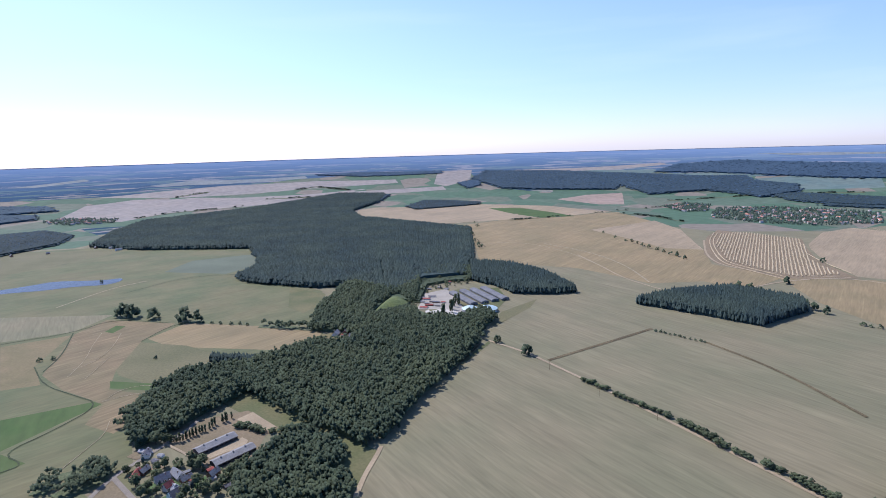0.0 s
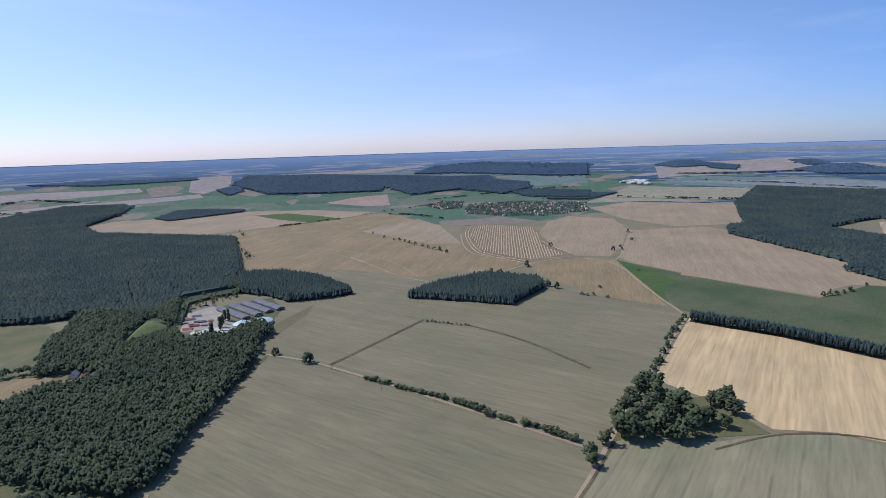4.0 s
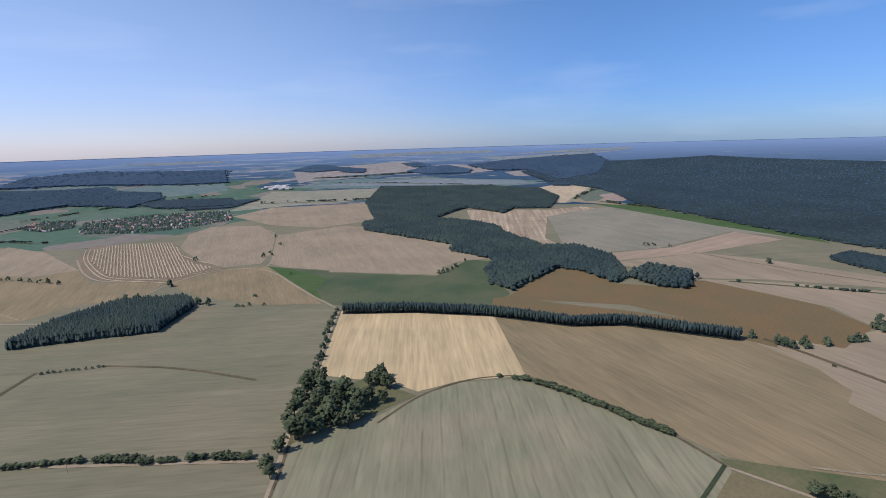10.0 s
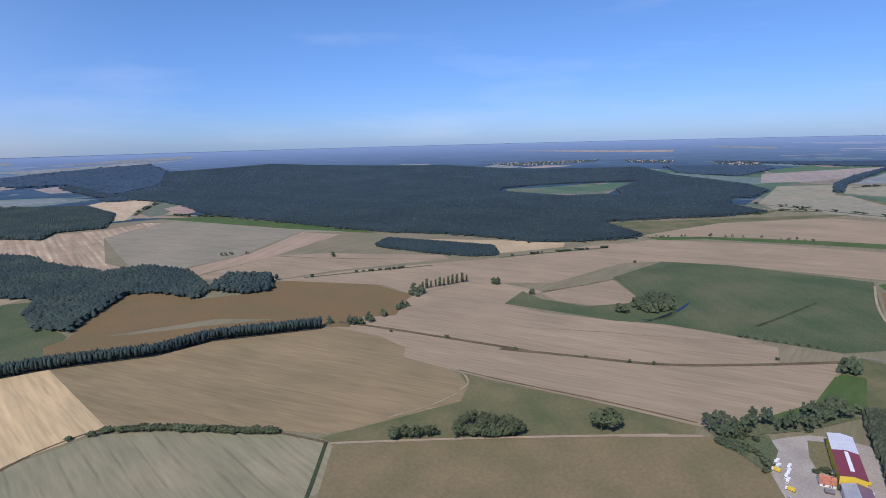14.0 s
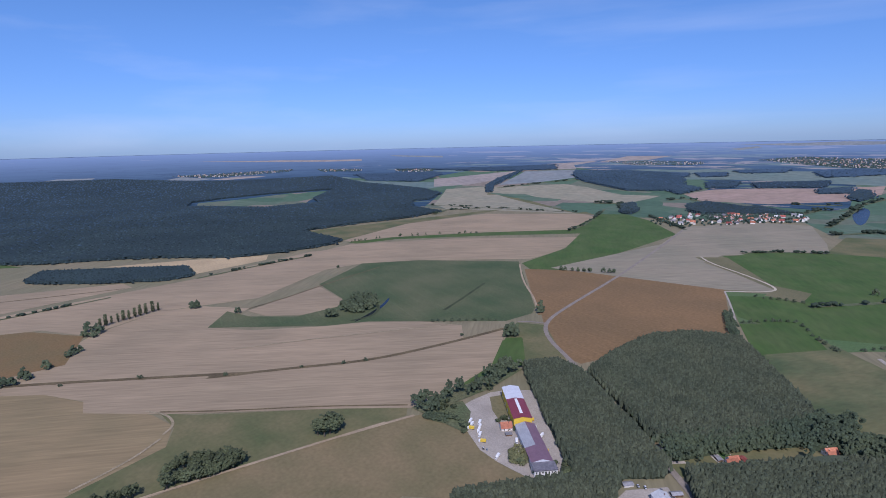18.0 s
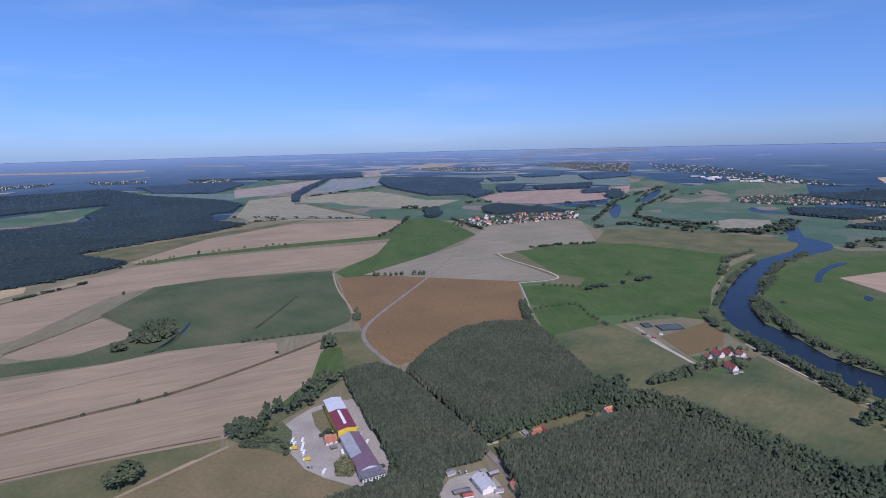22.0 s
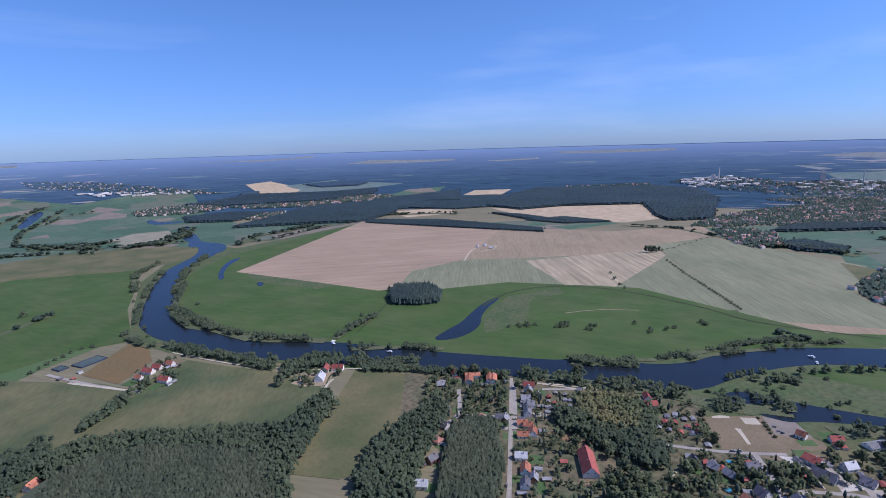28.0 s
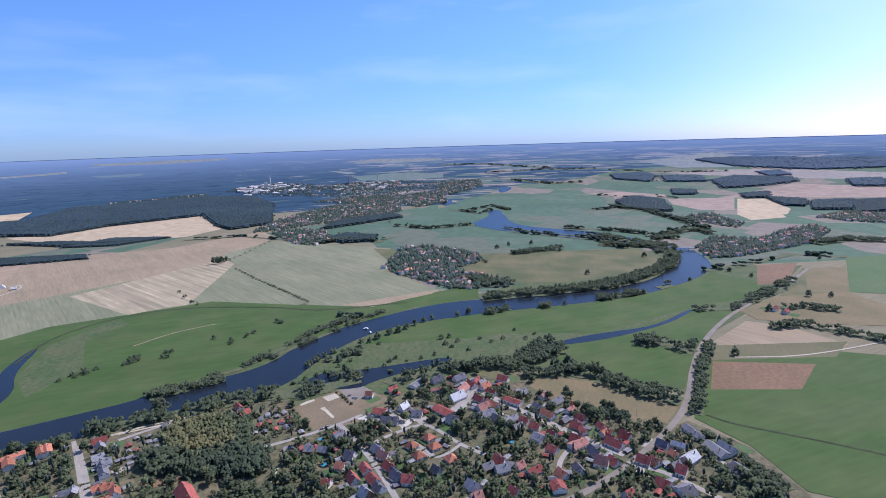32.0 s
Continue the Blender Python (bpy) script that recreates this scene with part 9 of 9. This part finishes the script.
def axis(line):
    (x0, y0), (x1, y1) = line
    return pose((x0 + x1) / 2, (y0 + y1) / 2, 0, 0, 0, math.degrees(math.atan2(y1 - y0, x1 - x0)) - 90), math.hypot(x1 - x0, y1 - y0)


def roof_strip(root, w, y0, y1, h, rise, side, material, over=0.5):
    bm = bmesh.new()
    ex = side * (w / 2 + over)
    ez = h - over * rise / (w / 2) + 0.15
    a, b, c, d = (ex, y0, ez), (ex, y1, ez), (0, y1, h + rise + 0.15), (0, y0, h + rise + 0.15)
    slab(bm, (a, b, c, d) if side > 0 else (d, c, b, a), 0.14)
    return part("roof", bm, material, root)


def hall_openings(root, w, l, count, side, z0, z1, material, name):
    for k in range(count):
        y = -l / 2 + l * (k + 0.5) / count
        bm = bmesh.new()
        box(bm, side * w / 2 - 0.06, side * w / 2 + 0.06, y - 1.6, y + 1.6, z0, z1)
        part(name, bm, material, root)


def yellow_hall(w, h, line):
    m, l = axis(line)
    root = new("warehouse")
    bm = bmesh.new()
    gable_body(bm, w, l, h, 1.8)
    part("wall", bm, YELLOW, root)
    cut = -l / 2 + l * 0.42
    for side in (-1, 1):
        roof_strip(root, w, -l / 2 - 0.5, cut, h, 1.8, side, PALE)
        roof_strip(root, w, cut, l / 2 + 0.5, h, 1.8, side, MAROON)
        hall_openings(root, w, l, 5, side, 0.1, 4.2, WHITE, "gate")
    bm = bmesh.new()
    slab(bm, ((-1.6, cut + 3, h + 2.1), (1.6, cut + 3, h + 2.1), (1.6, l / 2 - 8, h + 2.1), (-1.6, l / 2 - 8, h + 2.1)), 0.4)
    part("rooflight", bm, WHITE, root)
    root.matrix_basis = m
    tagged(root, "tall bright yellow warehouse with a white and maroon roof", "warehouse")


def maroon_hall(w, h, line):
    m, l = axis(line)
    root = new("workshop_hall")
    bm = bmesh.new()
    gable_body(bm, w, l, h, 3.0)
    part("wall", bm, PALE, root)
    cut = l / 2 - l * 0.36
    roof_strip(root, w, -l / 2 - 0.5, cut, h, 3.0, 1, GREYSHEET)
    roof_strip(root, w, cut, l / 2, h, 3.0, 1, PURPLE)
    roof_strip(root, w, -l / 2 - 0.5, l / 2, h, 3.0, -1, PURPLE)
    bm = bmesh.new()
    box(bm, -w / 2 - 0.6, w / 2 + 0.6, l / 2 + 0.02, l / 2 + 13, 0, 6.5)
    part("office", bm, WHITE, root, "white two-storey office front")
    bm = bmesh.new()
    box(bm, -w / 2 - 1.2, w / 2 + 1.2, l / 2 - 0.5, l / 2 + 13.6, 6.52, 7.4)
    part("office_roof", bm, ROOFS["dark"], root, "dark grey hipped office roof")
    for k in range(7):
        for z in (1.0, 4.0):
            bm = bmesh.new()
            x = -w / 2 + w * (k + 0.5) / 7
            box(bm, x - 0.7, x + 0.7, l / 2 + 12.95, l / 2 + 13.08, z, z + 1.4)
            part("window", bm, GLASS, root)
    hall_openings(root, w, l, 6, 1, 0.1, 4.0, WHITE, "gate")
    root.matrix_basis = m
    tagged(root, "long workshop hall with grey and mauve sheet roof and white office", "hall")


def barn(w, h, line):
    m, l = axis(line)
    root = new("barn")
    bm = bmesh.new()
    gable_body(bm, w, l, h, 2.6)
    part("wall", bm, DARKWALL, root)
    for side in (-1, 1):
        roof_strip(root, w, -l / 2 - 0.6, l / 2 + 0.6, h, 2.6, side, FARMROOF)
        hall_openings(root, w, l, 8, side, 1.2, 2.4, GLASS, "window")
    for k in (-0.3, 0.0, 0.3):
        bm = bmesh.new()
        box(bm, -0.5, 0.5, l * k - 0.5, l * k + 0.5, h + 2.2, h + 3.6)
        vent = part("vent", bm, DARKWALL, root)
        bm = bmesh.new()
        box(bm, -0.7, 0.7, l * k - 0.7, l * k + 0.7, h + 3.6, h + 3.75)
        part("vent_cap", bm, FARMROOF, vent)
    root.matrix_basis = m
    tagged(root, "long low cattle barn with a weathered grey sheet roof", "barn", group="farm barns")


def broiler_shed(w, line):
    m, l = axis(line)
    root = new("farm_shed")
    bm = bmesh.new()
    box(bm, -w / 2, w / 2, -l / 2, l / 2, 0, 3.2)
    part("wall", bm, DARKSHEET, root)
    bm = bmesh.new()
    n = 8
    arc = [(-(w / 2 + 0.4) * math.cos(math.pi * k / n), 3.22 + 3.4 * math.sin(math.pi * k / n)) for k in range(n + 1)]
    rings = [[bm.verts.new((x, y, z)) for x, z in arc] for y in (-l / 2 - 0.5, l / 2 + 0.5)]
    for k in range(n):
        bm.faces.new((rings[0][k], rings[0][k + 1], rings[1][k + 1], rings[1][k]))
    bm.faces.new(rings[0][::-1]), bm.faces.new(rings[1])
    part("roof", bm, DARKSHEET, root)
    bm = bmesh.new()
    box(bm, -2.2, 2.2, l / 2 - 0.06, l / 2 + 0.06, 0.1, 3.1)
    part("gate", bm, DARKWALL, root)
    root.matrix_basis = m
    tagged(root, "long parallel farm shed with a curved grey sheet roof", "shed", group="works sheds")


def gas_dome(r, points):
    for x, y in points:
        root = new("gas_tank")
        bm = bmesh.new()
        bmesh.ops.create_cone(bm, cap_ends=True, segments=32, radius1=r, radius2=r, depth=6)
        bmesh.ops.translate(bm, verts=bm.verts, vec=(0, 0, 3))
        part("wall", bm, CONCRETE, root)
        bm = bmesh.new()
        prev = None
        for k in range(6):
            a = k / 5
            ring = [bm.verts.new(((r + 0.3) * (1 - a * 0.97) * math.cos(6.2832 * i / 32), (r + 0.3) * (1 - a * 0.97) * math.sin(6.2832 * i / 32), 6.02 + 6 * math.sin(a * 1.3))) for i in range(32)]
            if prev:
                for i in range(32):
                    bm.faces.new((prev[i], prev[(i + 1) % 32], ring[(i + 1) % 32], ring[i]))
            prev = ring
        bm.faces.new(prev)
        cover = part("cover", bm, TEAL, root, "pale teal tented membrane cover")
        bm = bmesh.new()
        bmesh.ops.create_cone(bm, cap_ends=True, segments=12, radius1=1.2, radius2=0.8, depth=1.2)
        bmesh.ops.translate(bm, verts=bm.verts, vec=(0, 0, 12.3))
        part("cap", bm, WHITE, cover)
        root.matrix_basis = pose(x, y, 0)
        tagged(root, "round concrete gas tank under a pale tented cover", "tank", group="gas tanks")


def wheels(root, xs, y, r):
    for x in xs:
        for s in (-1, 1):
            bm = bmesh.new()
            bmesh.ops.create_cone(bm, cap_ends=True, segments=10, radius1=r, radius2=r, depth=0.28, matrix=pose(x, s * y, r, 90, 0, 0))
            wheel = part("wheel", bm, BLACK, root)
            bm = bmesh.new()
            bmesh.ops.create_cone(bm, cap_ends=True, segments=8, radius1=r * 0.55, radius2=r * 0.55, depth=0.3, matrix=pose(x, s * y, r, 90, 0, 0))
            part("rim", bm, GREYSHEET, wheel)


def bevel_box(x0, x1, y0, y1, z0, z1, taper=0.0):
    bm = bmesh.new()
    box(bm, x0, x1, y0, y1, z0, z1)
    for v in bm.verts:
        if v.co.z > z1 - 0.01:
            v.co.x = (x0 + x1) / 2 + (v.co.x - (x0 + x1) / 2) * (1 - taper)
            v.co.y *= 1 - taper * 0.4
    bmesh.ops.bevel(bm, geom=list(bm.edges), offset=0.08, segments=1, affect="EDGES")
    return bm


VEHICLES = {}


def trucks(colour, points):
    for x, y in points:
        m = pose(x, y, 0.15, 0, 0, TRNG.uniform(-14, 14) + (115 if colour == "white" else 25))
        if colour in VEHICLES:
            ob = copy_thing(VEHICLES[colour], m)
        else:
            ob = VEHICLES[colour] = new("truck")
            part("cargo_box", bevel_box(-3.6, 2.2, -1.25, 1.25, 1.0, 3.7), WHITE if colour == "white" else YELLOW, ob)
            part("cab", bevel_box(2.3, 4.2, -1.15, 1.15, 0.6, 2.9, 0.12), WHITE, ob)
            part("windscreen", bevel_box(4.0, 4.16, -1.0, 1.0, 1.75, 2.6), GLASS, ob)
            part("chassis", bevel_box(-3.6, 4.0, -0.9, 0.9, 0.5, 0.98), BLACK, ob)
            wheels(ob, (-2.4, 3.2), 1.05, 0.5)
            ob.matrix_basis = m
        tagged(ob, colour + " box truck parked on the gravel yard", "truck", group="parked trucks")


def cars(points):
    for x, y in points:
        m = pose(x, y, 0.9, 0, 0, street_angle(x, y) + TRNG.uniform(-8, 8))
        if "car" in VEHICLES:
            ob = copy_thing(VEHICLES["car"], m)
        else:
            ob = VEHICLES["car"] = new("car")
            part("body", bevel_box(-2.15, 2.15, -0.87, 0.87, 0.3, 0.85), CARPAINT, ob)
            part("cabin", bevel_box(-1.7, 0.9, -0.78, 0.78, 0.84, 1.45, 0.22), GLASS, ob)
            part("car_roof", bevel_box(-1.3, 0.5, -0.66, 0.66, 1.44, 1.5), CARPAINT, ob)
            wheels(ob, (-1.35, 1.35), 0.78, 0.32)
            ob.matrix_basis = m
        tagged(ob, "small passenger car parked at the roadside", "car", group="parked cars")


def boat(points):
    for x, y in points:
        root = new("boat")
        bm = bmesh.new()
        pts = [(-4.5, -1.5), (2.5, -1.6), (5.2, 0), (2.5, 1.6), (-4.5, 1.5)]
        lo = [bm.verts.new((px * 0.92, py * 0.8, 0)) for px, py in pts]
        hi = [bm.verts.new((px, py, 1.2)) for px, py in pts]
        bm.faces.new(lo[::-1]), bm.faces.new(hi)
        for k in range(5):
            bm.faces.new((lo[k], lo[(k + 1) % 5], hi[(k + 1) % 5], hi[k]))
        part("hull", bm, WHITE, root)
        part("cabin", bevel_box(-3.2, 1.6, -1.2, 1.2, 1.22, 2.6, 0.1), WHITE, root)
        part("window", bevel_box(-2.6, 1.2, -1.24, 1.24, 1.7, 2.2), GLASS, root)
        root.matrix_basis = pose(x, y, 0.7, 0, 0, TRNG.uniform(0, 360))
        tagged(root, "small white cabin boat on the river", "boat", group="boats")


def pool(r, points):
    for x, y in points:
        root = new("swimming_pool")
        bm = bmesh.new()
        bmesh.ops.create_cone(bm, cap_ends=False, segments=24, radius1=r, radius2=r, depth=1.1)
        bmesh.ops.translate(bm, verts=bm.verts, vec=(0, 0, 0.55))
        part("rim", bm, WHITE, root)
        bm = bmesh.new()
        bmesh.ops.create_circle(bm, cap_ends=True, segments=24, radius=r - 0.03)
        bmesh.ops.translate(bm, verts=bm.verts, vec=(0, 0, 0.95))
        part("water_surface", bm, POOLBLUE, root)
        root.matrix_basis = pose(x, y, 0.7)
        tagged(root, "round blue garden swimming pool with a white rim", "pool", group="pools")


def basin(w, l, points):
    for x, y in points:
        root = new("settling_basin")
        bm = bmesh.new()
        for x0, x1, y0, y1 in ((-w / 2, w / 2, -l / 2, -l / 2 + 0.6), (-w / 2, w / 2, l / 2 - 0.6, l / 2), (-w / 2, -w / 2 + 0.6, -l / 2 + 0.6, l / 2 - 0.6), (w / 2 - 0.6, w / 2, -l / 2 + 0.6, l / 2 - 0.6)):
            box(bm, x0, x1, y0, y1, 0, 2.0)
        part("wall", bm, BASINWALL, root)
        bm = bmesh.new()
        box(bm, -w / 2 + 0.6, w / 2 - 0.6, -l / 2 + 0.6, l / 2 - 0.6, 0.1, 1.4)
        part("water_surface", bm, SLUDGE, root)
        root.matrix_basis = pose(x, y, 0, 0, 0, street_angle(x, y))
        tagged(root, "rectangular settling basin with dark walls and murky water", "basin")


def sprinkler_pole(h, points):
    for x, y in points:
        root = new("power_pole")
        bm = bmesh.new()
        limb(bm, (0, 0, 0), (0, 0, h), 0.2, 0.14, 8)
        part("pole", bm, TIMBER, root)
        bm = bmesh.new()
        box(bm, -1.2, 1.2, -0.08, 0.08, h - 0.9, h - 0.7)
        part("crossarm", bm, TIMBER, root)
        root.matrix_basis = pose(x, y, 0, 0, 0, 40)
        tagged(root, "thin wooden power pole standing in the stubble", "pole", group="power poles")


def bridge(w, line):
    m, l = axis(line)
    root = new("road_bridge")
    bm = bmesh.new()
    box(bm, -w / 2, w / 2, -l / 2 - 6, l / 2 + 6, 4.6, 5.4)
    part("deck", bm, CONCRETE, root)
    for side in (-1, 1):
        bm = bmesh.new()
        box(bm, side * (w / 2 - 0.15) - 0.12, side * (w / 2 - 0.15) + 0.12, -l / 2 - 6, l / 2 + 6, 5.4, 6.5)
        part("parapet", bm, WHITE, root)
    for k in (-0.33, 0.0, 0.33):
        bm = bmesh.new()
        box(bm, -w / 2 + 0.8, w / 2 - 0.8, l * k - 0.8, l * k + 0.8, 0, 4.6)
        part("pier", bm, CONCRETE, root)
    root.matrix_basis = m
    tagged(root, "low pale concrete road bridge over the river", "bridge")


yellow_hall(20, 12.5, [(364, -499), (308, -446)])
maroon_hall(21, 7, [(305, -445), (252, -398)])
barn(14, 4.0, [(-270, 517), (-242, 550)])
barn(14, 4.0, [(-242, 493), (-213, 526)])
broiler_shed(17, [(82, 1163), (121, 1067)])
broiler_shed(17, [(58, 1153), (99, 1059)])
broiler_shed(17, [(35, 1144), (77, 1047)])
broiler_shed(17, [(12, 1131), (54, 1037)])
gas_dome(19, [(78, 997)])
gas_dome(16, [(44, 998)])
trucks("white", [(360, -419), (354, -414), (350, -423), (344, -416), (340, -409), (334, -404), (297, -452), (283, -445), (257, -416), (297, -419), (284, -406), (295, -384)])
trucks("yellow", [(324, -396), (265, -423), (311, -466), (350, -408)])
cars([(172, -431), (166, -433), (154, -439), (149, -437), (145, -440), (144, -434), (141, -435), (315, -386), (311, -387)])
cars([(-513, -225), (-515, -223), (-519, -221), (-594, -220), (-588, -213), (-587, -209), (-300, -325)])
cars([(-513, -212), (-515, -207), (-542, -129), (-494, -50), (-513, 39), (-568, -2), (-580, -22), (-490, 101), (-479, 130), (-449, -148)])
boat([(-331, -763)])
boat([(-335, -772)])
boat([(-383, -675)])
boat([(-832, -271)])
boat([(-815, -258)])
pool(3.2, [(-449, -198)])
pool(2.6, [(-492, -218)])
pool(2.5, [(-508, -16)])
basin(24, 40, [(-12, -937)])
basin(18, 14, [(25, -935)])
sprinkler_pole(12, [(142, 712)])
sprinkler_pole(12, [(235, 562)])
sprinkler_pole(12, [(275, 504)])
sprinkler_pole(12, [(187, 625)])
bridge(9, [(-1515, 384), (-1500, 441)])

# ---- gardens ----


def gardens(count, things, seed, outline):
    """Trees between the houses; some are things of their own, the rest one joined planting."""
    rng = np.random.default_rng(seed)
    spots, tall, made = [], [], 0
    for x, y in scatter(rng, count, outline):
        if any((x - a) ** 2 + (y - b) ** 2 < (r + 0.5) ** 2 for a, b, r in SPOTS):
            continue
        if any(inside(np.array([x]), np.array([y]), hole)[0] for hole in OPEN):
            continue
        if min(abs((y1 - y0) * x - (x1 - x0) * y + x1 * y0 - y1 * x0) / math.hypot(x1 - x0, y1 - y0) if min(x0, x1) - 6 < x < max(x0, x1) + 6 and min(y0, y1) - 6 < y < max(y0, y1) + 6 else 99 for (x0, y0), (x1, y1) in STREETS) < 5.5:
            continue
        h = float(rng.choice((2.5, 4, 6, 9, 12), p=(0.2, 0.26, 0.26, 0.19, 0.09)))
        if h > 5 and made < things:
            made += 1
            src = TREES["oak"][int(rng.integers(6))]
            ob = copy_thing(src, pose(x, y, 0, 0, 0, rng.uniform(0, 360)))
            ob.scale = (h, h, h * 1.05)
            tagged(ob, "leafy garden tree between village houses", "tree", group="garden trees")
            continue
        if rng.random() < 0.12:
            tall.append((x, y, 0.4, rng.uniform(7, 12), rng.uniform(2.5, 4)))
            continue
        for _ in range(15 if h > 3 else 7):
            d = h * rng.uniform(0.2, 0.38)
            a, o = rng.uniform(0, 6.283), 0.4 * h * math.sqrt(rng.random())
            spots.append((x + o * math.cos(a), y + o * math.sin(a), 0.2 + h * rng.uniform(0.08, 0.95) * (1 - 1.1 * o / h) - d * 0.15, d, d))
    for hx, hy, r in SPOTS:
        if inside(np.array([hx]), np.array([hy]), outline)[0] and r > 5:
            a = radians(street_angle(hx, hy)) + rng.choice((0, 1.5708))
            off, c, sn = rng.uniform(10, 13), math.cos(a), math.sin(a)
            for k in range(int(rng.uniform(8, 20))):
                u = (k - 7) * 1.5
                spots.append((hx + c * u - sn * off + rng.normal(0, 0.15), hy + sn * u + c * off + rng.normal(0, 0.15), 0.4, rng.uniform(1.3, 2.2), rng.uniform(1.6, 2.2)))
    if tall:
        tagged(crowns_mesh("garden_conifers", np.array(tall), 1.0, PINE, seed), "slender dark green conifers between houses", "trees", kind="stuff")
    tagged(crowns_mesh("garden_shrubs", np.array(spots), 0.0, TREELEAF, seed, -1), "dense green garden shrubs and hedges between houses", "shrubs", kind="stuff")


PLOT_BASE = LAYER[0]


def plots(seed):
    """A garden plot beside each house: lawn, dry grass or trodden earth."""
    rng = np.random.default_rng(seed)
    kinds = ((GREEN2, "green lawn"), (LAWN, "mown green lawn"), (DRY, "dry grass"), (DIRT2, "bare trodden earth"), (GRAVEL, "grey gravel"))
    for hx, hy, r in SPOTS:
        if r < 6 or math.hypot(hx, hy) > 1100:
            continue
        a = radians(street_angle(hx, hy))
        c, sn = math.cos(a), math.sin(a)
        side, d = rng.choice((-1, 1)), r + rng.uniform(3, 6)
        ox, oy = hx - sn * d * side, hy + c * d * side
        w, l = rng.uniform(5, 9), rng.uniform(5, 10)
        material, word = kinds[int(rng.choice(5, p=(0.3, 0.25, 0.2, 0.15, 0.1)))]
        LAYER[0] += 0.05
        ring = [(ox + c * u - sn * v, oy + sn * u + c * v) for u, v in ((-l, -w), (l, -w), (l, w), (-l, w))]
        tagged(sheet("garden_plot", ring, material, 0.002 * PLOT_LAYER + 0.004 * (LAYER[0] - PLOT_BASE)), word + " plot beside a village house", "garden", kind="structure")


LAWN = mat("watered_lawn", (0.07, 0.13, 0.04), scale=0.1, fine=0.6)
plots(71)
gardens(2100, 45, 501, [(-385, -211), (-558, -278), (-549, -190), (-580, -157), (-620, -123), (-661, -77), (-629, -23), (-591, 37), (-565, 103), (-563, 162), (-524, 195), (-470, 206), (-435, 227)])
gardens(850, 14, 502, [(-231, -341), (-345, -484), (-388, -556), (-454, -487), (-531, -402), (-585, -325), (-571, -282), (-408, -201)])
gardens(90, 14, 503, [(-296, 431), (-327, 503), (-270, 496), (-212, 479), (-193, 427)])
gardens(50, 10, 504, [(-44, -768), (-65, -847), (-119, -868), (-117, -784)])
gardens(40, 8, 505, [(-224, -665), (-266, -695), (-306, -686), (-290, -648), (-232, -631)])
gardens(300, 6, 506, [(-290, -469), (-386, -564), (-426, -544), (-465, -486), (-364, -393)])
gardens(170, 8, 507, [(-91, 1179), (-55, 1255), (50, 1283), (61, 1225), (-1, 1179), (-45, 1135), (-56, 1018), (-79, 1032)])
gardens(40, 6, 509, [(-54, 925), (-45, 974), (8, 942), (40, 966), (44, 932), (-3, 905)])

# ---- straw rows ----


def straw_rows(count, outline, way, borders):
    """Pale rows of raked straw across the field, and a few that follow its edge."""
    rng = np.random.default_rng(4)
    verts, faces = [], []
    d = Vector(way).normalized()
    side = Vector((-d.y, d.x))
    across = [Vector(p).dot(side) for p in outline]
    along = [Vector(p).dot(d) for p in outline]

    def ridge(points):
        base = len(verts)
        for i, (px, py) in enumerate(points):
            a, b = points[max(0, i - 1)], points[min(len(points) - 1, i + 1)]
            t = Vector((b[0] - a[0], b[1] - a[1])).normalized()
            wd = 1.9 * rng.uniform(0.75, 1.25)
            z = gz(px, py) + 0.75
            verts.extend([(px - t.y * wd, py + t.x * wd, z), (px, py, z + 0.8), (px + t.y * wd, py - t.x * wd, z)])
        for i in range(len(points) - 1):
            for q in (0, 1):
                k = base + 3 * i + q
                faces.append((k, k + 1, k + 4, k + 3))

    for k in range(count):
        s = min(across) + (max(across) - min(across)) * (k + 0.5) / count
        steps = np.arange(min(along), max(along), 14.0)
        px, py = d.x * steps + side.x * s + rng.normal(0, 0.6, len(steps)), d.y * steps + side.y * s + rng.normal(0, 0.6, len(steps))
        ok, run = inside(px, py, outline), []
        for x, y, good in zip(px.tolist(), py.tolist(), ok.tolist()):
            if good:
                run.append((x, y))
        if len(run) > 2:
            ridge(run)
    for line in borders:
        ridge(rounded(line, False, 2))
    tagged(mesh_object("straw_rows", verts, faces, STRAWROW), "long pale rows of raked straw on the mown field", "straw", kind="stuff")


STRAWROW = mat("raked_straw", (0.44, 0.345, 0.215), fine=0.6, spread=0.15, scale=0.05)
straw_rows(36, [(947, 1820), (1034, 1831), (1123, 1675), (1068, 1569), (964, 1397), (933, 1294), (920, 1203), (797, 1192), (742, 1368), (763, 1439), (829, 1619)], (-289, -485), [[(940, 1825), (855, 1688), (798, 1560), (743, 1409), (734, 1343), (781, 1186)], [(931, 1832), (847, 1694), (781, 1546), (725, 1389), (720, 1323), (763, 1172)], [(992, 1441), (957, 1321), (941, 1208)]])
